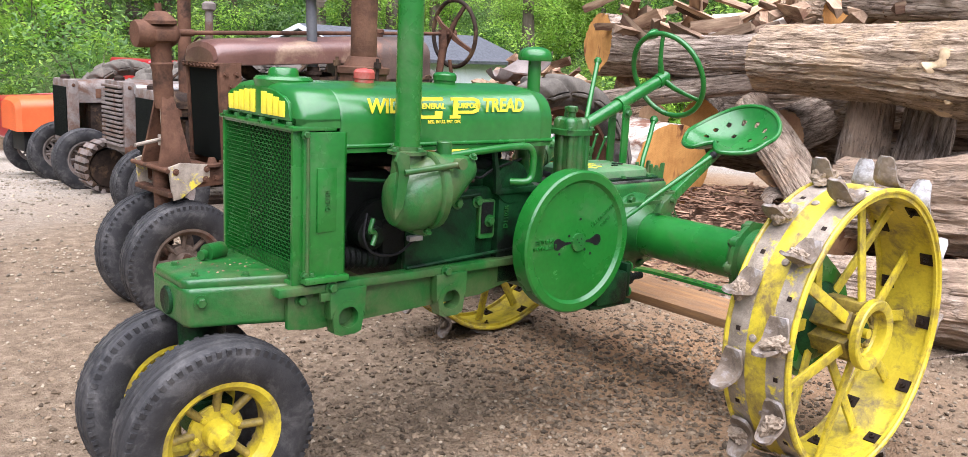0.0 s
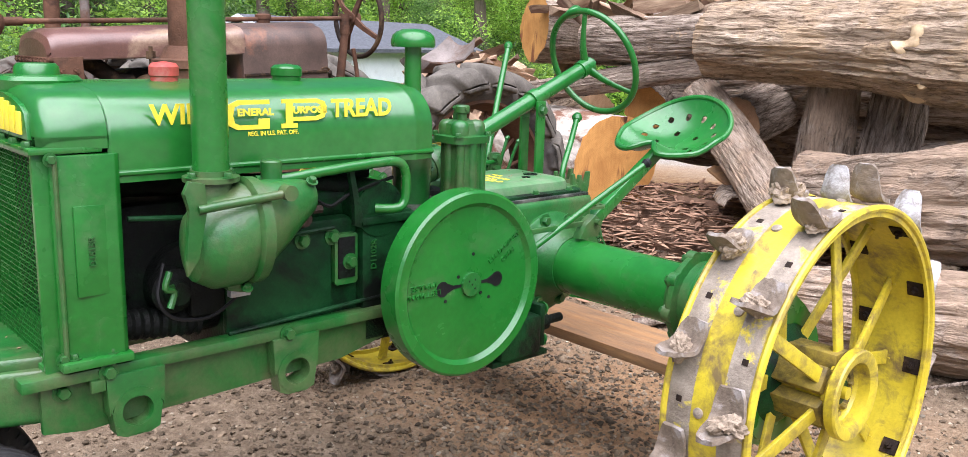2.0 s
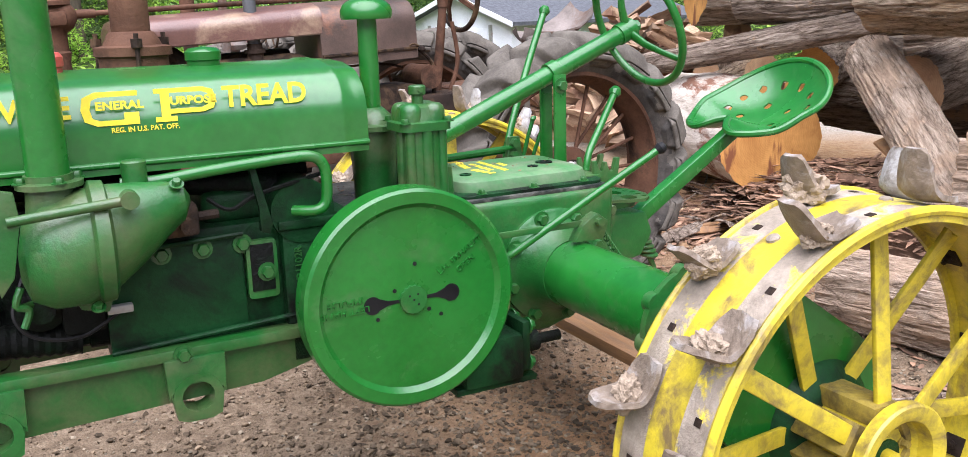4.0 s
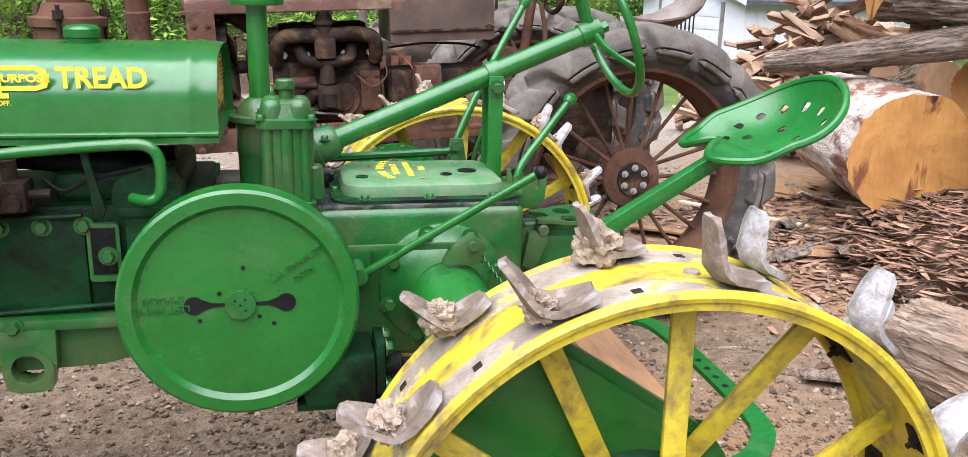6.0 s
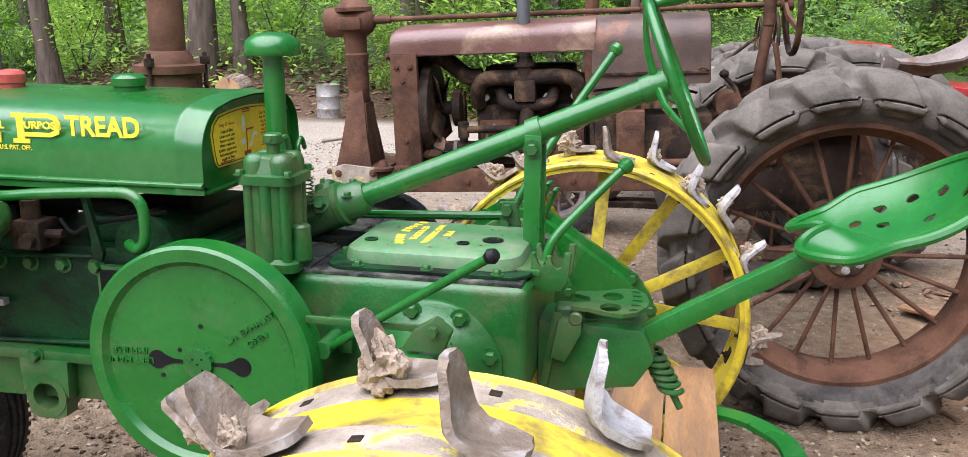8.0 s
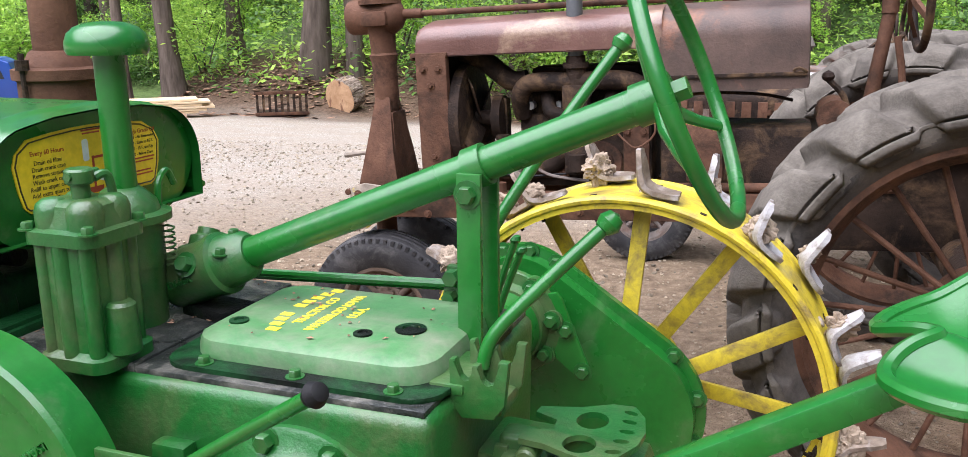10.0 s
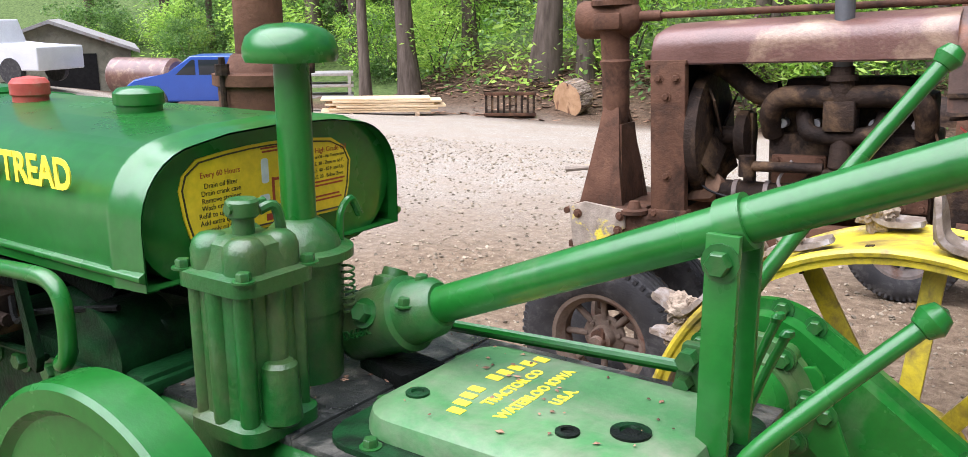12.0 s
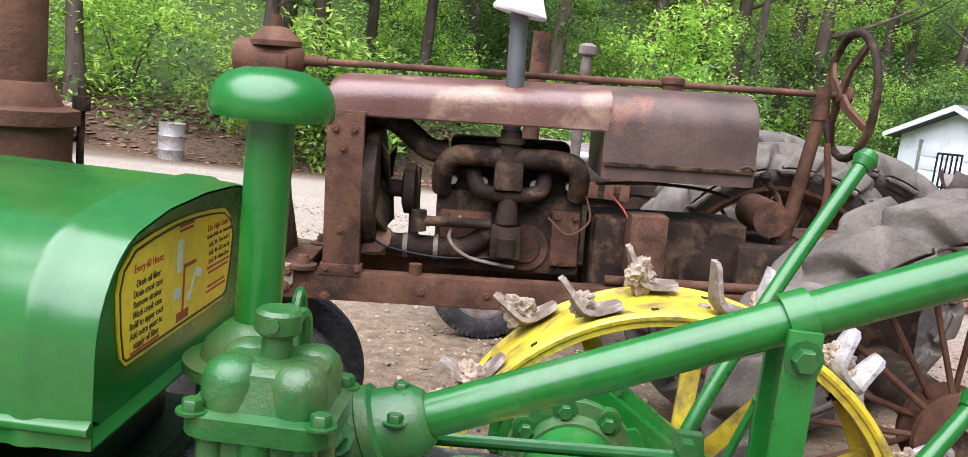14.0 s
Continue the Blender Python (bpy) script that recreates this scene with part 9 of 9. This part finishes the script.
# ---------------------------------------------------------------- more old tractors in the row
def old_tractor(x, y, label, paint, kind):
    t = thing("old_tractor", label, "tractor", Matrix.Translation((x, y, gz(x, y))))
    bm = B()
    box(bm, 0.0, 0.12, -0.26, 0.26, 0.5, 1.2, 0.03)
    rad = part("radiator", bm, paint, t)
    bm = B()
    skin(bm, [[(xx, yy, z) for yy, z in hood_profile(0, 0.24, 0.95 if kind != "green" else 1.05, 1.18, 0.08)] for xx in (0.1, 1.25)])
    part("hood", bm, paint if kind != "green" else RUST_DARK, t)
    bm = B()
    box(bm, 0.25, 0.95, -0.2, 0.2, 0.5, 0.95, 0.03)
    box(bm, 0.9, 2.0, -0.22, 0.22, 0.45, 0.85, 0.05)
    part("engine_block", bm, RUST_DARK, t)
    for s in (-1, 1):
        for k in range(7):
            part("hood_louvre", box(B(), 0.3 + 0.1 * k, 0.36 + 0.1 * k, s * 0.243 - 0.006, s * 0.243 + 0.006, 1.0, 1.1, 0.004), RUST, t)
        for z in (0.56, 1.14):
            part("bolt", BOLT_RUST, None, rad, "", aim((0.06, s * 0.26, z), (0, s, 0)))
    part("radiator_cap", lathe(B(), [(0.05, 0), (0.05, 0.03), (0.03, 0.045), (0, 0.05)], (0.06, 0, 1.2), (0, 0, 1), 18), RUST_DARK, rad)
    part("radiator_panel", box(B(), -0.012, 0.0, -0.21, 0.21, 0.56, 1.12, 0.004), CORE if kind != "crawler" else RUST_DARK, rad)
    part("fuel_bowl", cyl(B(), (0.55, -0.25, 0.85), (0.55, -0.25, 0.97), 0.04, bev=0.006), RUST, t)
    part("side_rail", box(B(), 0.0, 1.9, -0.27, -0.24, 0.47, 0.56, 0.006), RUST, t)
    if kind == "crawler":
        for k in range(14):
            bm = B()
            z = 0.56 + 0.044 * k
            box(bm, -0.04, 0.0, -0.24, 0.24, z, z + 0.026, 0.006)
            part("grille_slat", bm, GREY_IRON, rad)
        for s in (-1, 1):
            bm = B()
            outl = arc(0.1, 0.27, 0.27, 90, 270, 10) + arc(1.7, 0.3, 0.3, -90, 90, 10)
            inn = arc(0.1, 0.27, 0.22, 90, 270, 10) + arc(1.7, 0.3, 0.25, -90, 90, 10)
            n = len(outl)
            y0, y1 = s * 0.42, s * 0.68
            skin(bm, [[(px, y0, pz) for px, pz in outl], [(px, y1, pz) for px, pz in outl], [(px, y1, pz) for px, pz in inn], [(px, y0, pz) for px, pz in inn], [(px, y0, pz) for px, pz in outl]], cap=False)
            track = part("track", bm, RUST_DARK, t, "rusty crawler track")
            for k in range(0, n):
                px, pz = outl[k]
                nx_, nz_ = outl[(k + 1) % n]
                if abs(nx_ - px) + abs(nz_ - pz) < 0.4:
                    bm = B()
                    c = Vector((px, (y0 + y1) / 2, pz))
                    d = Vector((nx_ - px, 0, nz_ - pz)).normalized()
                    nn = Vector((-d.z, 0, d.x))
                    a = [c + d * p + nn * q for p, q in ((-0.03, -0.01), (0.03, -0.01), (0.012, 0.035), (-0.012, 0.035))]
                    skin(bm, [[v + Vector((0, -0.14, 0)) for v in a], [v + Vector((0, 0.14, 0)) for v in a]])
                    part("track_shoe", bm, GREY_IRON, track)
            for xx in (0.1, 0.6, 1.1, 1.7):
                bm = B()
                cyl(bm, (xx, s * 0.45, 0.26), (xx, s * 0.65, 0.26), 0.2 if xx in (0.1, 1.7) else 0.12)
                part("track_roller", bm, RUST_DARK, track)
        bm = B()
        lathe(bm, [(0.05, 0), (0.05, 0.18), (0.1, 0.19), (0.13, 0.23), (0.1, 0.3), (0.04, 0.33), (0, 0.335)], (0.75, -0.1, 1.16), (0, 0, 1), 22)
        part("air_precleaner", bm, GREY_IRON, t)
        bm = B()
        tube(bm, [(0.1, -0.3, 1.12), (1.2, -0.3, 1.16)], 0.05, 12)
        part("side_pipe", bm, GALV, t)
    else:
        small = OLD_FRONT
        for s in (-1, 1):
            front_wheel(t, small, Matrix.Translation((0.1, s * (0.2 if kind == "green" else 0.42), 0.345)) @ (Matrix.Rotation(math.pi, 4, 'Z') if s > 0 else Matrix.Identity(4)), "worn black front tyre")
            part("rear_tyre", RT, None, t, "grey lugged rear tyre", Matrix.Translation((2.1, s * 0.75, 0.745)) @ Matrix.Rotation(0.2, 4, 'Y'))
            bm = B()
            lathe(bm, [(0.1, -0.05), (0.5, -0.05), (0.55, -0.1), (0.57, -0.1), (0.57, 0.1), (0.55, 0.1), (0.1, 0.05)], (2.1, s * 0.75, 0.745), (0, 1, 0), 40)
            part("wheel_disc", bm, RUST_DARK, t)
        bm = B()
        cyl(bm, (0.1, -0.42, 0.345), (0.1, 0.42, 0.345), 0.035)
        cyl(bm, (2.1, -0.75, 0.745), (2.1, 0.75, 0.745), 0.08)
        box(bm, 0.05, 0.2, -0.06, 0.06, 0.34, 0.6, 0.01)
        part("axle_beam", bm, RUST_DARK, t)
        bm = B()
        tube(bm, [(1.65, 0.245 * math.cos(a), 1.52 + 0.2 * math.sin(a)) for a in (2 * math.pi * k / 32 for k in range(32))], 0.014, 8, closed=True)
        tube(bm, [(1.2, 0, 1.15), (1.65, 0, 1.52)], 0.018, 8)
        for k in range(3):
            a = k * 2.094
            tube(bm, [(1.65, 0, 1.52), (1.65, 0.24 * math.cos(a), 1.52 + 0.2 * math.sin(a))], 0.01, 6)
        part("steering_wheel", bm, RUST_DARK, t)
    return t


OLD_FRONT = front_wheel_meshes(0.345, 0.16, 0.2, RUBBER, GREY_IRON, "o")
tb = old_tractor(-0.5, 4.75, "weathered green and rust tractor in the row", GREY_IRON, "green")
for xx, yy, zz, r, mt in ((0.3, -0.1, 2.0, 0.055, RUST), (0.62, 0.1, 1.95, 0.035, GREY_IRON)):
    bm = B()
    cyl(bm, (xx, yy, 1.1), (xx, yy, zz), r)
    if mt is GREY_IRON:
        lathe(bm, [(0.05, zz - 0.06), (0.06, zz - 0.05), (0.06, zz), (0.03, zz + 0.02), (0, zz + 0.02)], (xx, yy, 0), (0, 0, 1), 18)
    part("smoke_pipe", bm, mt, tb)
old_tractor(-0.2, 6.3, "rusted crawler tractor with a ribbed grille", GREY_IRON, "crawler")
old_tractor(-0.25, 7.75, "grey-brown rusted tractor with a tall radiator", GREY_IRON, "plain")
# orange tractor and red pickup at the row's end
ot = thing("orange_tractor", "bright orange farm tractor with a plain hood", "tractor", Matrix.Translation((-0.3, 9.6, gz(0.3, 9.6))))
bm = B()
skin(bm, [[(x, y, z) for y, z in hood_profile(0, 0.36 + d, 0.62, 1.02 + d, 0.12)] for x, d in ((0.0, -0.05), (0.06, 0.0), (1.5, 0.02))])
part("hood", bm, ORANGE, ot)
bm = B()
box(bm, 0.1, 1.9, -0.25, 0.25, 0.35, 0.65, 0.03)
part("engine_block", bm, BLACK, ot)
for s in (-1, 1):
    front_wheel(ot, OLD_FRONT, Matrix.Translation((0.4, s * 0.5, 0.345)) @ (Matrix.Rotation(math.pi, 4, 'Z') if s > 0 else Matrix.Identity(4)), "black front tyre")
    part("rear_tyre", RT, None, ot, "black rear tyre", Matrix.Translation((1.8, s * 0.75, 0.745)))


def car(name, label, m, paint, L, prof, glass, wheels, width=1.7):
    c = thing(name, label, "car", m)
    bm = B()
    w = width / 2
    prism(bm, prof, 'y', -w, w, 0.05, 3)
    part("body", bm, paint, c)
    for poly in glass:
        for s in (-1, 1):
            bm = B()
            prism(bm, poly, 'y', s * (w - 0.01), s * (w + 0.006), 0.004)
            part("window", bm, GLASS, c, "dark tinted window")
    for x, r in wheels:
        for s in (-1, 1):
            bm = B()
            lathe(bm, [(r * 0.62, 0), (r * 0.95, -0.01), (r, 0.03), (r, 0.17), (r * 0.9, 0.2), (0, 0.2)], (x, s * (w + 0.012), r), (0, -s, 0), 28)
            wh = part("tyre", bm, RUBBER, c)
            bm = B()
            lathe(bm, [(0, 0.0), (r * 0.25, 0.0), (r * 0.6, 0.02), (r * 0.62, 0.05)], (x, s * (w + 0.0), r), (0, -s, 0), 24)
            part("rim", bm, GALV, wh)
    return c


SUV = [(0, 0.3), (4.2, 0.3), (4.35, 0.55), (4.35, 1.0), (4.15, 1.55), (3.9, 1.66), (1.9, 1.66), (1.25, 1.12), (0.25, 0.98), (0.0, 0.8)]
SUVG = [[(1.45, 1.1), (2.05, 1.1), (2.05, 1.55), (1.95, 1.55)], [(2.15, 1.1), (2.95, 1.1), (2.95, 1.55), (2.15, 1.55)], [(3.05, 1.1), (4.0, 1.1), (3.85, 1.55), (3.05, 1.55)]]
car("blue_car", "blue family car parked by the trees", Matrix.Translation((-23.9, 17.0, gz(-22.5, 18.0))) @ Matrix.Rotation(radians(38), 4, 'Z'), BLUE, 4.3, SUV, SUVG, ((0.85, 0.34), (3.5, 0.34)))
PICK = [(0, 0.4), (5.2, 0.4), (5.3, 0.7), (5.25, 1.05), (4.0, 1.1), (3.4, 1.75), (2.2, 1.78), (2.05, 1.1), (0.0, 1.05)]
PICKG = [[(2.2, 1.15), (3.7, 1.15), (3.35, 1.68), (2.25, 1.68)]]
car("white_pickup", "white pickup truck with a dark load bed", Matrix.Translation((-23.5, 14.4, gz(-26, 14))) @ Matrix.Rotation(radians(195), 4, 'Z'), SILVER, 5.3, PICK, PICKG, ((0.95, 0.38), (4.2, 0.38)), 1.8)
car("red_pickup", "red pickup truck behind the row of tractors", Matrix.Translation((0.7, 13.9, gz(2, 13.9))), RED, 5.3, PICK, PICKG, ((0.95, 0.38), (4.2, 0.38)), 1.8)

# ---------------------------------------------------------------- things at the yard's edge
for lv in range(6):
    for k in range(6):
        bm = B()
        box(bm, -1.32, 1.32, -0.06, 0.06, 0, 0.05, 0.004)
        thing("board", "pale sawn board in a low stack", "board", Matrix.Translation((-13.5 - 0.08 * k + 0.08 * ((lv * 7) % 5 - 2), 16.2 + 0.1 * k + 0.05 * ((lv * 7) % 5 - 2), gz(-13.1, 16.5) + 0.09 + 0.058 * lv)) @ Matrix.Rotation(radians(38), 4, 'Z'), "stacked boards", bm=bm, material=LUMBER)
for dx in (-0.8, 0.8):
    bm = B()
    box(bm, -0.05, 0.05, -0.1, 0.85, 0, 0.1, 0.004)
    thing("timber_bearer", "grey timber bearer under the boards", "timber", Matrix.Translation((-13.45 + dx * 0.8, 16.15 + dx * 0.6, gz(-13.1, 16.5) - 0.012)) @ Matrix.Rotation(radians(38), 4, 'Z'), "stack bearers", bm=bm, material=BARK_TAN)
crate = thing("steel_crate", "dark rusty open steel crate", "crate", Matrix.Translation((-11.0, 18.0, gz(-11.0, 18.0) - 0.01)) @ Matrix.Rotation(radians(30), 4, 'Z') @ Matrix.Scale(1.5, 4))
bm = B()
box(bm, -0.4, 0.4, -0.3, 0.3, 0, 0.05)
part("floor_plate", bm, RUST_DARK, crate)
for k in range(9):
    bm = B()
    box(bm, -0.4 + 0.095 * k, -0.36 + 0.095 * k, -0.31, -0.29, 0, 0.36)
    part("slat", bm, RUST_DARK, crate)
for z in (0.0, 0.33):
    bm = B()
    box(bm, -0.42, 0.42, -0.33, -0.3, z, z + 0.05, 0.004)
    part("edge_bar", bm, RUST, crate)
log((-9.75, 18.6, 0.4 + gz(-9.7, 18.6)), (-9.65, 19.1, 0.5 + gz(-9.7, 18.6)), 0.44, 0.42, BARK, CUT_PALE, 31, "big sawn log round standing on edge", group="log rounds by the bank")
barrel = thing("barrel", "dented galvanised steel barrel", "barrel", Matrix.Translation((-7.2, 18.6, gz(-7.2, 18.6) - 0.02)))
bm = B()
lathe(bm, [(0.27, 0), (0.285, 0.01), (0.28, 0.03), (0.28, 0.26), (0.29, 0.28), (0.28, 0.3), (0.28, 0.56), (0.29, 0.58), (0.28, 0.6), (0.28, 0.82), (0.29, 0.85), (0.27, 0.85), (0.265, 0.8), (0, 0.8)], (0, 0, 0), (0, 0, 1), 32)
part("drum", bm, GALV, barrel)
trailer = thing("flat_trailer", "small silver metal trailer", "trailer", Matrix.Translation((-15.6, 16.2, gz(-15.6, 16.2))) @ Matrix.Rotation(radians(40), 4, 'Z'))
for z in (0.35, 0.62, 0.9):
    bm = B()
    box(bm, -0.9, 0.9, -0.5, 0.5, z, z + 0.07, 0.01)
    part("deck_rail", bm, GALV, trailer)
for x in (-0.8, 0.8):
    for y in (-0.45, 0.45):
        bm = B()
        box(bm, x - 0.04, x + 0.04, y - 0.04, y + 0.04, 0, 0.95)
        part("post", bm, GALV, trailer)
tankd = thing("storage_tank", "red-brown steel tank lying on its side", "tank", Matrix.Translation((-25.6, 17.6, gz(-25.6, 17.6) + 0.6)))
bm = B()
lathe(bm, [(0, 0), (0.5, 0.04), (0.6, 0.15), (0.6, 2.4), (0.5, 2.5), (0, 2.55)], (0, 0, 0), (1, 0.2, 0), 30)
part("shell", bm, RUST_RED, tankd)
barn = thing("low_shed", "low olive-grey shed with a dull metal roof", "shed", Matrix.Translation((-28.6, 17.4, gz(-28.6, 17.4))) @ Matrix.Rotation(radians(144), 4, 'Z'))
bm = B()
box(bm, 0, 7, -2.5, 2.5, -0.5, 1.2)
prism(bm, [(-2.5, 1.2), (2.5, 1.2), (0, 2.1)], 'x', 0, 7)
part("wall", bm, OLIVE, barn)
bm = B()
prism(bm, [(-2.8, 1.1), (0, 2.11), (2.8, 1.1), (2.8, 1.2), (0, 2.23), (-2.8, 1.2)], 'x', -0.25, 7.3)
part("roof", bm, GALV, barn)
bm = B()
box(bm, -0.03, 0.0, -1.4, 0.2, -0.4, 1.1)
part("door_opening", bm, BLACK, barn, "dark open doorway")
